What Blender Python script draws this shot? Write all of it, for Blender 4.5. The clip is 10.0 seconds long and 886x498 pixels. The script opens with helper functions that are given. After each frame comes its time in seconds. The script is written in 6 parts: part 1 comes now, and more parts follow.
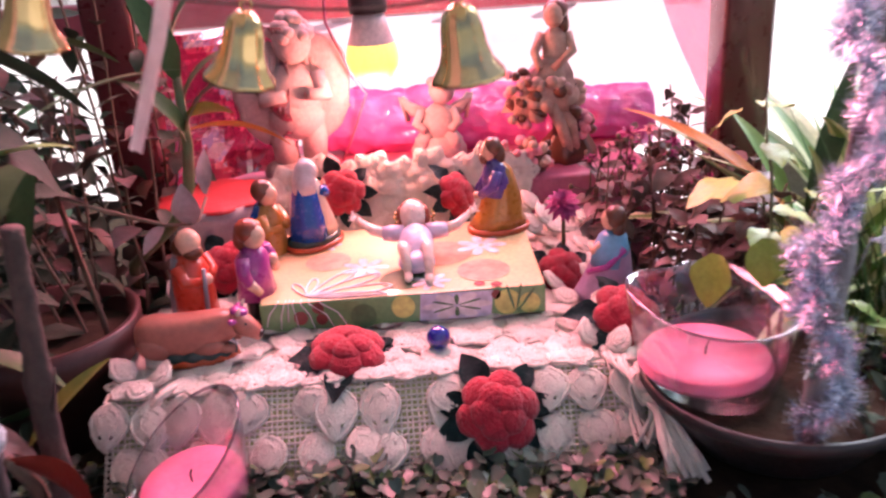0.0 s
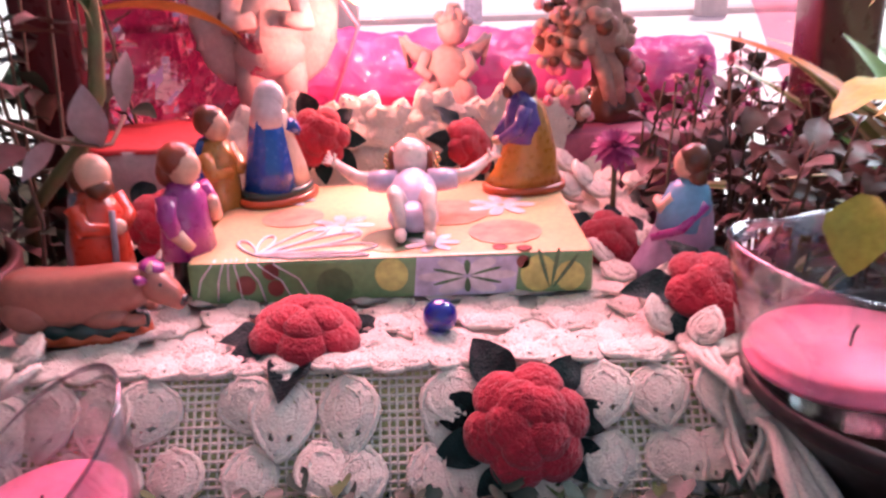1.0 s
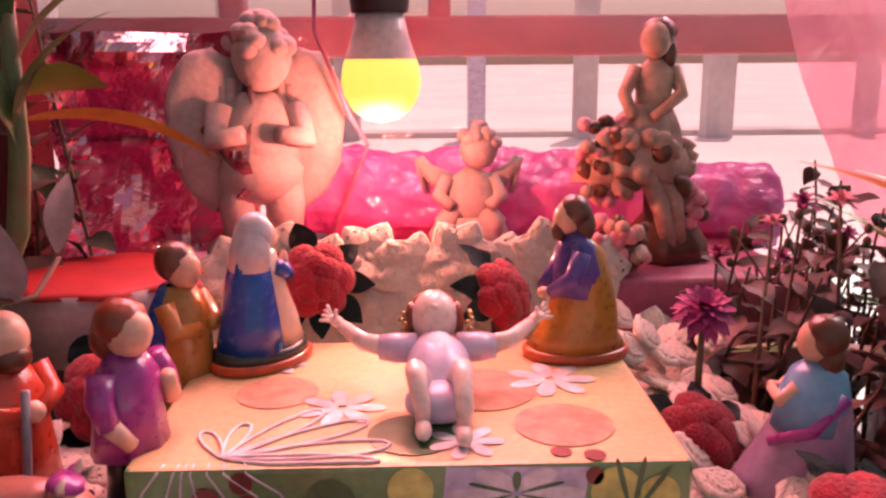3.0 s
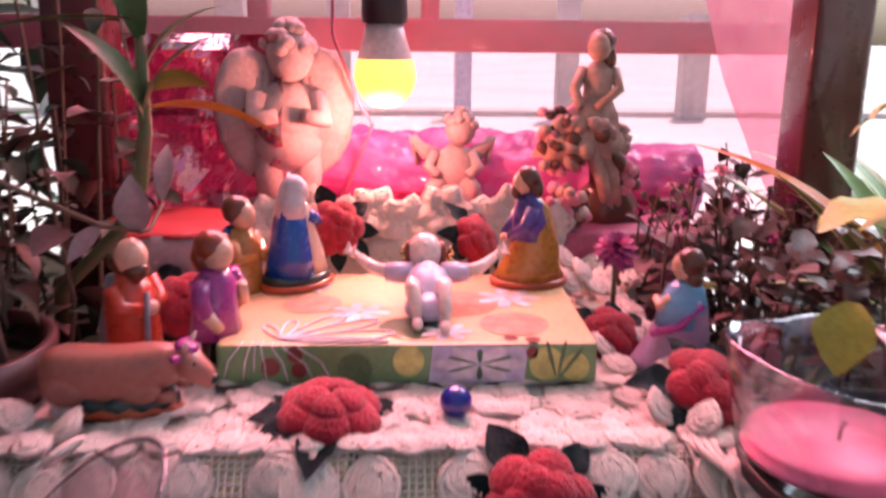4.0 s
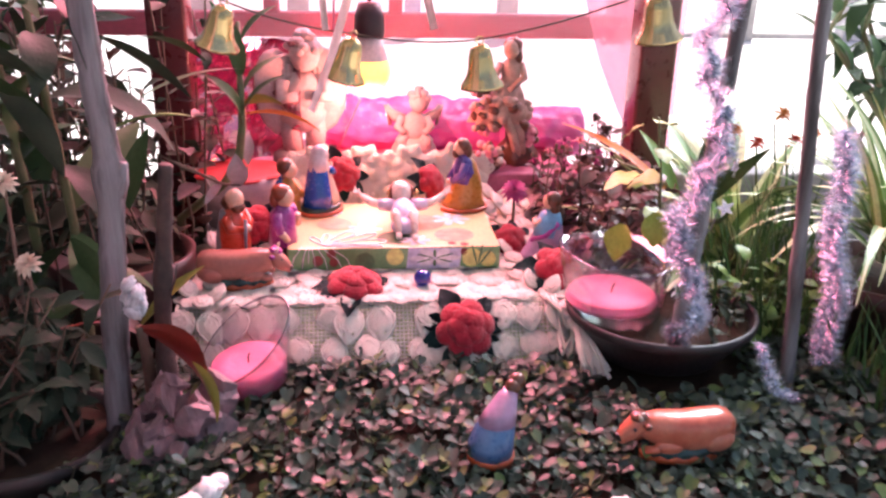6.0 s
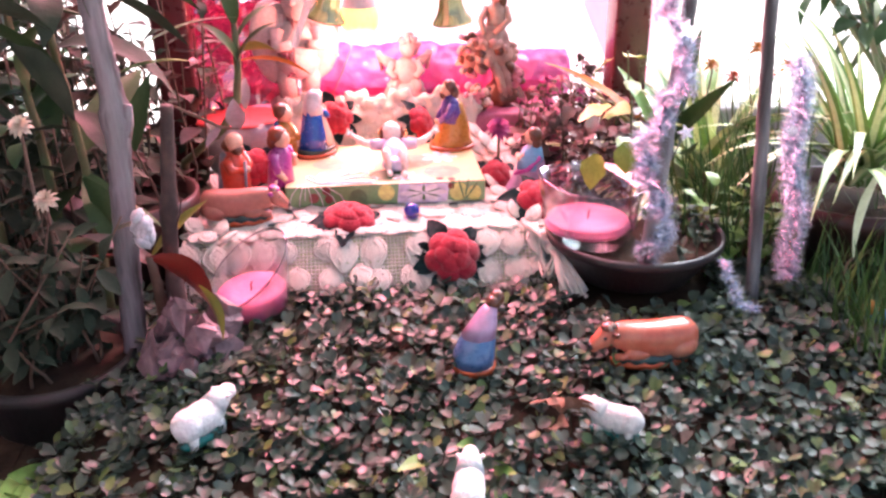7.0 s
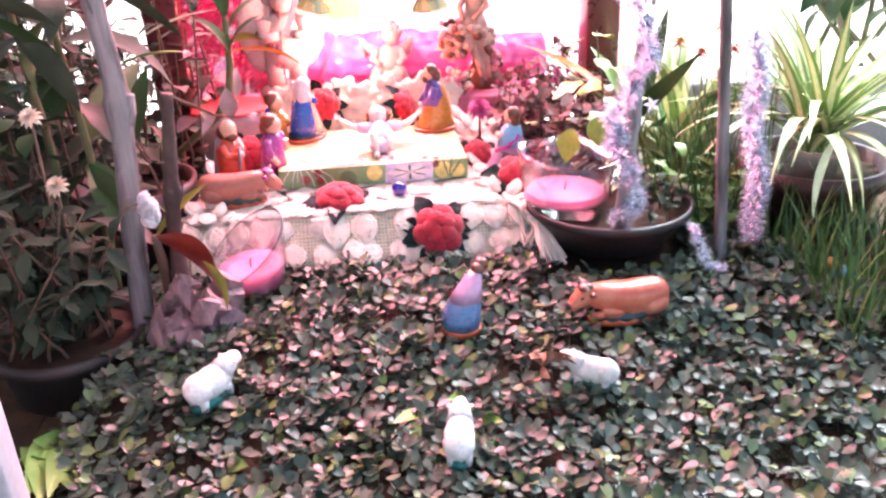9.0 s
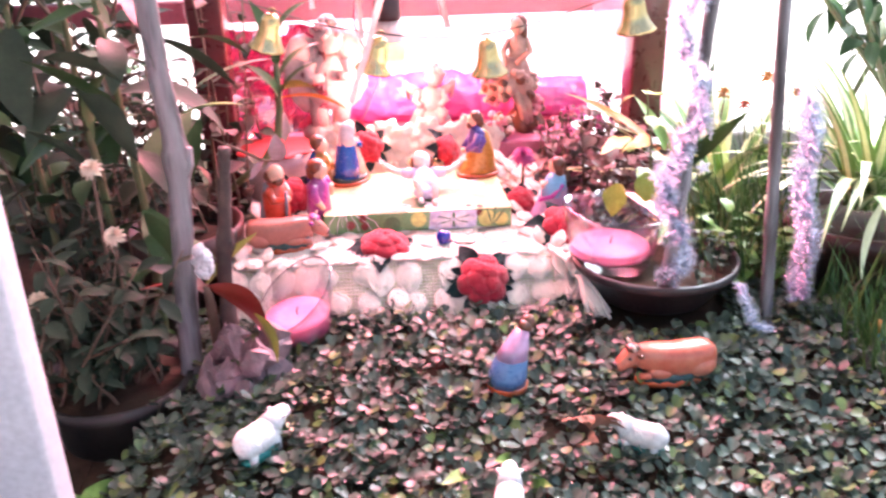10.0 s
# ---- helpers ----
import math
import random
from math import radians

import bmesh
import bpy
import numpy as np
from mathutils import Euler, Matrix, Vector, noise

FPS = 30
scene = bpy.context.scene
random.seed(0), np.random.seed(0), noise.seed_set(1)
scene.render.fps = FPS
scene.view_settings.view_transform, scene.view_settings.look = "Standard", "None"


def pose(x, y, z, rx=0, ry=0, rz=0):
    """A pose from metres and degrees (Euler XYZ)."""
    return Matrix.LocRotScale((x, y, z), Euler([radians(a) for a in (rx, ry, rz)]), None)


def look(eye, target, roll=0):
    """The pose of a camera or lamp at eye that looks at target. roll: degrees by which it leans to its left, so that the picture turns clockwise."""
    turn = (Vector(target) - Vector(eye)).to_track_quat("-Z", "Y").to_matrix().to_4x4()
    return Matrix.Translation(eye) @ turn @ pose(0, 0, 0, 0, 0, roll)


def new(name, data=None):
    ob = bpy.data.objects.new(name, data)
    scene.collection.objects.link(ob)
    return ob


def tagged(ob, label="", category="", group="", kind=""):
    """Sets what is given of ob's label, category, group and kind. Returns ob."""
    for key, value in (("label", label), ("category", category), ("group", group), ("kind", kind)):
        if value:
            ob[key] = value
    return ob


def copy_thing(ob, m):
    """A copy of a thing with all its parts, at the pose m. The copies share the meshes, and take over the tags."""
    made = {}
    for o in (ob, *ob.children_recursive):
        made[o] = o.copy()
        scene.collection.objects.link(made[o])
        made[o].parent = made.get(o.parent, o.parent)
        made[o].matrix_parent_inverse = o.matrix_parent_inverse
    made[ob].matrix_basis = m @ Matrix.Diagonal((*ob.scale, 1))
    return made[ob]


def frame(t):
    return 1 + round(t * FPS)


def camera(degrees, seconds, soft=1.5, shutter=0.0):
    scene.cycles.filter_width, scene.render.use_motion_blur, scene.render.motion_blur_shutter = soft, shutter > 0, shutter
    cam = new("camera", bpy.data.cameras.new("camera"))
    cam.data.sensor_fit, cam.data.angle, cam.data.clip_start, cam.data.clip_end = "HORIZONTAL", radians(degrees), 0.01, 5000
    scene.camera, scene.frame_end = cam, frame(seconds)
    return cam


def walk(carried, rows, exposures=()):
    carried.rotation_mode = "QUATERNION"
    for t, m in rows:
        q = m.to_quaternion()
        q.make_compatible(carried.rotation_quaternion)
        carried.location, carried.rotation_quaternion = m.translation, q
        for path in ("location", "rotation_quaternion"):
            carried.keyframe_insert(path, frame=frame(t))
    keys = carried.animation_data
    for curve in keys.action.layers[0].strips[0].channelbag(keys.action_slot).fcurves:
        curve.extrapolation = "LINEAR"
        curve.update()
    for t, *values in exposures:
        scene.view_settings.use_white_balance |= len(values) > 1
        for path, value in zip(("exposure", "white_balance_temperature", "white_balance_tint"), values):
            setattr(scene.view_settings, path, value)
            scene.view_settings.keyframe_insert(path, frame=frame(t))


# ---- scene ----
cam = camera(56.0, 10.0, soft=2.5, shutter=0.5)
PATH = [
    (0, (0.023, -0.139, 0.380), (0.048, 1.708, -0.385), -4.0),
    (0.5, (0.021, -0.058, 0.316), (0.043, 1.819, -0.385), -3.0),
    (1, (0.019, 0.006, 0.272), (0.050, 1.883, -0.418), -1.8),
    (1.5, (0.011, 0.074, 0.239), (0.054, 1.954, -0.442), -1.3),
    (2, (0.008, 0.119, 0.258), (0.040, 2.046, -0.277), -2.0),
    (2.2, (0.008, 0.129, 0.262), (0.018, 2.070, -0.234), -2.1),
    (3.3, (0.002, 0.116, 0.266), (0.082, 2.071, -0.152), 0.4),
    (3.5, (0.001, 0.083, 0.266), (0.117, 2.039, -0.138), 0.0),
    (4, (-0.002, -0.022, 0.284), (0.085, 1.914, -0.208), 0.6),
    (4.5, (-0.016, -0.118, 0.323), (0.138, 1.747, -0.363), -0.2),
    (5, (-0.030, -0.194, 0.367), (0.111, 1.660, -0.353), -0.2),
    (5.5, (-0.020, -0.261, 0.406), (0.099, 1.593, -0.325), 0.2),
    (5.7, (-0.041, -0.302, 0.410), (0.169, 1.548, -0.309), 1.4),
    (6.8, (-0.025, -0.400, 0.417), (0.151, 1.440, -0.349), 0.3),
    (7, (-0.024, -0.408, 0.412), (0.158, 1.407, -0.407), -0.5),
    (7.5, (-0.025, -0.432, 0.414), (0.160, 1.379, -0.415), -1.0),
    (8, (-0.021, -0.454, 0.412), (0.169, 1.360, -0.408), -1.7),
    (8.5, (-0.024, -0.463, 0.420), (0.167, 1.351, -0.400), -2.1),
    (9, (-0.027, -0.459, 0.417), (0.178, 1.344, -0.424), -2.1),
    (9.5, (-0.025, -0.448, 0.430), (0.169, 1.373, -0.372), -2.2),
    (10, (-0.051, -0.445, 0.450), (0.113, 1.379, -0.354), -1.2),
]
EXPOSURES = [(0.0, 0.38, 6450, 22), (0.5, 0.38, 6400, 20), (1.5, 0.32, 6050, 13), (2.2, 0.24, 5950, 17), (3.3, -0.26, 8000, 26), (4.0, 0.06, 6400, 19), (4.5, 0.30, 6300, 19), (5.5, 0.62, 6450, 21), (6.8, 1.0, 6500, 19), (7.5, 1.52, 6450, 18), (8.5, 1.60, 6450, 18), (10.0, 1.68, 6400, 18)]
walk(cam, [(t, look(eye, target, roll)) for t, eye, target, roll in PATH], EXPOSURES)

# ---- world and light ----
world = bpy.data.worlds.new("sky")
scene.world = world
world.use_nodes = True
wn = world.node_tree.nodes
sky = wn.new("ShaderNodeTexSky")
sky.sky_type, sky.sun_disc = "NISHITA", False
sky.sun_elevation, sky.sun_rotation = radians(64), radians(24)
sky.air_density, sky.dust_density = 1.0, 3.0
wn["Background"].inputs["Strength"].default_value = 0.15
world.node_tree.links.new(sky.outputs[0], wn["Background"].inputs["Color"])

sun = new("sun", bpy.data.lights.new("sun", "SUN"))
sun.data.energy, sun.data.angle, sun.data.color = 5.0, radians(0.6), (1.0, 0.95, 0.88)
sun.matrix_world = look((1.6, 3.6, 8.1), (0, 0, 0))

BULB = Vector((-0.0186, 0.632, 0.254))
lamp = new("bulb_light", bpy.data.lights.new("bulb_light", "POINT"))
lamp.data.energy, lamp.data.color, lamp.data.shadow_soft_size = 1.3, (1.0, 0.27, 0.22), 0.006
lamp.location = (BULB.x, BULB.y - 0.012, BULB.z - 0.034)

# the sky's light through the upper part of the cellophane-covered opening
window = new("window_light", bpy.data.lights.new("window_light", "AREA"))
window.data.shape, window.data.size, window.data.size_y = "RECTANGLE", 0.32, 0.50
window.data.energy, window.data.color = 8.4, (1.0, 0.31, 0.39)
window.data.spread = radians(120)
window.matrix_world = look((-0.03, 0.740, 0.66), (-0.05, 0.0, 0.28))

# cool area lamp added to strengthen the sky light from the back right
cool_fill = new("cool_fill_light", bpy.data.lights.new("cool_fill_light", "AREA"))
cool_fill.data.shape, cool_fill.data.size, cool_fill.data.size_y = "RECTANGLE", 0.8, 0.8
cool_fill.data.energy, cool_fill.data.color = 9.0, (0.82, 0.93, 1.0)
cool_fill.data.spread = radians(80)
cool_fill.matrix_world = look((1.05, 1.35, 1.25), (0.33, 0.12, 0.05))

# ---- materials ----
def ramp_mix(nt, fac, a, b):
    n = nt.nodes.new("ShaderNodeMix")
    n.data_type = "RGBA"
    nt.links.new(fac, n.inputs["Factor"])
    for socket, c in (("A", a), ("B", b)):
        s = [i for i in n.inputs if i.name == socket and i.type == "RGBA"][0]
        if isinstance(c, tuple):
            s.default_value = (*c, 1)
        else:
            nt.links.new(c, s)
    return [o for o in n.outputs if o.type == "RGBA"][0]


def mat(name, color, second=None, rough=0.6, metal=0.0, grain=250.0, spots=35.0, bump=0.25, coat=0.0, trans=0.0,
        ior=1.45, sheen=0.0, sub=0.0, island=0.0, third=None, glow=None, power=0.0, streak=1.0):
    """Principled surface with a colour that varies at two scales, fine relief, and, with island, from piece to piece."""
    m = bpy.data.materials.new(name)
    m.use_nodes = True
    nt = m.node_tree
    p = nt.nodes["Principled BSDF"]
    tc = nt.nodes.new("ShaderNodeTexCoord")
    big, fine = nt.nodes.new("ShaderNodeTexNoise"), nt.nodes.new("ShaderNodeTexNoise")
    for n, s in ((big, spots), (fine, grain)):
        n.inputs["Scale"].default_value, n.inputs["Detail"].default_value = s, 4.0
        if streak != 1.0:
            mp = nt.nodes.new("ShaderNodeMapping")
            mp.inputs["Scale"].default_value = (1, 1, streak)
            nt.links.new(tc.outputs["Object"], mp.inputs["Vector"])
            nt.links.new(mp.outputs[0], n.inputs["Vector"])
        else:
            nt.links.new(tc.outputs["Object"], n.inputs["Vector"])
    second = second or tuple(c * 0.62 for c in color)
    sharp = nt.nodes.new("ShaderNodeMapRange")
    sharp.inputs["From Min"].default_value, sharp.inputs["From Max"].default_value = 0.38, 0.68
    nt.links.new(big.outputs["Fac"], sharp.inputs["Value"])
    col = ramp_mix(nt, sharp.outputs["Result"], color, second)
    if third:
        g = nt.nodes.new("ShaderNodeNewGeometry")
        r = nt.nodes.new("ShaderNodeMapRange")
        r.inputs["From Min"].default_value, r.inputs["From Max"].default_value = 1 - island, 1.0
        nt.links.new(g.outputs["Random Per Island"], r.inputs["Value"])
        col = ramp_mix(nt, r.outputs["Result"], col, third)
    speck = nt.nodes.new("ShaderNodeMapRange")
    speck.inputs["To Min"].default_value, speck.inputs["To Max"].default_value = 0.72, 1.25
    nt.links.new(fine.outputs["Fac"], speck.inputs["Value"])
    info = nt.nodes.new("ShaderNodeObjectInfo")
    own = nt.nodes.new("ShaderNodeMapRange")
    own.inputs["To Min"].default_value, own.inputs["To Max"].default_value = 0.88, 1.1
    nt.links.new(info.outputs["Random"], own.inputs["Value"])
    mul = nt.nodes.new("ShaderNodeMath")
    mul.operation = "MULTIPLY"
    nt.links.new(speck.outputs["Result"], mul.inputs[0])
    nt.links.new(own.outputs["Result"], mul.inputs[1])
    hsv = nt.nodes.new("ShaderNodeHueSaturation")
    nt.links.new(mul.outputs[0], hsv.inputs["Value"])
    nt.links.new(col, hsv.inputs["Color"])
    nt.links.new(hsv.outputs[0], p.inputs["Base Color"])
    rr = nt.nodes.new("ShaderNodeMapRange")
    rr.inputs["To Min"].default_value, rr.inputs["To Max"].default_value = max(rough - 0.12, 0.02), min(rough + 0.12, 1)
    nt.links.new(fine.outputs["Fac"], rr.inputs["Value"])
    nt.links.new(rr.outputs["Result"], p.inputs["Roughness"])
    if bump:
        b = nt.nodes.new("ShaderNodeBump")
        b.inputs["Strength"].default_value, b.inputs["Distance"].default_value = bump, 0.0012
        nt.links.new(fine.outputs["Fac"], b.inputs["Height"])
        nt.links.new(b.outputs[0], p.inputs["Normal"])
    p.inputs["Metallic"].default_value = metal
    p.inputs["Coat Weight"].default_value = coat
    p.inputs["Transmission Weight"].default_value = trans
    p.inputs["IOR"].default_value = ior
    p.inputs["Sheen Weight"].default_value = sheen
    if sub:
        p.inputs["Subsurface Weight"].default_value = sub
        p.inputs["Subsurface Radius"].default_value = (0.004, 0.002, 0.0015)
        p.inputs["Subsurface Scale"].default_value = 1.0
    if glow:
        p.inputs["Emission Color"].default_value, p.inputs["Emission Strength"].default_value = (*glow, 1), power
    return m


def film_mat(name, tint, gloss, rough=0.12, creases=38.0, strength=0.7, milky=0.0, thin=False):
    """Clear coloured film: light passes tinted; crumpled gloss on top."""
    m = bpy.data.materials.new(name)
    m.use_nodes = True
    nt = m.node_tree
    out = nt.nodes["Material Output"]
    nt.nodes.remove(nt.nodes["Principled BSDF"])
    tr, gl, df = (nt.nodes.new("ShaderNodeBsdf" + k) for k in ("Transparent", "Glossy", "Translucent" if thin else "Diffuse"))
    tr.inputs["Color"].default_value = (*tint, 1)
    df.inputs["Color"].default_value = (*tint, 1)
    gl.inputs["Color"].default_value, gl.inputs["Roughness"].default_value = (1, 0.9, 0.92, 1), rough
    tc, nz, b = nt.nodes.new("ShaderNodeTexCoord"), nt.nodes.new("ShaderNodeTexNoise"), nt.nodes.new("ShaderNodeBump")
    nz.inputs["Scale"].default_value, nz.inputs["Detail"].default_value, nz.inputs["Distortion"].default_value = creases, 3.0, 1.5
    b.inputs["Strength"].default_value, b.inputs["Distance"].default_value = strength, 0.01
    nt.links.new(tc.outputs["Object"], nz.inputs["Vector"])
    nt.links.new(nz.outputs["Fac"], b.inputs["Height"])
    nt.links.new(b.outputs[0], gl.inputs["Normal"])
    m1, m2 = nt.nodes.new("ShaderNodeMixShader"), nt.nodes.new("ShaderNodeMixShader")
    m1.inputs[0].default_value, m2.inputs[0].default_value = milky, gloss
    nt.links.new(tr.outputs[0], m1.inputs[1])
    nt.links.new(df.outputs[0], m1.inputs[2])
    nt.links.new(m1.outputs[0], m2.inputs[1])
    nt.links.new(gl.outputs[0], m2.inputs[2])
    nt.links.new(m2.outputs[0], out.inputs["Surface"])
    return m


def glass_mat(name, tint=(0.93, 0.94, 0.95)):
    m = bpy.data.materials.new(name)
    m.use_nodes = True
    nt = m.node_tree
    out = nt.nodes["Material Output"]
    nt.nodes.remove(nt.nodes["Principled BSDF"])
    tr, gl, lw, mx = (nt.nodes.new("ShaderNode" + k) for k in ("BsdfTransparent", "BsdfGlossy", "LayerWeight", "MixShader"))
    tr.inputs["Color"].default_value, gl.inputs["Roughness"].default_value = (*tint, 1), 0.03
    lw.inputs["Blend"].default_value = 0.35
    r = nt.nodes.new("ShaderNodeMapRange")
    r.inputs["From Min"].default_value, r.inputs["To Min"].default_value, r.inputs["To Max"].default_value = 0.10, 0.05, 0.55
    nt.links.new(lw.outputs["Facing"], r.inputs["Value"])
    nt.links.new(r.outputs["Result"], mx.inputs[0])
    nt.links.new(tr.outputs[0], mx.inputs[1])
    nt.links.new(gl.outputs[0], mx.inputs[2])
    nt.links.new(mx.outputs[0], out.inputs["Surface"])
    return m


M_CONCRETE = mat("pale_concrete", (0.70, 0.68, 0.65), (0.58, 0.57, 0.55), rough=0.9, grain=60, spots=1.2)
M_PLASTER = mat("pale_plaster", (0.62, 0.60, 0.57), rough=0.9, grain=40, spots=2)
M_SOIL = mat("dark_soil", (0.035, 0.025, 0.018), (0.06, 0.04, 0.026), rough=0.95, grain=180, spots=60, bump=0.9, ior=1.2)
M_CLOVER = mat("clover_leaf", (0.050, 0.082, 0.058), (0.078, 0.112, 0.086), rough=0.40, grain=500, spots=25, bump=0.15, island=0.22, third=(0.13, 0.20, 0.055), coat=0.04, ior=1.38)
M_STEM = mat("clover_stem", (0.07, 0.085, 0.04), rough=0.6)
M_YARN = mat("cream_cotton_yarn", (0.73, 0.69, 0.60), (0.63, 0.59, 0.50), rough=0.9, grain=900, spots=60, bump=1.0, sheen=0.2)
M_LINING = mat("pale_green_lining", (0.50, 0.56, 0.28), (0.42, 0.48, 0.24), rough=0.9, grain=700, spots=30, bump=0.5)
M_RED_YARN = mat("red_wool", (0.40, 0.007, 0.028), (0.26, 0.004, 0.016), rough=0.85, grain=900, spots=90, bump=1.0, sheen=0.3)
M_GREEN_YARN = mat("dark_green_wool", (0.008, 0.048, 0.046), (0.005, 0.028, 0.028), rough=0.9, grain=900, spots=90, bump=1.0, sheen=0.15)
M_PAPER_TOP = mat("peach_gift_paper", (0.72, 0.47, 0.24), (0.74, 0.58, 0.30), rough=0.4, grain=300, spots=14, bump=0.05, coat=0.2)
M_PAPER_GREEN = mat("green_gift_paper", (0.115, 0.27, 0.105), (0.19, 0.37, 0.17), rough=0.4, grain=300, spots=22, bump=0.05, coat=0.2)
M_PRINT_WHITE = mat("printed_white", (0.80, 0.77, 0.80), rough=0.4, bump=0.03, spots=90)
M_PRINT_LILAC = mat("printed_lilac", (0.62, 0.62, 0.78), rough=0.4, bump=0.03, spots=90)
M_PRINT_LIME = mat("printed_lime", (0.55, 0.60, 0.18), rough=0.4, bump=0.03, spots=90)
M_PRINT_BROWN = mat("printed_maroon", (0.22, 0.05, 0.04), rough=0.4, bump=0.03, spots=90)
M_PRINT_DEEP = mat("printed_deep_green", (0.09, 0.20, 0.09), rough=0.4, bump=0.03, spots=90)
M_PRINT_PINK = mat("printed_pink", (0.72, 0.36, 0.24), rough=0.4, bump=0.03, spots=90)
M_BLUE = mat("glazed_blue", (0.005, 0.070, 0.36), (0.004, 0.045, 0.26), rough=0.25, bump=0.1, coat=0.6)
M_SKYBLUE = mat("painted_sky_blue", (0.14, 0.36, 0.55), rough=0.35, bump=0.1, coat=0.4)
M_LILAC = mat("painted_lilac", (0.36, 0.24, 0.38), (0.44, 0.28, 0.40), rough=0.35, bump=0.1, coat=0.4)
M_PURPLE = mat("painted_purple", (0.33, 0.035, 0.24), rough=0.3, bump=0.1, coat=0.5)
M_VIOLET = mat("painted_violet_blue", (0.09, 0.055, 0.28), rough=0.3, bump=0.1, coat=0.5)
M_OCHRE = mat("painted_ochre", (0.42, 0.20, 0.035), (0.34, 0.15, 0.03), rough=0.3, bump=0.1, coat=0.5)
M_BROWN = mat("painted_brown", (0.13, 0.045, 0.02), rough=0.35, bump=0.1, coat=0.4)
M_AUBURN = mat("painted_auburn", (0.26, 0.05, 0.02), rough=0.35, bump=0.2, coat=0.4)
M_SKIN = mat("painted_flesh", (0.66, 0.42, 0.30), (0.60, 0.36, 0.25), rough=0.4, bump=0.05, coat=0.3)
M_PALE = mat("pale_resin", (0.74, 0.63, 0.55), (0.66, 0.55, 0.47), rough=0.45, bump=0.1, sub=0.2)
M_VEIL = mat("painted_pale_veil", (0.60, 0.58, 0.60), rough=0.35, bump=0.1, coat=0.4)
M_CREAM = mat("painted_cream", (0.72, 0.58, 0.46), rough=0.35, bump=0.1, coat=0.4)
M_ORANGE_RIM = mat("painted_orange_rim", (0.55, 0.10, 0.03), rough=0.35, bump=0.1, coat=0.3)
M_DARKGREEN = mat("painted_dark_green", (0.01, 0.05, 0.045), rough=0.35, bump=0.1, coat=0.4)
M_REDROBE = mat("painted_red_orange", (0.48, 0.05, 0.02), (0.38, 0.035, 0.02), rough=0.3, bump=0.1, coat=0.5)
M_GREY = mat("painted_grey", (0.22, 0.22, 0.25), rough=0.4, bump=0.1, coat=0.3)
M_BLACK = mat("painted_black", (0.012, 0.011, 0.012), rough=0.35, bump=0.1, coat=0.4)
M_COW = mat("painted_tan", (0.38, 0.145, 0.105), (0.34, 0.12, 0.085), rough=0.4, bump=0.15, coat=0.3, spots=25)
M_OX = mat("painted_orange_brown", (0.44, 0.10, 0.055), (0.50, 0.19, 0.12), rough=0.35, bump=0.15, coat=0.4, spots=45)
M_SHEEP = mat("chalk_white_paint", (0.80, 0.79, 0.76), (0.70, 0.69, 0.66), rough=0.6, grain=500, spots=120, bump=0.9)
M_TEAL = mat("painted_teal", (0.01, 0.22, 0.18), rough=0.4, bump=0.1, coat=0.3)
M_ANGEL = mat("grey_pink_plaster", (0.40, 0.33, 0.31), (0.31, 0.26, 0.25), rough=0.75, grain=220, spots=40, bump=0.5)
M_GOLDCLAY = mat("dull_gold_paint", (0.50, 0.33, 0.25), (0.32, 0.19, 0.15), rough=0.5, bump=0.5, spots=70)
M_WAX = mat("pink_wax", (0.90, 0.26, 0.42), (0.84, 0.20, 0.36), rough=0.5, bump=0.25, sub=0.5, spots=40)
M_WICK = mat("burnt_wick", (0.03, 0.02, 0.02), rough=0.9)
M_GLASS = glass_mat("clear_glass")
M_RIMGLASS = glass_mat("thick_glass_rim", (0.72, 0.70, 0.74))
M_MARBLE = mat("cobalt_glass", (0.012, 0.016, 0.42), (0.006, 0.008, 0.24), rough=0.06, bump=0.0, coat=1.0, trans=0.35)
M_PAN = mat("dark_plastic_pan", (0.022, 0.018, 0.020), (0.035, 0.030, 0.03), rough=0.45, bump=0.2, spots=30)
M_POT = mat("black_plastic_pot", (0.018, 0.018, 0.019), (0.05, 0.045, 0.04), rough=0.6, bump=0.3, spots=18)
M_BARK = mat("grey_weathered_bark", (0.25, 0.245, 0.25), (0.045, 0.038, 0.036), rough=0.9, grain=260, spots=70, bump=1.0, streak=0.13)
M_DARKBARK = mat("dark_bark", (0.05, 0.036, 0.032), (0.09, 0.06, 0.05), rough=0.9, grain=220, spots=60, bump=1.0)
M_POST = mat("dark_stained_wood", (0.085, 0.014, 0.018), (0.13, 0.022, 0.026), rough=0.30, grain=120, spots=18, bump=0.3, coat=0.4)
M_BAR = mat("painted_pink_bar", (0.52, 0.13, 0.17), rough=0.6, grain=120, spots=10, bump=0.2)
M_TINSEL = mat("silver_tinsel", (0.76, 0.80, 0.88), (0.50, 0.55, 0.66), rough=0.26, metal=1.0, bump=0.0, spots=200)
M_GOLD = mat("gold_bell", (0.62, 0.46, 0.22), (0.44, 0.32, 0.14), rough=0.22, metal=1.0, bump=0.0, spots=40, grain=60)
M_STRING = mat("thin_string", (0.10, 0.07, 0.06), rough=0.8)
M_RIBBON = mat("pale_ribbon", (0.62, 0.60, 0.58), (0.5, 0.5, 0.45), rough=0.4, bump=0.3, trans=0.2)
M_LEAF = mat("deep_green_leaf", (0.040, 0.085, 0.032), (0.060, 0.11, 0.040), rough=0.45, grain=300, spots=30, bump=0.25, coat=0.0, ior=1.28)
M_LEAF2 = mat("grey_green_leaf", (0.034, 0.052, 0.033), (0.055, 0.074, 0.047), ior=1.22, rough=0.6, grain=300, spots=40, bump=0.4)
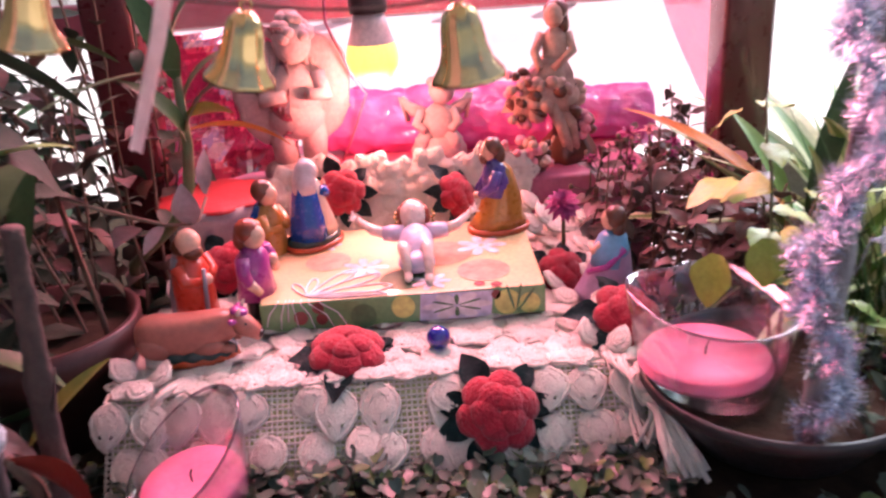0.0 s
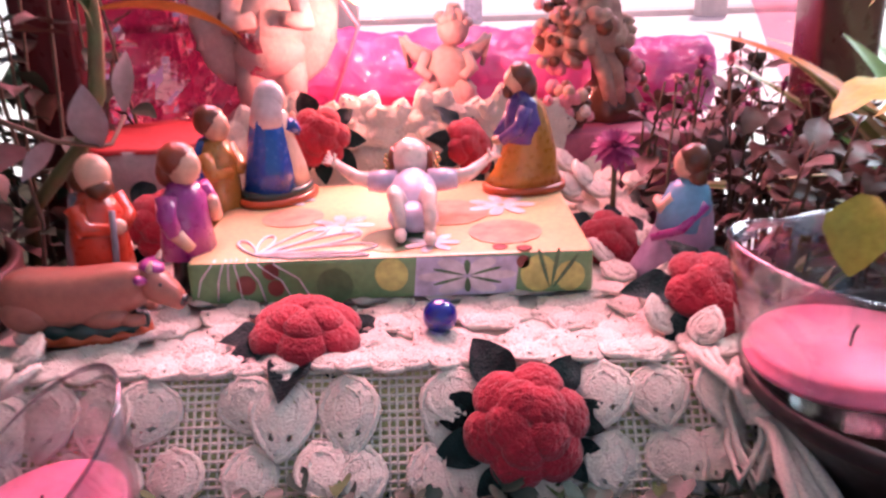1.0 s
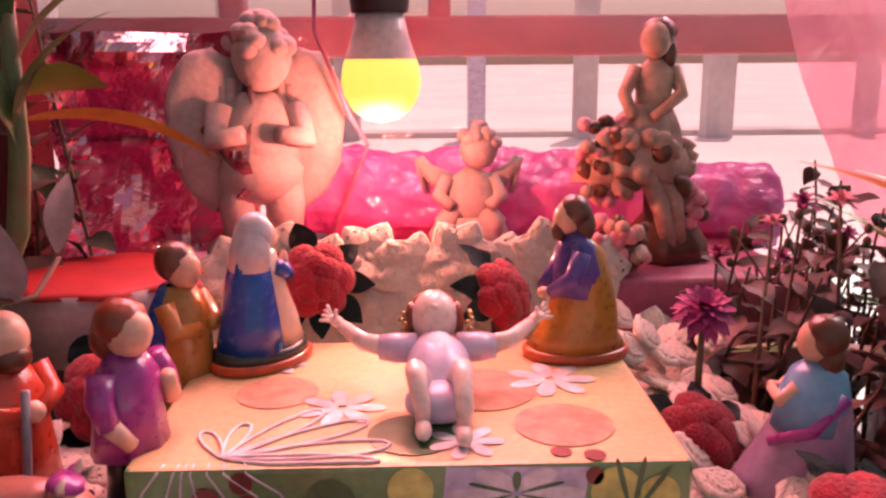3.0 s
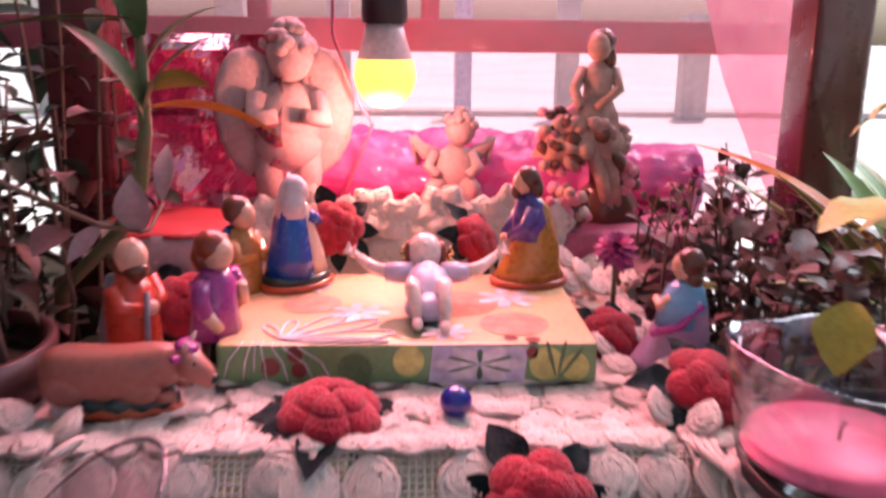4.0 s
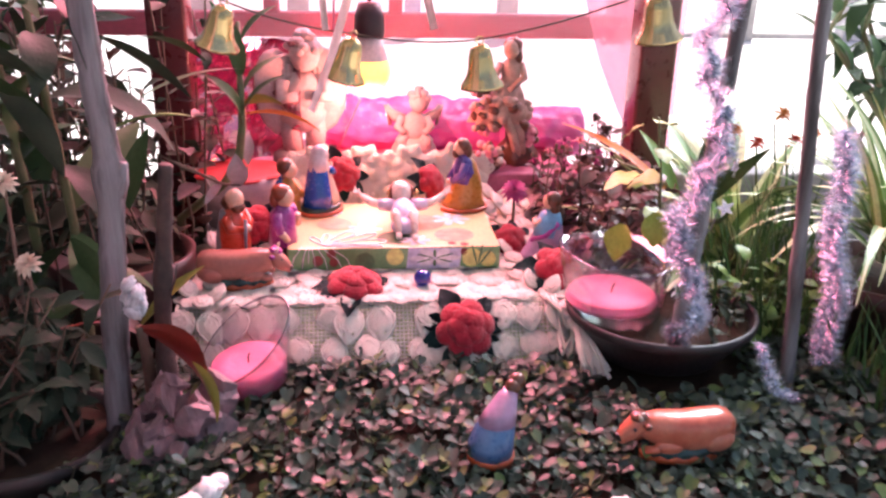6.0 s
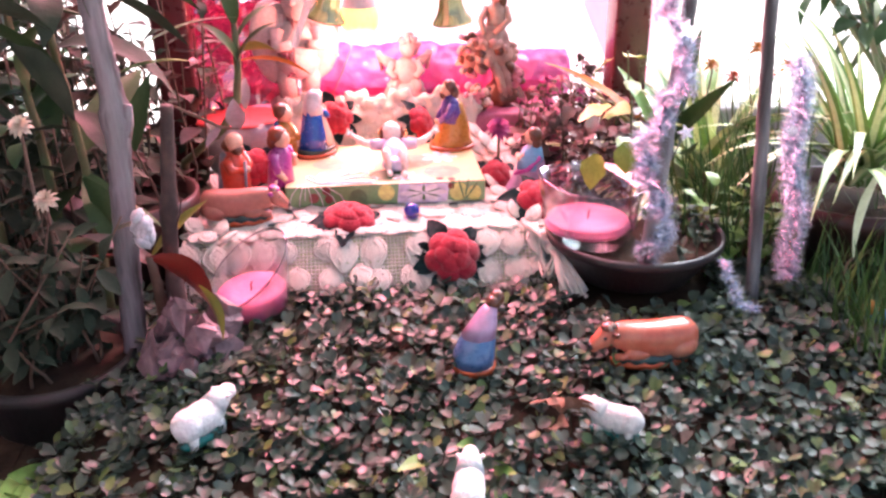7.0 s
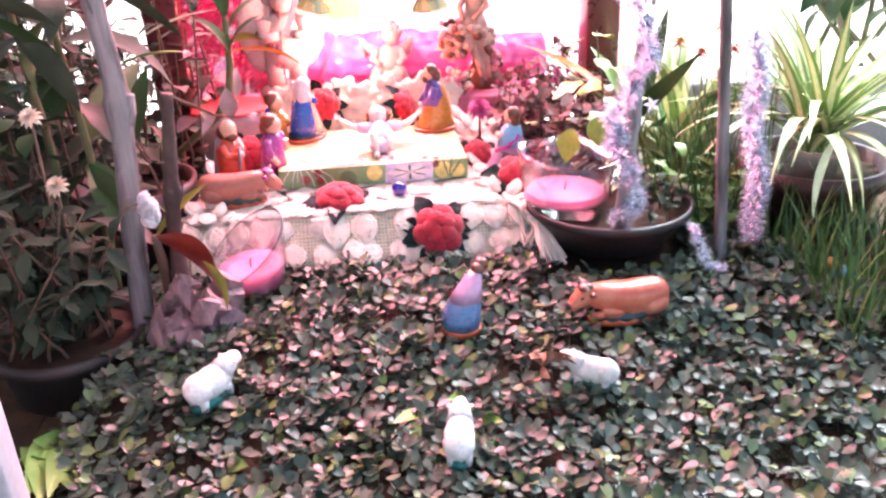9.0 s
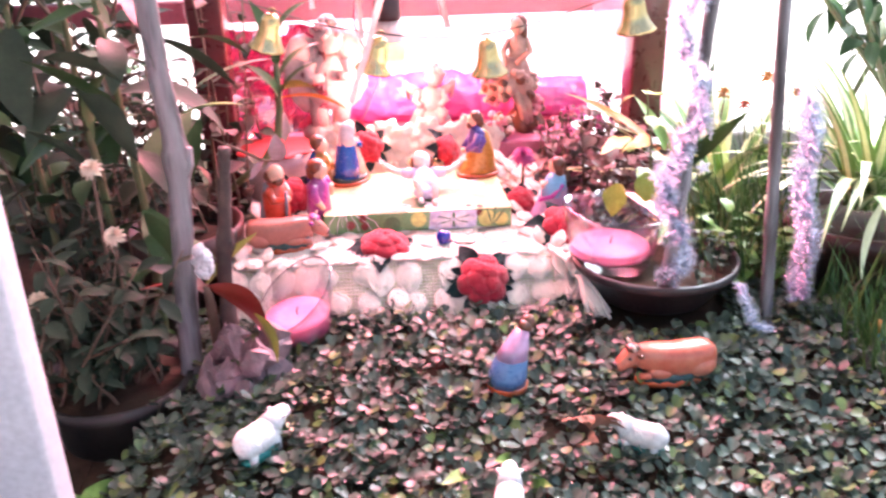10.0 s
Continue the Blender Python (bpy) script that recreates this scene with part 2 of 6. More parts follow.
M_LIME = mat("lime_leaf", (0.24, 0.32, 0.045), (0.32, 0.36, 0.07), rough=0.45, grain=300, spots=40, bump=0.3)
M_STRIPE_G = mat("striped_leaf_green", (0.14, 0.27, 0.06), (0.19, 0.33, 0.09), rough=0.4, grain=300, spots=30, bump=0.2)
M_STRIPE_C = mat("striped_leaf_cream", (0.72, 0.75, 0.46), (0.62, 0.67, 0.36), rough=0.4, grain=300, spots=30, bump=0.2)
M_GRASS = mat("grass_blade", (0.045, 0.115, 0.028), (0.075, 0.165, 0.045), rough=0.5, bump=0.1, island=0.3, third=(0.16, 0.24, 0.06))
M_PURPLELEAF = mat("dark_purple_leaf", (0.075, 0.050, 0.035), (0.115, 0.045, 0.048), rough=0.5, grain=300, spots=50, bump=0.3)
M_STEMG = mat("green_stem", (0.10, 0.14, 0.055), (0.14, 0.10, 0.05), rough=0.55, bump=0.3)
M_STEMB = mat("brown_stem", (0.10, 0.065, 0.042), (0.16, 0.11, 0.08), rough=0.8, bump=0.6)
M_DRYFLOWER = mat("dry_cream_petal", (0.50, 0.43, 0.32), (0.62, 0.55, 0.42), rough=0.8, bump=0.4)
M_PALELEAF = mat("pale_pink_leaf", (0.40, 0.27, 0.29), (0.29, 0.22, 0.21), rough=0.4, grain=260, spots=45, bump=0.2, sub=0.1)
M_BABYBLUE = mat("painted_pale_blue", (0.46, 0.47, 0.62), (0.54, 0.50, 0.62), rough=0.35, bump=0.08, coat=0.4)
M_PORCELAIN = mat("pale_porcelain", (0.76, 0.64, 0.57), (0.70, 0.57, 0.50), rough=0.3, bump=0.05, coat=0.4, sub=0.15)
M_BROWNPOT = mat("red_brown_plastic", (0.050, 0.020, 0.018), (0.075, 0.032, 0.027), rough=0.45, bump=0.2, spots=20)
M_COTTON = mat("white_cotton_wool", (0.78, 0.77, 0.80), rough=1.0, grain=600, spots=120, bump=1.0, sheen=0.5)
M_MAGENTA = mat("magenta_petal", (0.30, 0.03, 0.14), (0.42, 0.06, 0.20), rough=0.6, bump=0.3)
M_PINKPETAL = mat("pink_petal", (0.62, 0.22, 0.27), (0.72, 0.32, 0.36), rough=0.6, bump=0.3)
M_REDLEAF = mat("red_bromeliad_leaf", (0.17, 0.014, 0.012), (0.22, 0.035, 0.016), rough=0.4, grain=300, spots=20, bump=0.3, coat=0.3)
M_YELLEAF = mat("yellowing_leaf", (0.27, 0.23, 0.04), (0.15, 0.18, 0.04), rough=0.45, grain=300, spots=30, bump=0.3)
M_ORANGELEAF = mat("orange_dry_leaf", (0.55, 0.21, 0.03), (0.45, 0.13, 0.03), rough=0.5, grain=300, spots=30, bump=0.3)
M_STRAW = mat("dry_brown_leaf", (0.27, 0.14, 0.09), (0.20, 0.10, 0.065), rough=0.85, bump=0.7)
M_ROCK = mat("grey_pink_quartz", (0.29, 0.185, 0.195), (0.14, 0.095, 0.10), rough=0.55, grain=200, spots=55, bump=1.0, trans=0.0)
M_WHITEPAINT = mat("white_gloss_paint", (0.56, 0.55, 0.57), (0.48, 0.47, 0.50), rough=0.4, spots=12, bump=0.08)
M_SOCKET = mat("dark_bakelite", (0.03, 0.012, 0.014), rough=0.4, bump=0.1)
M_BULBBODY = mat("white_bulb_body", (0.72, 0.55, 0.52), rough=0.35, bump=0.03)
M_DOME = mat("glowing_bulb_dome", (0.9, 0.7, 0.3), rough=0.4, bump=0.0, glow=(1.0, 0.62, 0.09), power=1.5)
M_FILM_BACK = film_mat("pink_cellophane", (1.0, 0.66, 0.72), 0.05, milky=0.12, thin=True)
M_FILM_DEEP = film_mat("deep_pink_cellophane", (1.0, 0.42, 0.52), 0.10, milky=0.30, thin=True)
M_FILM_RED = film_mat("red_cellophane", (0.30, 0.010, 0.055), 0.32, rough=0.07, milky=0.42, creases=24, strength=0.5)
M_FILM_ROLL = film_mat("magenta_cellophane", (0.80, 0.16, 0.50), 0.14, milky=0.75, creases=55, strength=0.9)
M_REDCLOTH = mat("red_satin", (0.38, 0.02, 0.02), (0.28, 0.014, 0.014), rough=0.6, bump=0.3, spots=40)
M_WHITEPOT = mat("white_glazed_pot", (0.58, 0.52, 0.50), (0.48, 0.42, 0.40), rough=0.5, bump=0.2, spots=25)
M_PINKSATIN = mat("pink_satin", (0.55, 0.17, 0.25), (0.45, 0.10, 0.20), rough=0.4, bump=0.3, spots=40)
M_STEELBLUE = mat("painted_steel_blue", (0.07, 0.17, 0.33), (0.05, 0.12, 0.26), rough=0.3, bump=0.1, coat=0.5)
M_GREYWALL = mat("grey_planter_wall", (0.36, 0.36, 0.34), (0.28, 0.28, 0.27), rough=0.8, bump=0.3, spots=12)


# ---- mesh helpers ----
R = random.Random(7)


def finish(name, bm, mats, smooth=True, closed=True):
    me = bpy.data.meshes.new(name)
    if closed:
        bmesh.ops.recalc_face_normals(bm, faces=bm.faces[:])
    bm.normal_update()
    bm.to_mesh(me)
    bm.free()
    for m in mats if isinstance(mats, (list, tuple)) else [mats]:
        me.materials.append(m)
    if smooth:
        me.polygons.foreach_set("use_smooth", [True] * len(me.polygons))
    return me


def part(name, bm, mats, parent, label="", smooth=True):
    ob = new(name, finish(name, bm, mats, smooth))
    ob.parent = parent
    return tagged(ob, label)


def piece(name, me, parent, m):
    ob = new(name, me)
    ob.parent = parent
    ob.matrix_basis = m
    return ob


def thing(name, label, category, group="", kind="", at=(0, 0, 0)):
    ob = new(name)
    ob.location = at
    return tagged(ob, label, category, group, kind)


def solid(name, bm, mats, label, category, group="", kind="", smooth=True, at=(0, 0, 0)):
    ob = new(name, finish(name, bm, mats, smooth))
    ob.location = at
    return tagged(ob, label, category, group, kind)


def merge(bm, other, m=None, slot=0):
    me = bpy.data.meshes.new("t")
    for f in other.faces:
        f.material_index = slot
    if m is not None:
        other.transform(m)
    other.to_mesh(me)
    other.free()
    bm.from_mesh(me)
    bpy.data.meshes.remove(me)


def blob(bm, c, r, rot=(0, 0, 0), slot=0, seg=16, rough=0.0, freq=40.0):
    t = bmesh.new()
    bmesh.ops.create_uvsphere(t, u_segments=seg, v_segments=max(seg * 2 // 3, 6), radius=1)
    if rough:
        for v in t.verts:
            v.co *= 1 + rough * noise.noise(v.co * freq * 0.1 + Vector(c) * 50)
    merge(bm, t, pose(*c, *rot) @ Matrix.Diagonal((*r, 1)), slot)


def loft(bm, rings, seg=24, slot=0, folds=0.0, count=9, cap=True, phase=0.0):
    """Closed skin through rings (x, y, z, rx, ry); folds ripples the outline like drapery."""
    rows = []
    for x, y, z, rx, ry in rings:
        row = []
        for i in range(seg):
            a = 2 * math.pi * i / seg
            k = 1 + folds * math.sin(count * a + phase + z * 60) + folds * 0.5 * math.sin((count + 4) * a + 1.3 + phase)
            row.append(bm.verts.new((x + rx * k * math.cos(a), y + ry * k * math.sin(a), z)))
        rows.append(row)
    made = []
    for a, b in zip(rows, rows[1:]):
        for i in range(seg):
            made.append(bm.faces.new((a[i], a[(i + 1) % seg], b[(i + 1) % seg], b[i])))
    if cap:
        made.append(bm.faces.new(rows[0][::-1]))
        made.append(bm.faces.new(rows[-1]))
    for f in made:
        f.material_index = slot
    return rows


def tube(bm, pts, radii, seg=8, slot=0, wobble=0.0):
    """Tapered tube along points."""
    pts = [Vector(p) for p in pts]
    if not isinstance(radii, (list, tuple)):
        radii = [radii] * len(pts)
    rows, up = [], None
    for i, p in enumerate(pts):
        d = (pts[min(i + 1, len(pts) - 1)] - pts[max(i - 1, 0)]).normalized()
        if up is None:
            up = d.orthogonal().normalized()
        up = (up - d * up.dot(d)).normalized()
        side = d.cross(up)
        row = []
        for j in range(seg):
            a = 2 * math.pi * j / seg
            r = radii[i] * (1 + (wobble * noise.noise(Vector((p.x * 90 + j, p.z * 90, i * 0.7))) if wobble else 0))
            row.append(bm.verts.new(p + (up * math.cos(a) + side * math.sin(a)) * r))
        rows.append(row)
    made = [bm.faces.new(rows[0][::-1]), bm.faces.new(rows[-1])]
    for a, b in zip(rows, rows[1:]):
        for j in range(seg):
            made.append(bm.faces.new((a[j], a[(j + 1) % seg], b[(j + 1) % seg], b[j])))
    for f in made:
        f.material_index = slot


def arc(a, b, sag, n=8):
    a, b = Vector(a), Vector(b)
    return [a.lerp(b, i / n) + Vector((0, 0, -sag * 4 * (i / n) * (1 - i / n))) for i in range(n + 1)]


def block(bm, lo, hi, bevel=0.002, slot=0):
    t = bmesh.new()
    bmesh.ops.create_cube(t, size=1)
    c = [(a + b) / 2 for a, b in zip(lo, hi)]
    s = [b - a for a, b in zip(lo, hi)]
    t.transform(Matrix.Translation(c) @ Matrix.Diagonal((*s, 1)))
    if bevel:
        bmesh.ops.bevel(t, geom=t.edges[:], offset=bevel, segments=2, affect="EDGES", profile=0.6)
    merge(bm, t, None, slot)


def lathe(bm, profile, seg=32, slot=0, shape=None, at=(0, 0, 0)):
    """Surface of revolution of (r, z) points; shape(angle) scales the radius."""
    rows = []
    for r, z in profile:
        row = []
        for i in range(seg):
            a = 2 * math.pi * i / seg
            k = shape(a) if shape else 1
            row.append(bm.verts.new((at[0] + r * k * math.cos(a), at[1] + r * k * math.sin(a), at[2] + z)))
        rows.append(row)
    made = []
    for a, b in zip(rows, rows[1:]):
        for i in range(seg):
            made.append(bm.faces.new((a[i], a[(i + 1) % seg], b[(i + 1) % seg], b[i])))
    for f in made:
        f.material_index = slot
    return rows


def leaf_bm(length, width, droop=0.6, cup=0.25, n=7, cross=(-1, -0.55, 0, 0.55, 1), slots=None, tip=1.0, base=0.12, wave=0.0):
    """A leaf from the origin along +y that arches down; cup folds it at the midrib."""
    bm = bmesh.new()
    y, z, rows = 0.0, 0.0, []
    for i in range(n + 1):
        k = i / n
        w = width / 2 * max(math.sin(math.pi * min((k * 0.93 + 0.05), 1) ** tip), base if k < 0.5 else 0.02)
        ang = droop * k * 1.4
        if i:
            y += length / n * math.cos(ang)
            z -= length / n * math.sin(ang)
        rows.append([bm.verts.new((c * w, y, z + abs(c) * w * cup + wave * w * math.sin(k * 14 + c * 2) * abs(c))) for c in cross])
    for a, b in zip(rows, rows[1:]):
        for j in range(len(cross) - 1):
            f = bm.faces.new((a[j], a[j + 1], b[j + 1], b[j]))
            if slots:
                f.material_index = slots[j]
    return bm


def aim(at, yaw, lift, roll=0, scale=1.0):
    """Pose for a leaf: yaw about z, lift of its tip over the horizon, in degrees."""
    return Matrix.Translation(at) @ pose(0, 0, 0, 0, 0, yaw) @ pose(0, 0, 0, lift, 0, 0) @ pose(0, 0, 0, 0, roll, 0) @ Matrix.Scale(scale, 4)


def ground_z(x, y):
    s = min(max(y / 0.22, 0), 1)
    z = 0.032 + 0.030 * s * s * (3 - 2 * s) + 0.003 * noise.noise(Vector((x * 22, y * 22, 0)))
    edge = min(max((x + 0.285) / 0.05, 0), 1)
    return z * edge + 0.0 * (1 - edge)


# ---- setting ----
def slab(name, lo, hi, material, bevel=0.0, kind="structure", label=""):
    bm = bmesh.new()
    block(bm, lo, hi, bevel)
    return solid(name, bm, material, label, "", kind=kind, smooth=False)


slab("ground", (-60, -60, -0.5), (60, 60, 0.0), M_CONCRETE)
slab("garden_bed_left", (-1.7, -0.5, 0.0), (-0.30, 1.05, 0.004), M_SOIL)
slab("garden_bed_right", (0.42, -0.3, 0.0), (0.95, 0.62, 0.004), M_SOIL)
# added slab, out of view, that keeps the sun off the crib
slab("ceiling", (-3.0, -2.6, 2.3), (0.92, 1.75, 2.42), M_PLASTER)
wall_north = slab("wall_north", (-4.0, 3.1, 0.0), (4.2, 3.25, 0.02), M_PLASTER)
# unseen upright block, added to cut the light from the left
slab("wall_west", (-2.6, -2.6, 0.0), (-2.45, 1.7, 2.3), M_PLASTER)
for i in range(14):
    bm = bmesh.new()
    x = -2.6 + i * 0.46 + R.uniform(-0.1, 0.1)
    block(bm, (x, 3.02, 0.0), (x + R.uniform(0.05, 0.13), 3.097, R.uniform(0.30, 0.7)), 0.004)
    part("pilaster", bm, R.choice([M_PLASTER, M_VEIL, M_PRINT_LILAC]), wall_north, "", False)

# clover bed: an earth mound
bm = bmesh.new()
NX, NY = 70, 60
grid = []
for j in range(NY + 1):
    row = []
    for i in range(NX + 1):
        x, y = -0.50 + 1.06 * i / NX, -0.36 + 0.84 * j / NY
        rim = min(i, j, NX - i, NY - j)
        z = (ground_z(x, y) - 0.016) if rim > 0 else -0.01
        row.append(bm.verts.new((x, y, max(z, 0.003) if rim else z)))
    grid.append(row)
for a, b in zip(grid, grid[1:]):
    for i in range(NX):
        bm.faces.new((a[i], a[i + 1], b[i + 1], b[i]))
solid("clover_bed", bm, M_SOIL, "low mound of dark earth under the clover", "soil", kind="structure")

# window-like wooden frame behind the crib
bm = bmesh.new()
block(bm, (0.277, 0.555, 0.0), (0.319, 0.597, 2.3), 0.004)
solid("post_right", bm, M_POST, "dark stained shiny wooden post", "post", kind="structure")
bm = bmesh.new()
block(bm, (-0.256, 0.585, 0.0), (-0.214, 0.63, 2.3), 0.004)
solid("post_left", bm, M_POST, "dark stained shiny wooden post", "post", kind="structure")
bm = bmesh.new()
block(bm, (-0.62, 0.815, 0.270), (0.420, 0.845, 0.302), 0.003)
solid("rail", bm, M_BAR, "pale painted wooden rail between the posts", "rail", kind="structure")
bm = bmesh.new()
block(bm, (-0.155, 0.815, 0.299), (-0.135, 0.84, 0.60), 0.003)
block(bm, (0.012, 0.815, 0.299), (0.03, 0.84, 0.60), 0.003)
solid("mullions", bm, M_BAR, "pale painted upright bars above the rail", "bars", kind="structure")


def sheet(x0, x1, z0, z1, y, amp, freq, nx=46, nz=30, edge=None, lean=0.0):
    bm = bmesh.new()
    rows = []
    for j in range(nz + 1):
        row = []
        for i in range(nx + 1):
            u, v = i / nx, j / nz
            a = x0 + (edge(v) if edge else 0)
            x, z = a + (x1 - a) * u, z0 + (z1 - z0) * v
            p = Vector((x * freq, z * freq, y * 3))
            row.append(bm.verts.new((x, y + lean * v + amp * (noise.noise(p) + 0.5 * abs(noise.noise(p * 2.3))), z)))
        rows.append(row)
    for a, b in zip(rows, rows[1:]):
        for i in range(nx):
            bm.faces.new((a[i], a[i + 1], b[i + 1], b[i]))
    return bm


solid("cellophane_backing", sheet(-0.30, 0.40, 0.10, 1.10, 0.795, 0.006, 9), M_FILM_BACK,
      "clear pink cellophane stretched behind the crib", "cellophane")
solid("cellophane_fold", sheet(0.258, 0.40, 0.12, 0.60, 0.745, 0.012, 14, edge=lambda v: 0.10 * (1 - v) ** 3 - 0.03 * v), M_FILM_DEEP,
      "doubled fold of deep pink cellophane by the post", "cellophane")
solid("red_cellophane_wrap", sheet(-0.235, -0.100, 0.142, 0.285, 0.655, 0.050, 17, 26, 24), M_FILM_RED,
      "crumpled shiny red cellophane beside the angel", "cellophane", smooth=False)

# ---- crib platform and its crochet cloth ----
bm = bmesh.new()
block(bm, (-0.188, 0.333, 0.0), (0.152, 0.60, 0.0935), 0.004)
solid("platform_box", bm, [M_LINING], "box lined with pale green cloth under the crochet cover", "box")
bm = bmesh.new()
block(bm, (-0.20, 0.604, 0.0), (0.235, 0.785, 0.138), 0.004)
solid("rear_step", bm, [M_PINKSATIN], "raised step behind the crib covered with pink satin", "box")

cloth = thing("crochet_tablecloth", "cream crochet cotton cloth with red rose motifs over the platform", "tablecloth")
bm = bmesh.new()
CX, CY = 92, 80
rows = []
for j in range(CY + 1):
    row = []
    for i in range(CX + 1):
        x, y = -0.197 + 0.358 * i / CX, 0.329 + 0.273 * j / CY
        z = 0.0965 + 0.0016 * noise.noise(Vector((x * 60, y * 60, 0))) + 0.0008 * abs(noise.noise(Vector((x * 210, y * 210, 3))))
        row.append(bm.verts.new((x, y, z)))
    rows.append(row)
for j in range(CY):
    for i in range(CX):
        x, y = -0.197 + 0.358 * (i + 0.5) / CX, 0.329 + 0.273 * (j + 0.5) / CY
        u, v = (x + 0.197) / 0.040, (y - 0.345) / 0.036
        d = abs(u - round(u)) * 1.0 + abs(v - round(v)) * 1.3
        if d < 0.21 and (round(u) + round(v)) % 2 == 0 and y > 0.336:
            continue
        bm.faces.new((rows[j][i], rows[j][i + 1], rows[j + 1][i + 1], rows[j + 1][i]))
part("top_cloth", bm, M_YARN, cloth)


def petal_loop(bm, length, width, m, r=0.0011):
    """A puffy crochet petal: rows of stitches that bulge inside a thick yarn rim, with one raised inner loop."""
    def side(k, w=1.0):
        return math.sin(math.pi * k ** 0.85) ** 0.8 * width / 2 * (1.04 - 0.18 * k) * w

    t = bmesh.new()
    ks = [i / 9 for i in range(10)]
    for w, a, b, up, q in ((1.0, 0.08, 1.0, 0.0, 1.15), (0.52, 0.22, 0.80, 0.0016, 0.75)):
        rim = [Vector((side(k, w), length * (a + (b - a) * k), up)) for k in ks] + [Vector((-side(k, w), length * (a + (b - a) * k), up)) for k in ks[-2::-1]]
        tube(t, rim, r * q, 6, wobble=0.7)
    seed, rows = R.uniform(0, 99), []
    for i in range(14):
        k = i / 13
        row = []
        for n in range(10):
            c = -0.98 + 1.96 * n / 9
            x, y = c * side(k), length * (0.08 + 0.92 * k)
            puff = 0.0026 * (1 - c * c) ** 0.6 * math.sin(math.pi * min(k * 0.9 + 0.05, 1)) ** 0.6
            row.append(t.verts.new((x, y, puff + 0.0007 * ((i + n) % 2) + 0.0009 * noise.noise(Vector((x * 420, y * 420, seed))))))
        rows.append(row)
    for i, (p, q) in enumerate(zip(rows, rows[1:])):
        for c in range(9):
            if i in (3, 9) and c in (2, 6):
                continue
            t.faces.new((p[c], p[c + 1], q[c + 1], q[c]))
    merge(bm, t, m)


def motif(n, length, width):
    bm = bmesh.new()
    for i in range(n):
        petal_loop(bm, length, width, pose(0, 0, 0, R.uniform(-4, 10), 0, 360 * i / n + R.uniform(-4, 4)))
    blob(bm, (0, 0, 0.0008), (0.0035, 0.0035, 0.0018), seg=10)
    return finish("crochet_flower", bm, M_YARN)


MOTIFS = [motif(6, 0.0225, 0.0190) for _ in range(5)]
for j in range(8):
    for i in range(9):
        x, y = -0.178 + i * 0.041 + (j % 2) * 0.0205, 0.346 + j * 0.0365
        if x > 0.158 or y > 0.595:
            continue
        piece("crochet_flower", R.choice(MOTIFS), cloth, pose(x, y, 0.0980, R.uniform(-3, 3), R.uniform(-3, 3), R.uniform(0, 60)))
# sloping front: flowers of four petals with net windows between
SLOPE = pose(0, 0.292, 0.0545, 49, 0, 0)


def hanging_petal(name, x, y, turn, length, width, lift=0.0025):
    """One crochet petal on the sloping front."""
    bm = bmesh.new()
    petal_loop(bm, length, width, Matrix(), 0.0014)
    piece(name, finish(name, bm, M_YARN), cloth, SLOPE @ pose(x + R.uniform(-.001, .001), y + R.uniform(-.0015, .0015), lift, R.uniform(-2, 8), R.uniform(-10, 10), turn + R.uniform(-7, 7)))


for x, turn, length in ((-0.188, 176, 0.033), (-0.166, 186, 0.035), (-0.144, 176, 0.036), (-0.122, 183, 0.036), (-0.100, 172, 0.030), (-0.066, 196, 0.027), (-0.044, 176, 0.038), (-0.020, 186, 0.038), (0.022, 205, 0.030), (0.030, 168, 0.036), (0.092, 170, 0.030), (0.112, 192, 0.030), (0.143, 180, 0.034)):
    hanging_petal("petal", x, 0.058, turn, length, R.uniform(0.0245, 0.0280))
for x, turn in ((-0.178, 15), (-0.155, -12), (-0.110, 14), (-0.088, -22), (-0.070, 30), (-0.050, -8), (-0.026, 12), (-0.008, -35), (0.014, 28), (0.034, -14), (0.090, 14), (0.110, -20), (0.140, 8)):
    bm = bmesh.new()
    petal_loop(bm, R.uniform(0.020, 0.024), R.uniform(0.018, 0.021), Matrix(), 0.0013)
    piece("petal", finish("petal", bm, M_YARN), cloth, pose(x, 0.3255, 0.1000, R.uniform(-4, 4), R.uniform(-8, 8), turn + R.uniform(-8, 8)))
for x in (-0.182, -0.160, -0.136, -0.114, -0.092, -0.058, -0.034, -0.010, 0.014, 0.038, 0.074, 0.094, 0.112, 0.140):
    hanging_petal("hem_loop", x, 0.028, 180 + R.uniform(-26, 26), R.uniform(0.030, 0.034), R.uniform(0.022, 0.026), 0.0015)
bm = bmesh.new()
for i in range(98):
    x = -0.192 + i * 0.0036
    tube(bm, [SLOPE @ Vector(q) for q in ((x, -0.006, 0.0), (x + R.uniform(-.0004, .0004), 0.026, 0.0006), (x, 0.059, 0.0))], 0.00082, 4)
for j in range(18):
    y = -0.004 + j * 0.0036
    tube(bm, [SLOPE @ Vector((-0.193 + k * 0.0354, y + R.uniform(-.0004, .0004), 0.0005 + R.uniform(-.0003, .0003))) for k in range(11)], 0.00082, 4)
part("front_net", bm, M_YARN, cloth)
bm = bmesh.new()
block(bm, (-0.190, -0.012, -0.0065), (0.154, 0.058, -0.0018), 0.001)
bm.transform(SLOPE)
part("front_lining", bm, M_LINING, cloth, "pale green lining under the crochet")
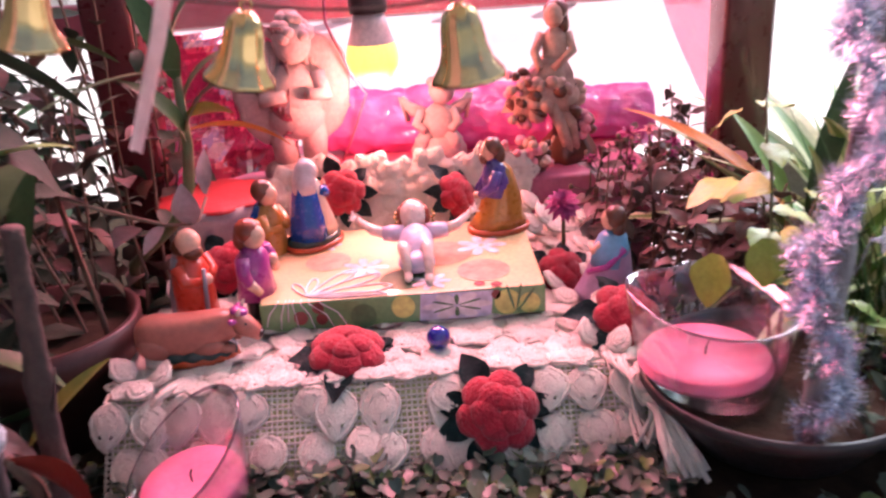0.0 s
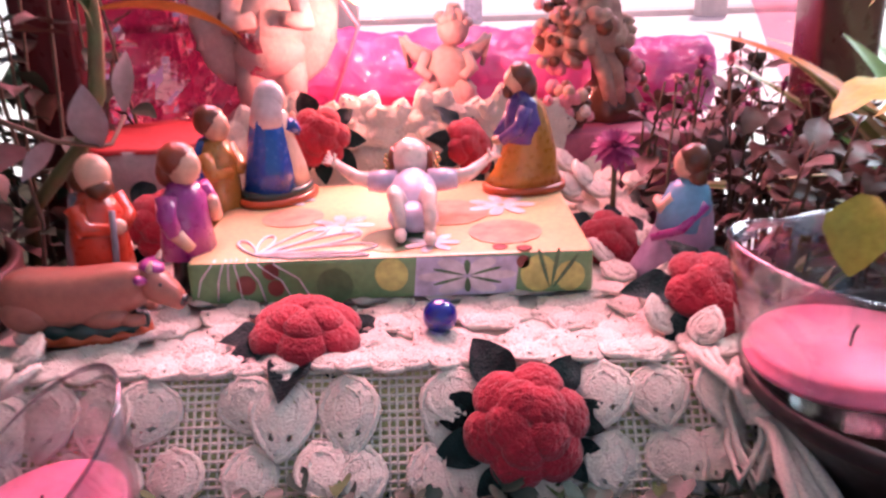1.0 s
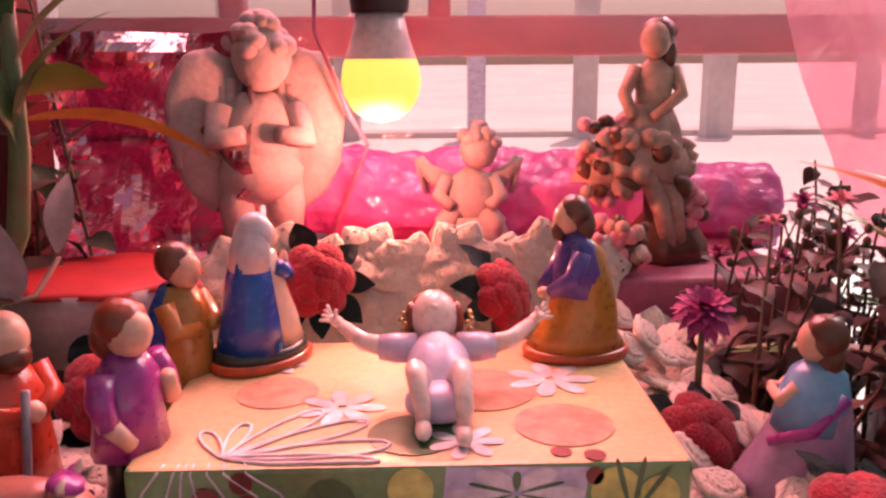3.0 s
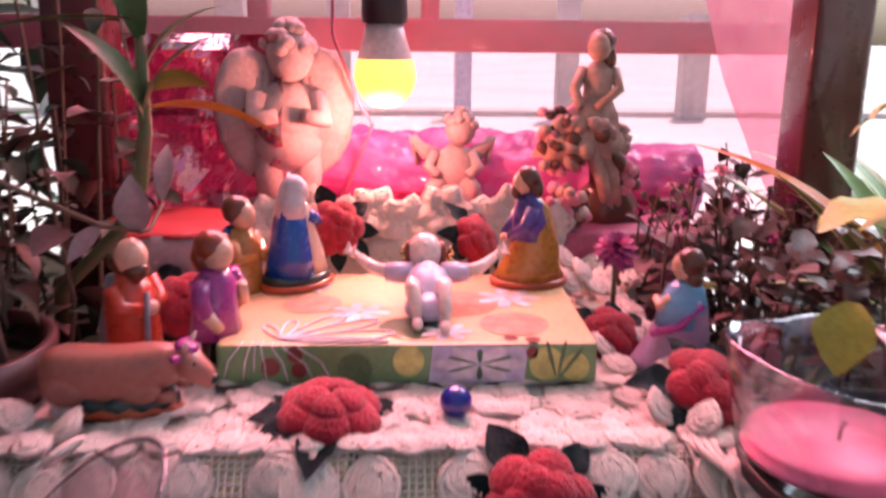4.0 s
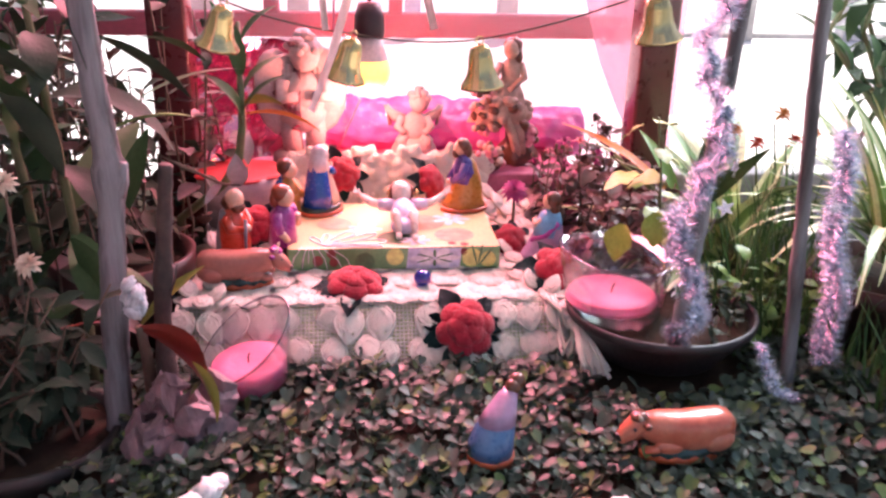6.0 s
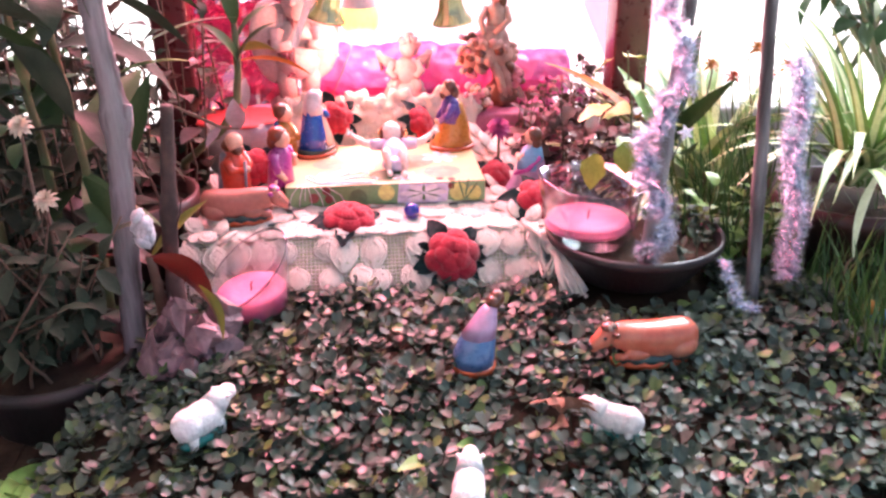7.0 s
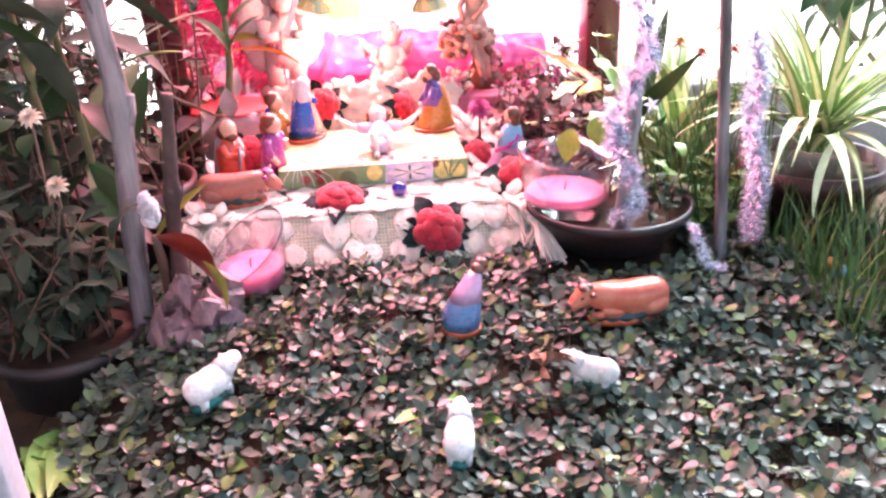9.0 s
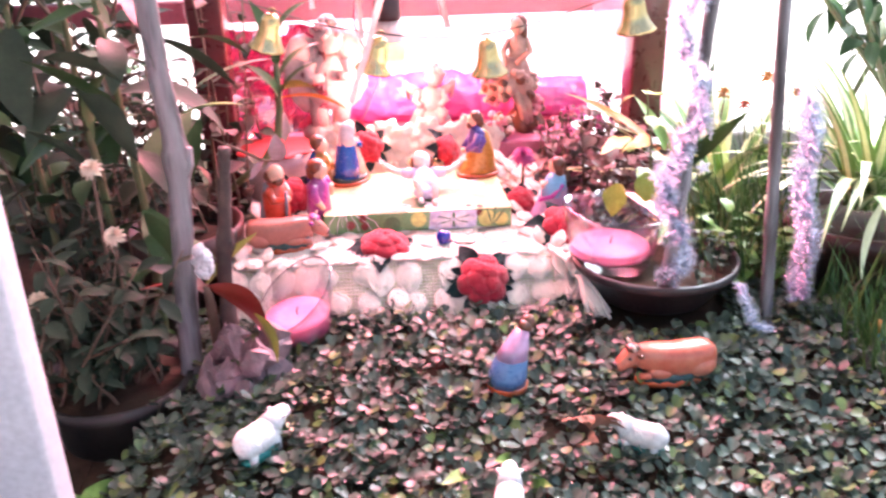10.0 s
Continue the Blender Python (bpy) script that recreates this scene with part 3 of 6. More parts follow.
# side drop on the right: looped cords gathered in a knot, and the tassel below it
KNOT = Vector((0.150, 0.298, 0.0890))
bm = bmesh.new()
for k in range(26):
    bot = Vector((0.152 + 0.024 * (k % 13) / 12, 0.260 + R.uniform(-0.010, 0.010), 0.060 + R.uniform(-0.003, 0.003)))
    mid = KNOT.lerp(bot, 0.5) + Vector((R.uniform(-.003, .003), -0.004, R.uniform(0.000, 0.006)))
    tube(bm, [KNOT + Vector((R.uniform(-.003, .003), R.uniform(-.003, .003), 0)), KNOT.lerp(mid, 0.5) + Vector((0.001, -0.001, 0.003)), mid, mid.lerp(bot, 0.5) + Vector((R.uniform(-.001, .001), 0, 0.001)), bot], [0.0017, 0.0021, 0.0023, 0.0022, 0.0018], 7, wobble=0.5)
part("tassel", bm, M_YARN, cloth, "hanging cream cotton tassel cords")
bm = bmesh.new()
blob(bm, KNOT, (0.0062, 0.0055, 0.0060), (20, 0, 20), 0, 14, 0.35)
part("knot", bm, M_YARN, cloth)
for k in range(12):
    bm = bmesh.new()
    top = Vector((0.138 + R.uniform(-0.010, 0.016), 0.318 + R.uniform(-0.012, 0.030), 0.1005))
    drop = (KNOT if k % 2 else Vector((0.140 + 0.002 * k, 0.282, 0.066))) + Vector((R.uniform(-.006, .004), R.uniform(-.004, .004), R.uniform(-.004, .004)))
    sway = Vector((0.006 * (-1) ** k, -0.006, 0.004))
    tube(bm, [top, top.lerp(drop, 0.3) + sway, top.lerp(drop, 0.7) + sway, drop, top.lerp(drop, 0.7) - sway * 0.6, top.lerp(drop, 0.3) - sway * 0.6, top], 0.0017, 6, wobble=0.3)
    part("cord_loop", bm, M_YARN, cloth)
# ruffle heap of cloth at the right end and the upright back edge
for k in range(26):
    bm = bmesh.new()
    petal_loop(bm, 0.020, 0.015, Matrix(), 0.0016)
    piece("ruffle", finish("ruffle", bm, M_YARN), cloth,
          pose(0.135 + R.uniform(-0.02, 0.03), 0.335 + k * 0.0085 + R.uniform(-0.01, 0.01), 0.102, R.uniform(5, 50), R.uniform(-20, 20), R.uniform(-90, 90)))
for k in range(12):
    bm = bmesh.new()
    petal_loop(bm, 0.022, 0.016, Matrix(), 0.0016)
    piece("ruffle", finish("ruffle", bm, M_YARN), cloth,
          pose(0.128 + R.uniform(-0.01, 0.03), 0.545 + R.uniform(-0.02, 0.045), 0.103 + 0.0015 * k, R.uniform(15, 55), R.uniform(-30, 30), R.uniform(-60, 60)))
for k in range(14):
    bm = bmesh.new()
    petal_loop(bm, 0.020, 0.015, Matrix(), 0.0016)
    piece("ruffle", finish("ruffle", bm, M_YARN), cloth,
          pose(-0.180 + R.uniform(-0.018, 0.022), 0.31 + k * 0.012, 0.102, R.uniform(5, 50), R.uniform(-20, 20), R.uniform(-90, 90)))
BACK = pose(0, 0.578, 0.098, 66, 0, 0)
bm = bmesh.new()
rows = []
for j in range(13):
    row = []
    for i in range(61):
        u, v = i / 60, j / 12
        x = -0.118 + 0.235 * u
        h = 0.062 + 0.008 * abs(math.sin(u * math.pi * 8))
        row.append(bm.verts.new(BACK @ Vector((x, v * h, 0.003 * noise.noise(Vector((x * 50, v * 3, 1)))))))
    rows.append(row)
for a, b in zip(rows, rows[1:]):
    for i in range(60):
        bm.faces.new((a[i], a[i + 1], b[i + 1], b[i]))
part("back_edge", bm, M_YARN, cloth)
for i in range(9):
    piece("crochet_flower", R.choice(MOTIFS), cloth, BACK @ pose(-0.105 + i * 0.0262, 0.052 + 0.008 * (i % 2), 0.0035, 0, 0, R.uniform(0, 60)))
for i in range(6):
    piece("crochet_flower", R.choice(MOTIFS), cloth, BACK @ pose(-0.09 + i * 0.036, 0.022, 0.0035, 0, 0, R.uniform(0, 60)))


# ---- crochet roses ----
def yarn_petal(r):
    """A rounded crocheted petal with arched rows of stitches, thicker at its outer rim."""
    bm = bmesh.new()
    bmesh.ops.create_uvsphere(bm, u_segments=44, v_segments=26, radius=1)
    for v in bm.verts:
        q = v.co.copy()
        reach = math.hypot(q.x, q.y + 0.9)
        turn = math.atan2(q.x, q.y + 0.9)
        rib = 0.07 * abs(math.sin(reach * 8.5)) * (0.7 + 0.5 * math.cos(22 * turn + 3 * math.floor(reach * 2.7)))
        k = 1 + 0.05 * noise.noise(q * 1.7)
        v.co = Vector((q.x * r * 1.00 * k, q.y * r * 1.02 * k, q.z * r * (0.46 + 0.10 * q.y) * k + r * 0.62 * rib * (q.z > -0.2)))
    return finish("petal", bm, M_RED_YARN)


PETAL = yarn_petal(0.0110)
ROSE_LEAF = leaf_bm(0.028, 0.0190, 0.5, 0.3, 9, tip=0.72, wave=0.15)
bmesh.ops.solidify(ROSE_LEAF, geom=ROSE_LEAF.faces[:], thickness=0.0022)
ROSE_LEAF = finish("leaf", ROSE_LEAF, M_GREEN_YARN)


def crochet_rose(label):
    rose = thing("crochet_rose", label, "crochet rose", "roses on the cloth")
    for k in range(6):
        a = 2 * math.pi * k / 6
        piece("petal", PETAL, rose, Matrix.Translation((0.0166 * math.cos(a), 0.0166 * math.sin(a), 0.0070)) @ pose(0, 0, 0, 0, 0, math.degrees(a) - 90) @ pose(0, 0, 0, -36 + 6 * (k % 2), 0, 0) @ Matrix.Diagonal((1.05, 1, 1.22, 1)))
    for k in range(5):
        a = 2 * math.pi * (k + 0.4) / 5
        piece("petal", PETAL, rose, Matrix.Translation((0.0092 * math.cos(a), 0.0092 * math.sin(a), 0.0122)) @ pose(0, 0, 0, 0, 0, math.degrees(a) - 90) @ pose(0, 0, 0, -26 + 8 * (k % 2), R.uniform(-12, 12), 0) @ Matrix.Diagonal((0.96, 0.88, 1.15, 1)))
    piece("petal", PETAL, rose, pose(0, 0, 0.0120) @ Matrix.Scale(0.45, 4))
    for a in (-58, -98, -136, 20, 60, 98, 136, 178):
        piece("leaf", ROSE_LEAF, rose, pose(0, 0, 0.002, 0, 0, a + R.uniform(-6, 6)) @ pose(0, 0.0180, 0, R.uniform(0, 16), 0, 0) @ Matrix.Scale(R.uniform(0.8, 1.05), 4))
    return rose


ROSE = crochet_rose("red crochet wool rose hanging over the cloth's front edge")
ROSE.matrix_basis = SLOPE @ pose(0.0565, 0.0300, 0.0035, 4, 0, 12)
for m, s, label in (
        (pose(-0.040, 0.358, 0.1000, 8, 0, 30), 1.0, "red crochet wool rose lying on the cloth before the gift box"),
        (pose(0.151, 0.368, 0.1080, 28, -28, 70), 0.95, "red crochet wool rose tilted on the cloth beside the glass bowl"),
        (pose(-0.0535, 0.563, 0.1500, 66, 0, 10), 0.80, "red crochet wool rose on the upright back of the cloth"),
        (pose(0.0455, 0.560, 0.1400, 66, 0, 50), 0.80, "red crochet wool rose on the upright back of the cloth"),
        (pose(-0.143, 0.492, 0.1150, 50, -10, 15), 0.85, "red crochet wool rose on the cloth behind the figurines"),
        (pose(0.122, 0.452, 0.1080, 40, -20, 40), 0.72, "red crochet wool rose turned aside on the rumpled cloth")):
    c = copy_thing(ROSE, m @ Matrix.Scale(s, 4))
    c.matrix_basis = m @ Matrix.Scale(s, 4)
    tagged(c, label)

# ---- gift box ----
box = thing("gift_box", "flat gift box in flowered green and peach paper", "box")
bm = bmesh.new()
block(bm, (-0.104, 0.400, 0.1010), (0.102, 0.538, 0.1240), 0.0022)
for f in bm.faces:
    f.material_index = 1 if f.calc_center_median().z > 0.1236 else 0
part("body", bm, [M_PAPER_GREEN, M_PAPER_TOP], box, "", False)


def print_on(name, bm, material, m, label=""):
    bm.transform(m)
    return part(name, bm, material, box, label, False)


def flat_petal(length, width, turn, lift=0.0, off=0.1):
    bm = bmesh.new()
    vs = []
    for i in range(18):
        a = 2 * math.pi * i / 18
        k = 0.5 - 0.5 * math.cos(a)
        vs.append(bm.verts.new((math.sin(a) * width / 2 * (0.6 + 0.5 * k), length * (off + k), lift)))
    bm.faces.new(vs)
    bm.transform(pose(0, 0, 0, 0, 0, turn))
    return bm


FRONT = pose(0, 0.3996, 0.1125, 90, 0, 0)
TOP = pose(0, 0, 0.1244)
bm = bmesh.new()
vs = [bm.verts.new(v) for v in ((0.010, -0.0105, 0), (0.062, -0.0105, 0), (0.064, 0.0100, 0), (0.012, 0.0108, 0))]
bm.faces.new(vs)
print_on("printed_panel", bm, M_PRINT_LILAC, FRONT @ pose(0, 0, 0.0002))
for k in range(6):
    print_on("printed_petal", flat_petal(0.020, 0.011, 30 + 60 * k), M_PRINT_WHITE, FRONT @ pose(0.0375, 0.0, 0.0004) @ Matrix.Diagonal((1.15, 0.5, 1, 1)))
    print_on("printed_vein", flat_petal(0.016, 0.0032, 60 * k), M_PRINT_DEEP, FRONT @ pose(0.0375, 0.0, 0.0006) @ Matrix.Diagonal((1.15, 0.5, 1, 1)))
for x, z, r, material in ((-0.001, 0.002, 0.010, M_PRINT_LIME), (0.074, 0.000, 0.011, M_PRINT_LIME), (0.090, -0.002, 0.009, M_PRINT_LIME), (-0.075, -0.001, 0.006, M_PRINT_BROWN),
                          (-0.060, -0.003, 0.005, M_PRINT_BROWN), (0.066, 0.0065, 0.004, M_PRINT_BROWN), (-0.062, 0.006, 0.005, M_PRINT_BROWN), (-0.030, -0.003, 0.011, M_PRINT_DEEP)):
    bm = bmesh.new()
    bmesh.ops.create_circle(bm, cap_ends=True, radius=r, segments=20)
    print_on("printed_dot", bm, material, FRONT @ pose(x, z, 0.0003 + 0.0001 * (x > 0.05)) @ Matrix.Diagonal((0.85, 0.9, 1, 1)))
for k in range(3):
    print_on("printed_stalk", flat_petal(0.022, 0.0025, -35 + 25 * k), M_PRINT_DEEP, FRONT @ pose(0.080, -0.010, 0.0006))
for cx, cy, s in ((-0.030, 0.452, 1.0), (0.062, 0.480, 1.1), (0.020, 0.418, 0.8), (-0.066, 0.505, 0.8)):
    for k in range(7):
        print_on("printed_petal", flat_petal(0.017 * s, 0.0085 * s, 360 * k / 7 + 10), M_PRINT_WHITE, TOP @ pose(cx, cy, 0.0002))
for cx, cy, r, material in ((0.060, 0.432, 0.020, M_PRINT_PINK), (0.030, 0.470, 0.024, M_PRINT_PINK), (-0.060, 0.470, 0.018, M_PRINT_PINK), (0.0, 0.425, 0.018, M_PRINT_DEEP), (0.067, 0.405, 0.0042, M_PRINT_BROWN), (0.055, 0.408, 0.004, M_PRINT_BROWN)):
    bm = bmesh.new()
    bmesh.ops.create_circle(bm, cap_ends=True, radius=r, segments=24)
    print_on("printed_dot", bm, material, TOP @ pose(cx, cy, 0.0001))
# white line flower: long petal outlines on the top, thin strands down the front
HEART = Vector((-0.070, 0.4075, 0.1246))
for turn, length, width in ((8, 0.062, 0.0085), (30, 0.060, 0.0080), (52, 0.052, 0.0075), (-6, 0.058, 0.0070), (84, 0.030, 0.0050), (118, 0.026, 0.0045)):
    d = Vector((math.cos(radians(turn)), math.sin(radians(turn)), 0))
    side = Vector((-d.y, d.x, 0))
    pts = []
    for i in range(17):
        q = 2 * math.pi * i / 16
        k = 0.5 - 0.5 * math.cos(q)
        p = HEART + d * length * k + side * width * math.sin(q) * (0.35 + 0.65 * k)
        p.y = max(p.y, 0.4025)
        pts.append(p)
    bm = bmesh.new()
    tube(bm, pts, 0.00070, 5)
    part("printed_line", bm, M_PRINT_WHITE, box)
for x0, x1, low in ((-0.092, -0.100, 0.106), (-0.086, -0.090, 0.1035), (-0.080, -0.0775, 0.1030), (-0.074, -0.066, 0.1025), (-0.068, -0.052, 0.1025), (-0.060, -0.043, 0.1040), (-0.083, -0.084, 0.109)):
    bm = bmesh.new()
    tube(bm, [HEART.lerp(Vector((x0, 0.4028, 0.1246)), 0.9), (x0, 0.3997, 0.1222), (x0 + (x1 - x0) * 0.7, 0.3996, 0.1222 + (low - 0.1222) * 0.45), (x1, 0.3996, low)], 0.00050, 5)
    part("printed_line", bm, M_PRINT_WHITE, box)


# ---- figurines on the platform ----
def statue(name, build, at, turn, label, slots, size=1.0):
    bm = bmesh.new()
    build(bm)
    bm.transform(pose(0, 0, 0, 0, 0, turn) @ Matrix.Scale(size, 4))
    return solid(name, bm, slots, label, "figurine", "crib figurines", at=at)


def mary(bm):
    loft(bm, [(0, 0, 0, 0.0250, 0.0190), (0, 0, 0.003, 0.0255, 0.0195), (0, 0, 0.0042, 0.024, 0.018)], 28, 4)
    loft(bm, [(0, 0, 0.0042, 0.0235, 0.0178), (0, 0, 0.008, 0.0225, 0.017), (0.001, 0, 0.0085, 0.019, 0.015)], 28, 3)
    loft(bm, [(0.004, 0, 0.007, 0.0175, 0.0145), (0.004, 0, 0.02, 0.0145, 0.0125), (0.002, 0, 0.036, 0.0105, 0.0100), (0.001, 0, 0.049, 0.0085, 0.0080), (0.001, 0, 0.053, 0.004, 0.004)], 26, 1, 0.035, 8)
    loft(bm, [(-0.0055, 0, 0.0075, 0.0150, 0.0165), (-0.005, 0, 0.02, 0.0130, 0.0142), (-0.0045, 0, 0.036, 0.0105, 0.0115), (-0.0035, 0, 0.047, 0.0088, 0.0092), (-0.003, 0, 0.052, 0.005, 0.006)], 26, 0, 0.025, 7)
    blob(bm, (0.0035, 0, 0.0565), (0.0066, 0.0062, 0.0078), slot=5)
    blob(bm, (-0.0005, 0, 0.0580), (0.0084, 0.0085, 0.0100), slot=2)
    loft(bm, [(-0.004, 0, 0.043, 0.0092, 0.0102), (-0.003, 0, 0.052, 0.0086, 0.0092), (-0.0015, 0, 0.062, 0.0070, 0.0075), (0, 0, 0.067, 0.003, 0.003)], 20, 2)
    tube(bm, [(0.004, -0.009, 0.044), (0.011, -0.007, 0.039), (0.015, -0.001, 0.042)], [0.0038, 0.0034, 0.0024], 10, 0)
    tube(bm, [(0.004, 0.009, 0.044), (0.011, 0.007, 0.039), (0.015, 0.001, 0.042)], [0.0038, 0.0034, 0.0024], 10, 1)
    blob(bm, (0.0155, 0, 0.0440), (0.0022, 0.0022, 0.0042), slot=5, seg=10)


statue("figurine", mary, (-0.0745, 0.512, 0.1244), 50, "glazed standing figurine in a blue cloak and pale veil", [M_BLUE, M_CREAM, M_VEIL, M_DARKGREEN, M_ORANGE_RIM, M_SKIN], 1.08)


def joseph(bm):
    loft(bm, [(0, 0, 0, 0.0255, 0.019), (0, 0, 0.003, 0.026, 0.0195), (0, 0, 0.0045, 0.0245, 0.018)], 28, 3)
    loft(bm, [(0, 0, 0.0045, 0.0235, 0.0175), (0.001, 0, 0.012, 0.0190, 0.0160), (0.003, 0, 0.022, 0.0165, 0.0148), (0.003, 0, 0.036, 0.0135, 0.0125), (0.002, 0, 0.050, 0.0105, 0.0098), (0.000, 0, 0.058, 0.005, 0.005)], 28, 1, 0.03, 9)
    loft(bm, [(0.000, 0, 0.030, 0.0115, 0.0135), (0.000, 0, 0.042, 0.0118, 0.0128), (-0.001, 0, 0.053, 0.0095, 0.0105), (-0.002, 0, 0.060, 0.0045, 0.0050)], 26, 0, 0.03, 7)
    tube(bm, [(-0.002, -0.011, 0.052), (-0.006, -0.0125, 0.040), (-0.015, -0.006, 0.032)], [0.0046, 0.0046, 0.0034], 10, 0)
    tube(bm, [(-0.002, 0.011, 0.052), (-0.006, 0.0125, 0.040), (-0.015, 0.006, 0.032)], [0.0046, 0.0046, 0.0034], 10, 0)
    blob(bm, (-0.017, -0.002, 0.0315), (0.0034, 0.0036, 0.0028), slot=4, seg=10)
    blob(bm, (-0.0055, 0, 0.0665), (0.0068, 0.0066, 0.0084), (0, 14, 0), slot=4)
    blob(bm, (-0.0025, 0, 0.0690), (0.0080, 0.0080, 0.0082), slot=2, rough=0.1)
    blob(bm, (0.0020, 0, 0.0625), (0.0056, 0.0070, 0.0090), slot=2, rough=0.1)
    blob(bm, (-0.0100, 0, 0.0605), (0.0036, 0.0042, 0.0052), slot=2, seg=10)


statue("figurine", joseph, (0.0800, 0.515, 0.1244), 8, "glazed kneeling figurine in ochre robe and violet mantle", [M_VIOLET, M_OCHRE, M_BROWN, M_ORANGE_RIM, M_SKIN], 1.03)


def baby(bm):
    blob(bm, (0, 0.022, 0.0150), (0.0138, 0.0200, 0.0110), (24, 0, 0), 2, 20, 0.06)
    blob(bm, (0, 0.002, 0.0085), (0.0140, 0.0120, 0.0082), (0, 0, 0), 2, 18, 0.06)
    blob(bm, (0.0004, 0.022, 0.0215), (0.0078, 0.0125, 0.0052), (28, 0, 0), 3, 14)
    blob(bm, (-0.001, 0.046, 0.0300), (0.0108, 0.0118, 0.0122), (-28, 0, 0), 0, 22)
    blob(bm, (-0.001, 0.0378, 0.0372), (0.0017, 0.0019, 0.0019), (0, 0, 0), 0, 10)
    blob(bm, (-0.001, 0.0375, 0.0235), (0.0062, 0.0060, 0.0050), (0, 0, 0), 0, 12)
    blob(bm, (-0.001, 0.0520, 0.0290), (0.0124, 0.0096, 0.0118), (-10, 0, 0), 4, 18, 0.12)
    for s in (-1, 1):
        blob(bm, (-0.001 + s * 0.0104, 0.0465, 0.0285), (0.0030, 0.0060, 0.0084), (-10, 0, 0), 4, 12, 0.2)
        tube(bm, [(s * 0.009, 0.034, 0.0200), (s * 0.018, 0.036, 0.0195), (s * 0.025, 0.037, 0.0195)], [0.0066, 0.0066, 0.0056], 12, 1)
        tube(bm, [(s * 0.022, 0.036, 0.0198), (s * 0.033, 0.040, 0.0215), (s * 0.0425, 0.046, 0.0270)], [0.0046, 0.0040, 0.0028], 12, 0)
        blob(bm, (s * 0.0450, 0.048, 0.0285), (0.0046, 0.0036, 0.0026), (0, s * -30, 0), 0, 10)
        for k in range(4):
            tube(bm, [(s * 0.0465, 0.0480 + 0.0012 * (k - 1.5), 0.0290), (s * (0.0520 - 0.0010 * k), 0.0475 + 0.0020 * (k - 1.5), 0.0300 + 0.0018 * k)], [0.0011, 0.0008], 6, 0)
        tube(bm, [(s * 0.0455, 0.046, 0.0295), (s * 0.0445, 0.045, 0.0345)], [0.0011, 0.0008], 6, 0)
        kx, fx = s * 0.0094, (-0.0066 if s < 0 else 0.0088)
        fy = -0.0125 if s < 0 else -0.0180
        tube(bm, [(s * 0.0070, 0.008, 0.0120), (s * 0.0082, 0.004, 0.0190), (kx, -0.001, 0.0232), (kx * 0.96, -0.0045, 0.0215), (fx * 1.05, fy + 0.0035, 0.0125), (fx, fy + 0.0010, 0.0060)], [0.0052, 0.0048, 0.0043, 0.0041, 0.0036, 0.0028], 12, 0)
        blob(bm, (fx, fy - 0.0022, 0.0042), (0.0034, 0.0060, 0.0034), (14, 0, 0), 0, 12)
        for k in range(8):
            blob(bm, (s * (0.0146 + 0.0010 * math.sin(k * 2.1)), 0.0415 + 0.0010 * math.cos(k * 3), 0.0330 - 0.0024 * k), (0.0015, 0.0015, 0.0015), slot=5, seg=8)


statue("infant_figurine", baby, (0.0105, 0.4345, 0.1244), 0, "pale porcelain infant figurine lying with arms spread on the gift box", [M_PORCELAIN, M_BABYBLUE, M_BABYBLUE, M_PRINT_WHITE, M_AUBURN, M_GOLD], 1.0)


def shepherd_boy(bm):
    for s in (-1, 1):
        tube(bm, [(0, s * 0.0065, 0.001), (0, s * 0.006, 0.012), (0, s * 0.005, 0.024)], [0.0045, 0.0040, 0.0045], 10, 2)
        blob(bm, (0.003, s * 0.0068, 0.0025), (0.0065, 0.004, 0.003), slot=2, seg=10)
    loft(bm, [(0, 0, 0.018, 0.0120, 0.0138), (0, 0, 0.032, 0.0105, 0.0120), (0, 0, 0.044, 0.0098, 0.0118), (0.001, 0, 0.052, 0.0050, 0.0060)], 22, 0, 0.03, 7)
    for s in (-1, 1):
        tube(bm, [(0.001, s * 0.011, 0.047), (0.003, s * 0.0145, 0.039), (0.006, s * 0.0140, 0.031)], [0.0048, 0.0044, 0.0036], 10, 0)
        tube(bm, [(0.006, s * 0.0140, 0.032), (0.0095, s * 0.009, 0.030 + (0.012 if s > 0 else -0.006))], [0.0034, 0.0026], 10, 1)
    blob(bm, (0.0035, 0, 0.0580), (0.0074, 0.0072, 0.0084), (0, 16, 0), 1)
    blob(bm, (0.0000, 0, 0.0615), (0.0088, 0.0088, 0.0080), slot=3, rough=0.12)
    blob(bm, (-0.0045, 0, 0.0560), (0.0055, 0.0080, 0.0080), slot=3, rough=0.12)


statue("figurine", shepherd_boy, (-0.1085, 0.424, 0.1010), -25, "painted figurine with auburn hair in a purple tunic and dark boots", [M_PURPLE, M_SKIN, M_BLACK, M_AUBURN], 1.16)


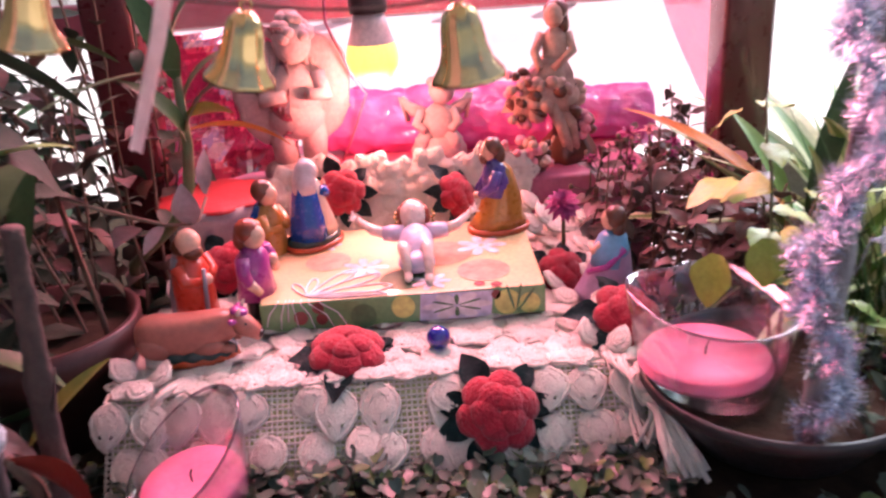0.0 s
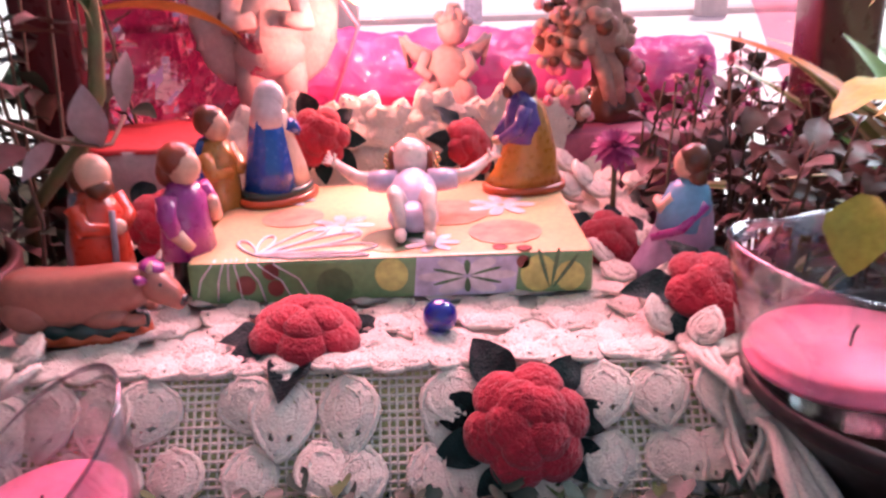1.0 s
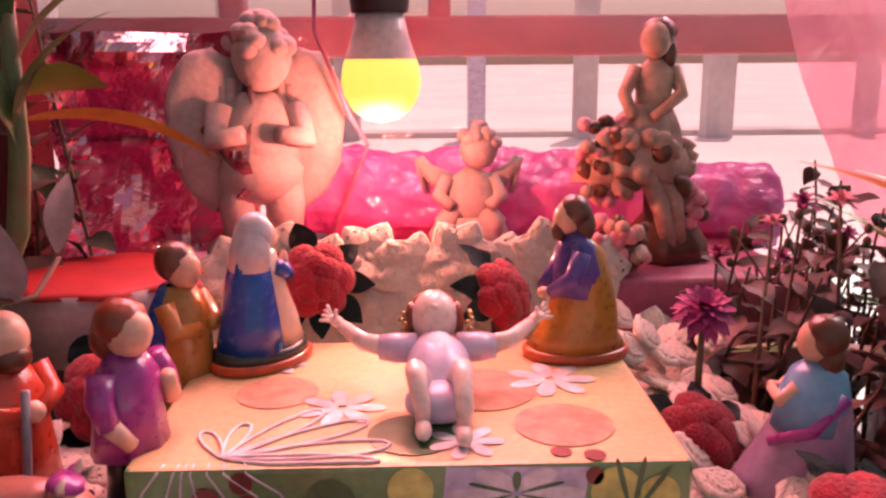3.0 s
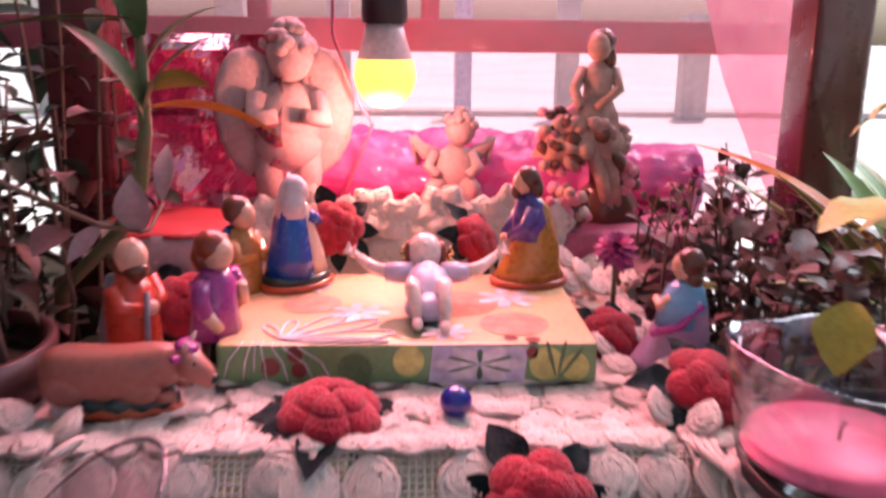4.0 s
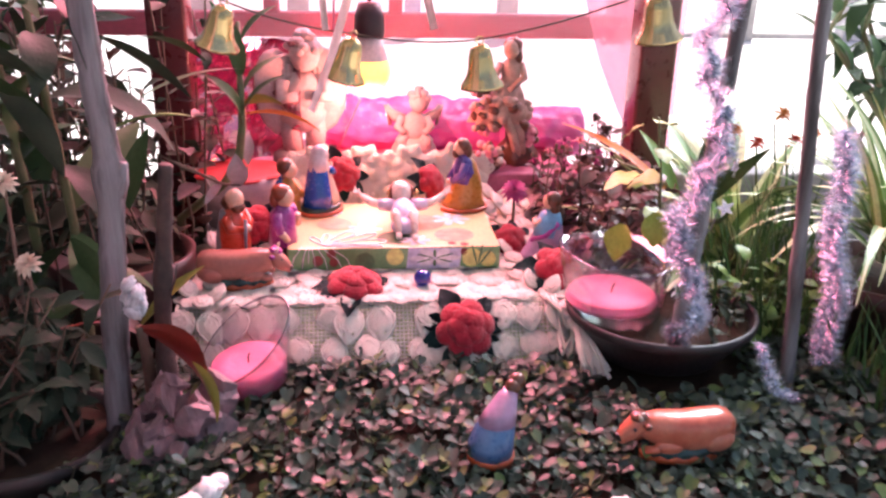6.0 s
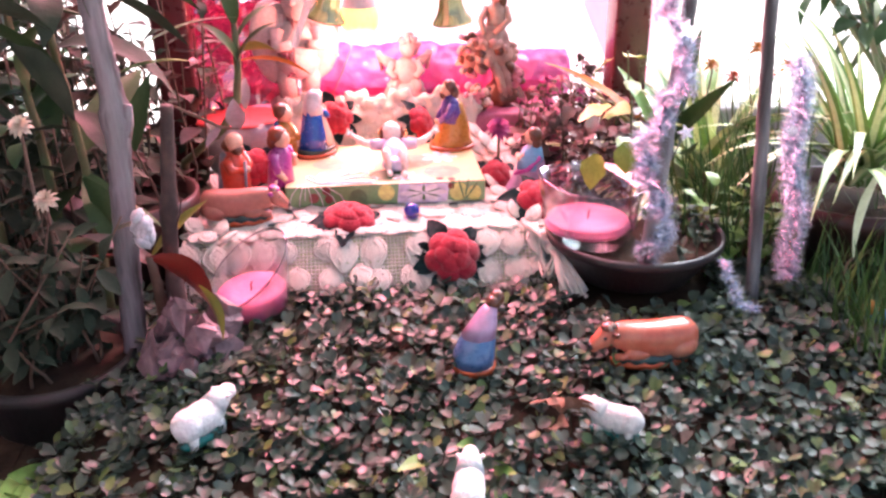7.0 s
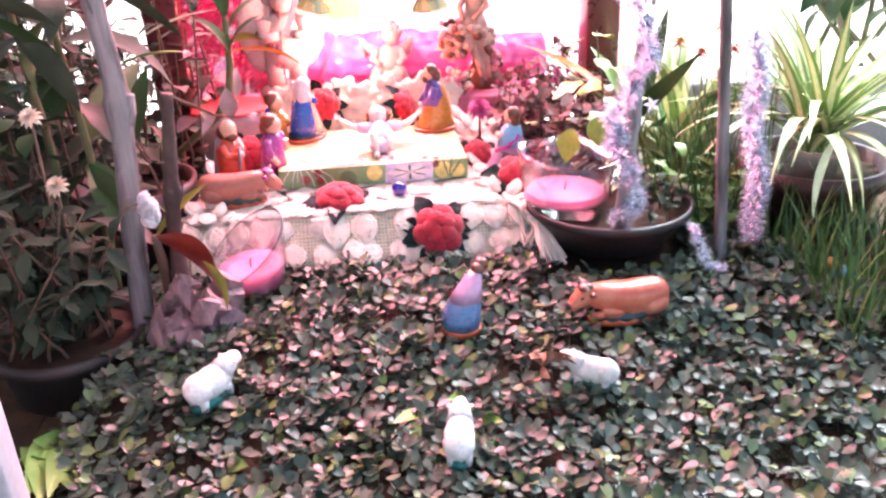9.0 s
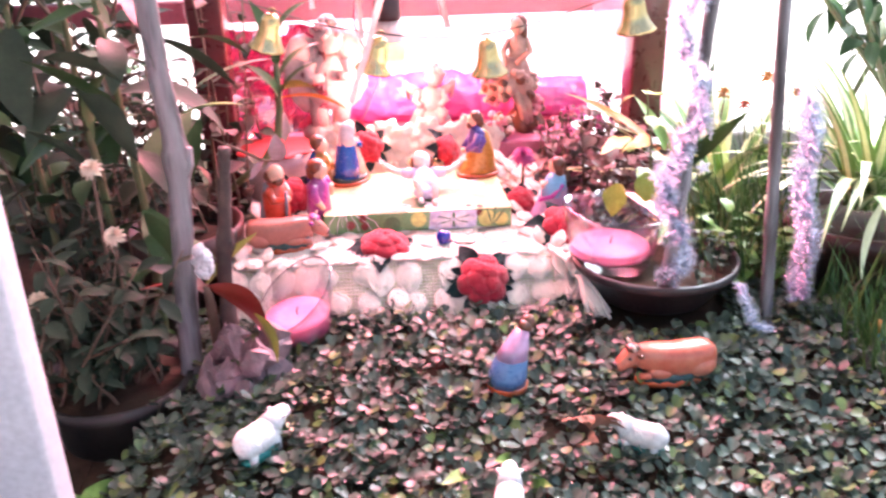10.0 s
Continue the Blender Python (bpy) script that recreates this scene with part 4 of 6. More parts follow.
def shepherd_brown(bm):
    loft(bm, [(0, 0, 0.0, 0.0140, 0.0125), (0, 0, 0.020, 0.0125, 0.0115), (0, 0, 0.042, 0.0110, 0.0110), (0.001, 0, 0.054, 0.0055, 0.0060)], 22, 0, 0.03, 8)
    loft(bm, [(-0.004, 0, 0.018, 0.0108, 0.0128), (-0.004, 0, 0.040, 0.0098, 0.0118), (-0.002, 0, 0.054, 0.0048, 0.0060)], 22, 3, 0.04, 6)
    for s in (-1, 1):
        tube(bm, [(0.001, s * 0.010, 0.048), (0.006, s * 0.012, 0.038), (0.012, s * 0.004, 0.038)], [0.0044, 0.0040, 0.0030], 10, 0)
    blob(bm, (0.003, 0, 0.0600), (0.0068, 0.0066, 0.0080), slot=1)
    blob(bm, (-0.0005, 0, 0.0630), (0.0082, 0.0080, 0.0080), slot=2, rough=0.12)
    blob(bm, (0.002, 0, 0.0022), (0.016, 0.0135, 0.0030), slot=4)


statue("figurine", shepherd_brown, (-0.1095, 0.502, 0.1010), -20, "painted figurine in an ochre robe with a brown headcloth", [M_OCHRE, M_SKIN, M_BROWN, M_BLUE, M_BLACK], 1.2)


def old_shepherd(bm):
    loft(bm, [(0, 0, 0.0, 0.0165, 0.0155), (0, 0, 0.020, 0.0145, 0.0140), (0, 0, 0.040, 0.0125, 0.0130), (0.001, 0, 0.052, 0.0060, 0.0070)], 24, 0, 0.03, 8)
    loft(bm, [(-0.006, 0.002, 0.002, 0.0120, 0.0165), (-0.006, 0.002, 0.025, 0.0105, 0.0150), (-0.004, 0.001, 0.050, 0.0070, 0.0100)], 22, 3, 0.04, 6)
    for s in (-1, 1):
        tube(bm, [(0.001, s * 0.012, 0.046), (0.007, s * 0.013, 0.036), (0.014, s * 0.003, 0.034)], [0.0050, 0.0046, 0.0034], 10, 0)
    blob(bm, (0.015, 0, 0.035), (0.004, 0.004, 0.004), slot=1, seg=10)
    tube(bm, [(0.016, -0.003, 0.044), (0.017, -0.006, 0.020), (0.018, -0.009, 0.001)], 0.0016, 8, 3)
    blob(bm, (0.003, 0, 0.0600), (0.0086, 0.0084, 0.0098), slot=1, seg=18)
    blob(bm, (0.006, 0, 0.0535), (0.0066, 0.0070, 0.0056), slot=2)
    blob(bm, (-0.002, 0, 0.0570), (0.0080, 0.0088, 0.0070), slot=2)


statue("figurine", old_shepherd, (-0.1560, 0.428, 0.1010), -30, "painted bald figurine in a red robe holding a grey staff", [M_REDROBE, M_SKIN, M_BROWN, M_GREY], 1.08)


def kneeling_girl(bm):
    loft(bm, [(-0.004, 0, 0.0, 0.0215, 0.0165), (-0.002, 0, 0.006, 0.0200, 0.0160), (0.001, 0, 0.020, 0.0155, 0.0138), (0.003, 0, 0.034, 0.0120, 0.0118), (0.003, 0, 0.044, 0.0100, 0.0100), (0.003, 0, 0.050, 0.0050, 0.0050)], 28, 1, 0.03, 8)
    loft(bm, [(0.001, -0.0015, 0.026, 0.0132, 0.0120), (0.002, -0.001, 0.038, 0.0125, 0.0118), (0.003, 0, 0.047, 0.0096, 0.0096), (0.003, 0, 0.051, 0.0045, 0.0045)], 24, 0, 0.02, 7)
    tube(bm, [(0.012, -0.006, 0.040), (0.002, -0.0130, 0.028), (-0.012, -0.012, 0.022)], [0.0030, 0.0026, 0.0020], 10, 4)
    for s in (-1, 1):
        tube(bm, [(-0.003, s * 0.007, 0.042), (-0.009, s * 0.0065, 0.036), (-0.0125, s * 0.001, 0.039)], [0.0034, 0.0028, 0.0018], 10, 2)
    blob(bm, (0.0015, 0, 0.0580), (0.0068, 0.0066, 0.0080), slot=2)
    blob(bm, (0.0045, 0, 0.0600), (0.0078, 0.0078, 0.0085), slot=3, rough=0.12)
    blob(bm, (0.0065, 0, 0.0520), (0.0050, 0.0068, 0.0075), slot=3, rough=0.12)


statue("figurine", kneeling_girl, (0.1515, 0.420, 0.1010), -24, "glazed kneeling figurine in a sky-blue shawl and lilac dress", [M_SKYBLUE, M_LILAC, M_SKIN, M_BROWN, M_PURPLE], 1.05)


# ---- animals ----
def hull(bm, rings, slot=0, seg=22, power=0.75):
    """Skin along x through rings (x, y, z, half width, half height) with full, slightly squared sections."""
    rows = []
    for x, y, z, w, h in rings:
        row = []
        for i in range(seg):
            a = 2 * math.pi * i / seg
            c, q = math.cos(a), math.sin(a)
            row.append(bm.verts.new((x, y + w * math.copysign(abs(c) ** power, c), z + h * math.copysign(abs(q) ** power, q))))
        rows.append(row)
    made = [bm.faces.new(rows[0][::-1]), bm.faces.new(rows[-1])]
    for a, b in zip(rows, rows[1:]):
        made += [bm.faces.new((a[i], a[(i + 1) % seg], b[(i + 1) % seg], b[i])) for i in range(seg)]
    for f in made:
        f.material_index = slot


def jagged(bm, rx, ry, z0, z1, tooth, slot, count=15, seg=60):
    """An oval band whose upper edge is painted in teeth."""
    low, top, lid = [], [], []
    for i in range(seg):
        a = 2 * math.pi * i / seg
        up = z1 + tooth * (2 * abs(((i * count / seg) % 1) - 0.5) - 0.5)
        low.append(bm.verts.new((rx * math.cos(a), ry * math.sin(a), z0)))
        top.append(bm.verts.new((rx * 0.985 * math.cos(a), ry * 0.985 * math.sin(a), up)))
        lid.append(bm.verts.new((rx * 0.80 * math.cos(a), ry * 0.70 * math.sin(a), up)))
    made = [bm.faces.new(low[::-1])]
    for i in range(seg):
        j = (i + 1) % seg
        made += [bm.faces.new((low[i], low[j], top[j], top[i])), bm.faces.new((top[i], top[j], lid[j], lid[i]))]
    for f in made:
        f.material_index = slot


def ox(bm):
    jagged(bm, 0.0345, 0.0158, 0.0, 0.0045, 0.0026, 2)
    jagged(bm, 0.0335, 0.0150, 0.0010, 0.0098, 0.0030, 1, 13)
    hull(bm, [(-0.0385, 0, 0.0195, 0.0030, 0.0050), (-0.0372, 0, 0.0200, 0.0080, 0.0105), (-0.0335, 0, 0.0205, 0.0118, 0.0138), (-0.0260, 0, 0.0205, 0.0142, 0.0155), (-0.0140, 0, 0.0200, 0.0146, 0.0155), (0.0, 0, 0.0200, 0.0142, 0.0150),
              (0.0120, 0, 0.0208, 0.0138, 0.0152), (0.0200, 0, 0.0222, 0.0124, 0.0146), (0.0270, 0, 0.0248, 0.0102, 0.0118), (0.0330, 0, 0.0262, 0.0088, 0.0098), (0.0360, 0, 0.0262, 0.0050, 0.0060)], 0)
    for s in (-1, 1):
        blob(bm, (-0.0230, s * 0.0105, 0.0150), (0.0130, 0.0058, 0.0090), (0, 14, 0), 0, 16)
        blob(bm, (0.0150, s * 0.0100, 0.0125), (0.0120, 0.0050, 0.0058), (0, -6, 0), 0, 14)
        tube(bm, [(0.021, s * 0.009, 0.0118), (0.028, s * 0.0105, 0.0110), (0.034, s * 0.009, 0.0108)], [0.0036, 0.0034, 0.0028], 10, 0)
    hull(bm, [(0.0330, -0.001, 0.0285, 0.0050, 0.0055), (0.0350, -0.001, 0.0282, 0.0086, 0.0090), (0.0400, -0.001, 0.0262, 0.0086, 0.0098), (0.0450, -0.001, 0.0228, 0.0072, 0.0085), (0.0495, -0.001, 0.0192, 0.0060, 0.0068), (0.0520, -0.001, 0.0178, 0.0040, 0.0045)], 0, 18, 0.85)
    blob(bm, (0.0515, -0.001, 0.0172), (0.0026, 0.0048, 0.0034), (0, 30, 0), 3, 12)
    blob(bm, (0.0380, 0, 0.0352), (0.0066, 0.0072, 0.0034), (0, 18, 0), 4, 12, 0.2)
    for s in (-1, 1):
        blob(bm, (0.0352, s * 0.0112, 0.0322), (0.0030, 0.0060, 0.0026), (s * 25, 0, 0), 4, 10)
        tube(bm, [(0.0385, s * 0.006, 0.0355), (0.0400, s * 0.0085, 0.0385), (0.0412, s * 0.0075, 0.0410)], [0.0018, 0.0014, 0.0006], 8, 5)
        blob(bm, (0.0430, s * 0.0072, 0.0278), (0.0016, 0.0012, 0.0016), slot=3, seg=8)


statue("ox_figurine", ox, (-0.1470, 0.372, 0.1010), 0, "tan painted clay ox lying on the crochet cloth", [M_COW, M_DARKGREEN, M_ORANGE_RIM, M_BLACK, M_PURPLE, M_CREAM], 0.94)
statue("ox_figurine", ox, (0.2020, 0.158, 0.0485), 183, "orange-brown glazed clay ox lying in the clover", [M_OX, M_DARKGREEN, M_ORANGE_RIM, M_BLACK, M_BROWN, M_CREAM], 0.98)


def sheep(bm):
    blob(bm, (0, 0, 0.0150), (0.0190, 0.0098, 0.0108), (0, 0, 0), 0, 22, 0.10)
    blob(bm, (-0.010, 0, 0.0155), (0.0110, 0.0100, 0.0105), (0, 0, 0), 0, 18, 0.10)
    tube(bm, [(0.010, 0, 0.018), (0.0165, 0, 0.0215), (0.0200, 0, 0.0232)], [0.0090, 0.0072, 0.0060], 14, 0)
    blob(bm, (0.0220, 0, 0.0226), (0.0072, 0.0052, 0.0054), (0, 24, 0), 0, 14)
    for s in (-1, 1):
        blob(bm, (0.0180, s * 0.0060, 0.0236), (0.0022, 0.0034, 0.0014), (s * 30, 0, 0), 0, 8)
        blob(bm, (0.0265, s * 0.0030, 0.0232), (0.0008, 0.0008, 0.0008), slot=2, seg=6)
        tube(bm, [(0.010, s * 0.005, 0.010), (0.011, s * 0.005, 0.001)], [0.0034, 0.0028], 8, 0)
        tube(bm, [(-0.011, s * 0.005, 0.010), (-0.012, s * 0.005, 0.001)], [0.0034, 0.0028], 8, 0)
    blob(bm, (0, 0, 0.0030), (0.0185, 0.0085, 0.0055), slot=1, seg=18, rough=0.1)


for at, turn, s, label in (((-0.1485, 0.104, 0.0400), 50, 1.15, "white painted clay sheep with a teal base among the clover"),
                           ((0.1490, 0.077, 0.0370), 150, 1.0, "small white painted clay sheep beside a dry brown leaf"),
                           ((0.0345, 0.0200, 0.0300), 80, 1.12, "white painted clay sheep with its back turned in the clover")):
    statue("sheep_figurine", sheep, at, turn, label, [M_SHEEP, M_TEAL, M_BLACK], s)


def kneeler(bm):
    loft(bm, [(0, 0, 0.0, 0.0165, 0.0160), (0, 0, 0.004, 0.0170, 0.0165), (0, 0, 0.005, 0.0160, 0.0155)], 24, 2)
    loft(bm, [(0, 0, 0.005, 0.0158, 0.0152), (0.0005, 0.001, 0.013, 0.0158, 0.0152), (0.003, 0.004, 0.022, 0.0140, 0.0132), (0.007, 0.009, 0.031, 0.0105, 0.0100), (0.011, 0.013, 0.038, 0.0060, 0.0065)], 26, 0, 0.02, 7)
    # pink light on the upper robe, put into the colour as lilac
    loft(bm, [(0.0045, 0.006, 0.0250, 0.0134, 0.0126), (0.0085, 0.010, 0.0330, 0.0104, 0.0102), (0.0130, 0.015, 0.0410, 0.0070, 0.0072), (0.0160, 0.018, 0.0450, 0.0040, 0.0045)], 22, 1, 0.02, 7)
    blob(bm, (0.0205, 0.0215, 0.0475), (0.0062, 0.0062, 0.0064), (0, 30, 0), 3, 14, 0.08)
    blob(bm, (0.0170, 0.0180, 0.0455), (0.0058, 0.0058, 0.0054), (0, 30, 0), 3, 14, 0.08)


statue("kneeling_figurine", kneeler, (0.0570, 0.160, 0.0500), 0, "glazed kneeling figurine in a blue robe with dark hair", [M_STEELBLUE, M_LILAC, M_ORANGE_RIM, M_BROWN], 1.05)


# ---- angels and ornament on the rear step ----
def big_angel(bm):
    loft(bm, [(0, 0, 0.0, 0.034, 0.024), (0, 0, 0.008, 0.034, 0.024), (0, 0, 0.014, 0.028, 0.02)], 24, 0, 0.05, 7)
    for s in (-1, 1):
        tube(bm, [(s * 0.013, 0, 0.010), (s * 0.014, -0.004, 0.034), (s * 0.010, 0, 0.058)], [0.0105, 0.0125, 0.0145], 14, 0)
    blob(bm, (0, 0, 0.075), (0.027, 0.020, 0.030), (0, 0, 0), 0, 22, 0.1)
    blob(bm, (0, -0.004, 0.055), (0.026, 0.020, 0.020), (0, 0, 0), 0, 20, 0.1)
    blob(bm, (0.004, -0.002, 0.124), (0.018, 0.018, 0.0205), (0, 0, 0), 0, 20, 0.05)
    for k in range(34):
        a, b = R.uniform(0, 6.28), R.uniform(0.0, 1.5)
        blob(bm, (0.004 + 0.0175 * math.cos(a) * math.cos(b), 0.000 + 0.0175 * math.sin(a) * math.cos(b), 0.128 + 0.019 * math.sin(b)), (0.0062, 0.0062, 0.0055), slot=0, seg=8)
    for s in (-1, 1):
        blob(bm, (s * 0.025, 0.006, 0.080), (0.029, 0.009, 0.050), (0, s * 6, s * -12), 0, 24, 0.08)
        for k in range(6):
            tube(bm, [(s * (0.014 + 0.0055 * k), 0.001, 0.112 - 0.005 * k), (s * (0.018 + 0.006 * k), 0.0005, 0.080 - 0.004 * k), (s * (0.016 + 0.0035 * k), 0.003, 0.050 + 0.002 * k)], [0.003, 0.004, 0.002], 8, 0)
        tube(bm, [(s * 0.022, -0.006, 0.094), (s * 0.026, -0.016, 0.076), (s * 0.010, -0.024, 0.080)], [0.0085, 0.0080, 0.0055], 12, 0)


statue("angel_statue", big_angel, (-0.1000, 0.668, 0.1390), 14, "large grey-pink plaster angel statue with rounded wings", [M_ANGEL], 1.05)


def small_angel(bm):
    loft(bm, [(0, 0, 0.0, 0.026, 0.016), (0, 0, 0.010, 0.025, 0.016), (0, 0, 0.022, 0.018, 0.013)], 22, 0, 0.08, 6)
    blob(bm, (0.002, 0, 0.034), (0.017, 0.012, 0.020), (0, 0, 0), 0, 18, 0.1)
    for s in (-1, 1):
        tube(bm, [(s * 0.014, -0.004, 0.004), (s * 0.016, -0.010, 0.020), (s * 0.008, 0, 0.026)], [0.006, 0.0075, 0.008], 12, 0)
        tube(bm, [(s * 0.014, 0, 0.046), (s * 0.020, -0.006, 0.036), (s * 0.012, -0.012, 0.030)], [0.0055, 0.005, 0.004], 12, 0)
        for k in range(5):
            tube(bm, [(s * 0.010, 0.006, 0.044), (s * (0.022 + 0.003 * k), 0.008, 0.050 + 0.003 * (k - 2)), (s * (0.032 - 0.001 * k), 0.009, 0.060 - 0.006 * k)], [0.004, 0.005, 0.0022], 8, 0)
    blob(bm, (0.006, -0.001, 0.0660), (0.0125, 0.0120, 0.0135), (0, 0, 0), 0, 18, 0.05)
    for k in range(22):
        a, b = R.uniform(0, 6.28), R.uniform(0.1, 1.5)
        blob(bm, (0.006 + 0.0115 * math.cos(a) * math.cos(b), 0.001 + 0.0115 * math.sin(a) * math.cos(b), 0.068 + 0.0125 * math.sin(b)), (0.0042, 0.0042, 0.004), slot=0, seg=8)


statue("angel_statue", small_angel, (0.0375, 0.690, 0.1390), 0, "small crouching plaster angel statue with spread wings", [M_ANGEL], 1.05)


def sitter(bm):
    loft(bm, [(0.012, 0, 0.0, 0.030, 0.022), (0.012, 0, 0.010, 0.027, 0.020), (0.014, 0, 0.030, 0.014, 0.012), (0.010, 0, 0.060, 0.012, 0.011), (0.006, 0, 0.075, 0.016, 0.014)], 22, 1, 0.12, 7)
    loft(bm, [(-0.012, -0.004, 0.052, 0.036, 0.018), (-0.010, -0.003, 0.066, 0.034, 0.018), (-0.004, 0, 0.086, 0.022, 0.015), (0.000, 0, 0.100, 0.012, 0.010)], 26, 0, 0.10, 9)
    loft(bm, [(0.000, 0, 0.088, 0.013, 0.010), (0.002, 0, 0.105, 0.0115, 0.0095), (0.002, 0, 0.120, 0.0125, 0.0095), (0.002, 0, 0.128, 0.0045, 0.0045)], 20, 0, 0.03, 6)
    for s in (-1, 1):
        tube(bm, [(s * 0.012 + 0.002, 0, 0.122), (s * 0.018, -0.006, 0.106), (-0.008 + s * 0.006, -0.014, 0.092)], [0.0050, 0.0044, 0.0034], 10, 0)
    tube(bm, [(-0.004, -0.012, 0.060), (0.006, -0.016, 0.036), (0.014, -0.014, 0.006)], [0.0075, 0.0062, 0.0048], 12, 0)
    tube(bm, [(0.004, -0.010, 0.060), (0.014, -0.014, 0.040), (0.020, -0.012, 0.010)], [0.0075, 0.0062, 0.0048], 12, 0)
    blob(bm, (0.001, -0.003, 0.1390), (0.0095, 0.0092, 0.0115), (0, 0, 0), 0, 18)
    blob(bm, (0.004, 0.002, 0.1420), (0.0115, 0.0110, 0.0115), slot=1, rough=0.15)
    blob(bm, (0.010, 0.003, 0.1300), (0.0065, 0.0080, 0.0120), slot=1, rough=0.15)
    for k in range(40):
        a = R.uniform(0, 6.28)
        blob(bm, (-0.030 + 0.018 * math.cos(a) * R.random(), -0.010 + R.uniform(-0.008, 0.008), 0.066 + 0.026 * R.uniform(-1, 1)), (0.0048, 0.0045, 0.0045), slot=R.choice((0, 1, 2)), seg=7)
    for k in range(46):
        a = R.uniform(0, 6.28)
        blob(bm, (-0.008 + 0.036 * math.cos(a) * R.uniform(0.5, 1), -0.006 + 0.014 * math.sin(a), 0.060 + R.uniform(-0.012, 0.020)), (R.uniform(.005, .009), 0.005, R.uniform(.004, .008)), (0, R.uniform(-50, 50), 0), R.choice((0, 0, 1)), 8, 0.3)
    for k in range(14):
        blob(bm, (0.020 + R.uniform(-0.006, 0.016), -0.008 + R.uniform(-0.006, 0.006), 0.036 + R.uniform(-0.012, 0.012)), (0.0052, 0.0045, 0.0050), slot=R.choice((1, 2)), seg=7)


statue("seated_figurine", sitter, (0.1500, 0.655, 0.1390), 0, "resin figurine of a seated figure with a basket of flowers", [M_GOLDCLAY, M_BROWN, M_PINKPETAL], 1.0)


def flower_ornament(bm):
    blob(bm, (0, 0, 0.012), (0.026, 0.014, 0.013), slot=1, rough=0.25, seg=18)
    for k in range(34):
        blob(bm, (R.uniform(-0.024, 0.024), R.uniform(-0.014, 0.004), R.uniform(0.008, 0.034)), (R.uniform(.0035, .006),) * 3, slot=R.choice((0, 0, 1, 2, 3)), seg=8, rough=0.2)


statue("flower_ornament", flower_ornament, (0.1150, 0.613, 0.1390), 0, "small clay ornament heaped with tiny painted flowers", [M_GOLDCLAY, M_BROWN, M_PINKPETAL, M_PALE], 1.0)

# magenta cellophane bundle
bm = bmesh.new()
rows = []
for i in range(91):
    u = i / 90
    x = -0.080 + 0.345 * u
    rr = 0.036 * (0.72 + 0.28 * math.sin(math.pi * (u * 0.9 + 0.08))) * (1 + 0.10 * math.sin(u * 21))
    row = []
    for j in range(36):
        a = 2 * math.pi * j / 36
        p = Vector((x * 26, math.cos(a) * 1.1, math.sin(a) * 3.4))
        k = 1 + 0.34 * abs(noise.noise(p)) + 0.16 * noise.noise(p * 2.7)
        row.append(bm.verts.new((x, 0.742 + 0.034 * k * math.cos(a), 0.172 + rr * k * math.sin(a) * 0.95 - 0.014 * u)))
    rows.append(row)
for a, b in zip(rows, rows[1:]):
    for j in range(36):
        bm.faces.new((a[j], a[(j + 1) % 36], b[(j + 1) % 36], b[j]))
bm.faces.new(rows[0][::-1]), bm.faces.new(rows[-1])
solid("cellophane_roll", bm, M_FILM_ROLL, "rolled bundle of shiny magenta cellophane behind the angels", "cellophane")

# white pot with a red satin top beside the figurines
pot = thing("covered_pot", "white glazed pot topped with red satin cloth", "pot")
bm = bmesh.new()
lathe(bm, [(0.0, 0.0), (0.038, 0.0), (0.046, 0.045), (0.047, 0.058), (0.0, 0.058)], 36, at=(-0.165, 0.560, 0.0985))
part("bowl", bm, M_WHITEPOT, pot)
bm = bmesh.new()
lathe(bm, [(0.0485, -0.0022), (0.048, 0.0000), (0.044, 0.0010), (0.025, 0.0024), (0.0, 0.0028)], 44, shape=lambda a: 1 + 0.05 * math.sin(9 * a), at=(-0.165, 0.560, 0.1570))
part("cover", bm, M_REDCLOTH, pot, "red satin cover with a wavy edge")

# ---- hanging bulb ----
bulb = thing("light_bulb", "lit lamp bulb hanging from a dark socket on its cord", "lamp")
bm = bmesh.new()
lathe(bm, [(0.0, -0.0235), (0.010, -0.0215), (0.0175, -0.0160), (0.0222, -0.0080), (0.0238, 0.0), (0.0228, 0.009), (0.0212, 0.0135)], 32, at=BULB)
part("dome", bm, M_DOME, bulb, "glowing warm yellow dome")
bm = bmesh.new()
lathe(bm, [(0.0214, 0.0137), (0.0190, 0.020), (0.0165, 0.028), (0.0140, 0.040), (0.0, 0.040)], 32, at=BULB)
part("body", bm, M_BULBBODY, bulb)
bm = bmesh.new()
lathe(bm, [(0.0165, 0.0402), (0.0175, 0.046), (0.0170, 0.062), (0.0120, 0.078), (0.0, 0.080)], 28, at=BULB)
part("socket", bm, M_SOCKET, bulb)
bm = bmesh.new()
tube(bm, [BULB + Vector(p) for p in ((0, 0, 0.078), (0.002, 0.0, 0.14), (0.0, 0.01, 0.30), (0, 0.02, 2.05))], 0.0030, 8)
part("cord", bm, M_SOCKET, bulb)
bm = bmesh.new()
tube(bm, [(-0.052, 0.655, 0.62), (-0.058, 0.655, 0.36), (-0.060, 0.655, 0.285), (-0.040, 0.660, 0.232), (-0.030, 0.672, 0.2135), (-0.05, 0.69, 0.165), (-0.062, 0.70, 0.141)], 0.0014, 8)
solid("cable", bm, M_PINKSATIN, "thin pink cable looping down behind the bulb", "cable")

# ---- marble, candles ----
bm = bmesh.new()
bmesh.ops.create_uvsphere(bm, u_segments=32, v_segments=20, radius=0.0082)
solid("marble", bm, M_MARBLE, "cobalt blue glass marble on the crochet cloth", "marble", at=(0.0225, 0.3615, 0.1080))


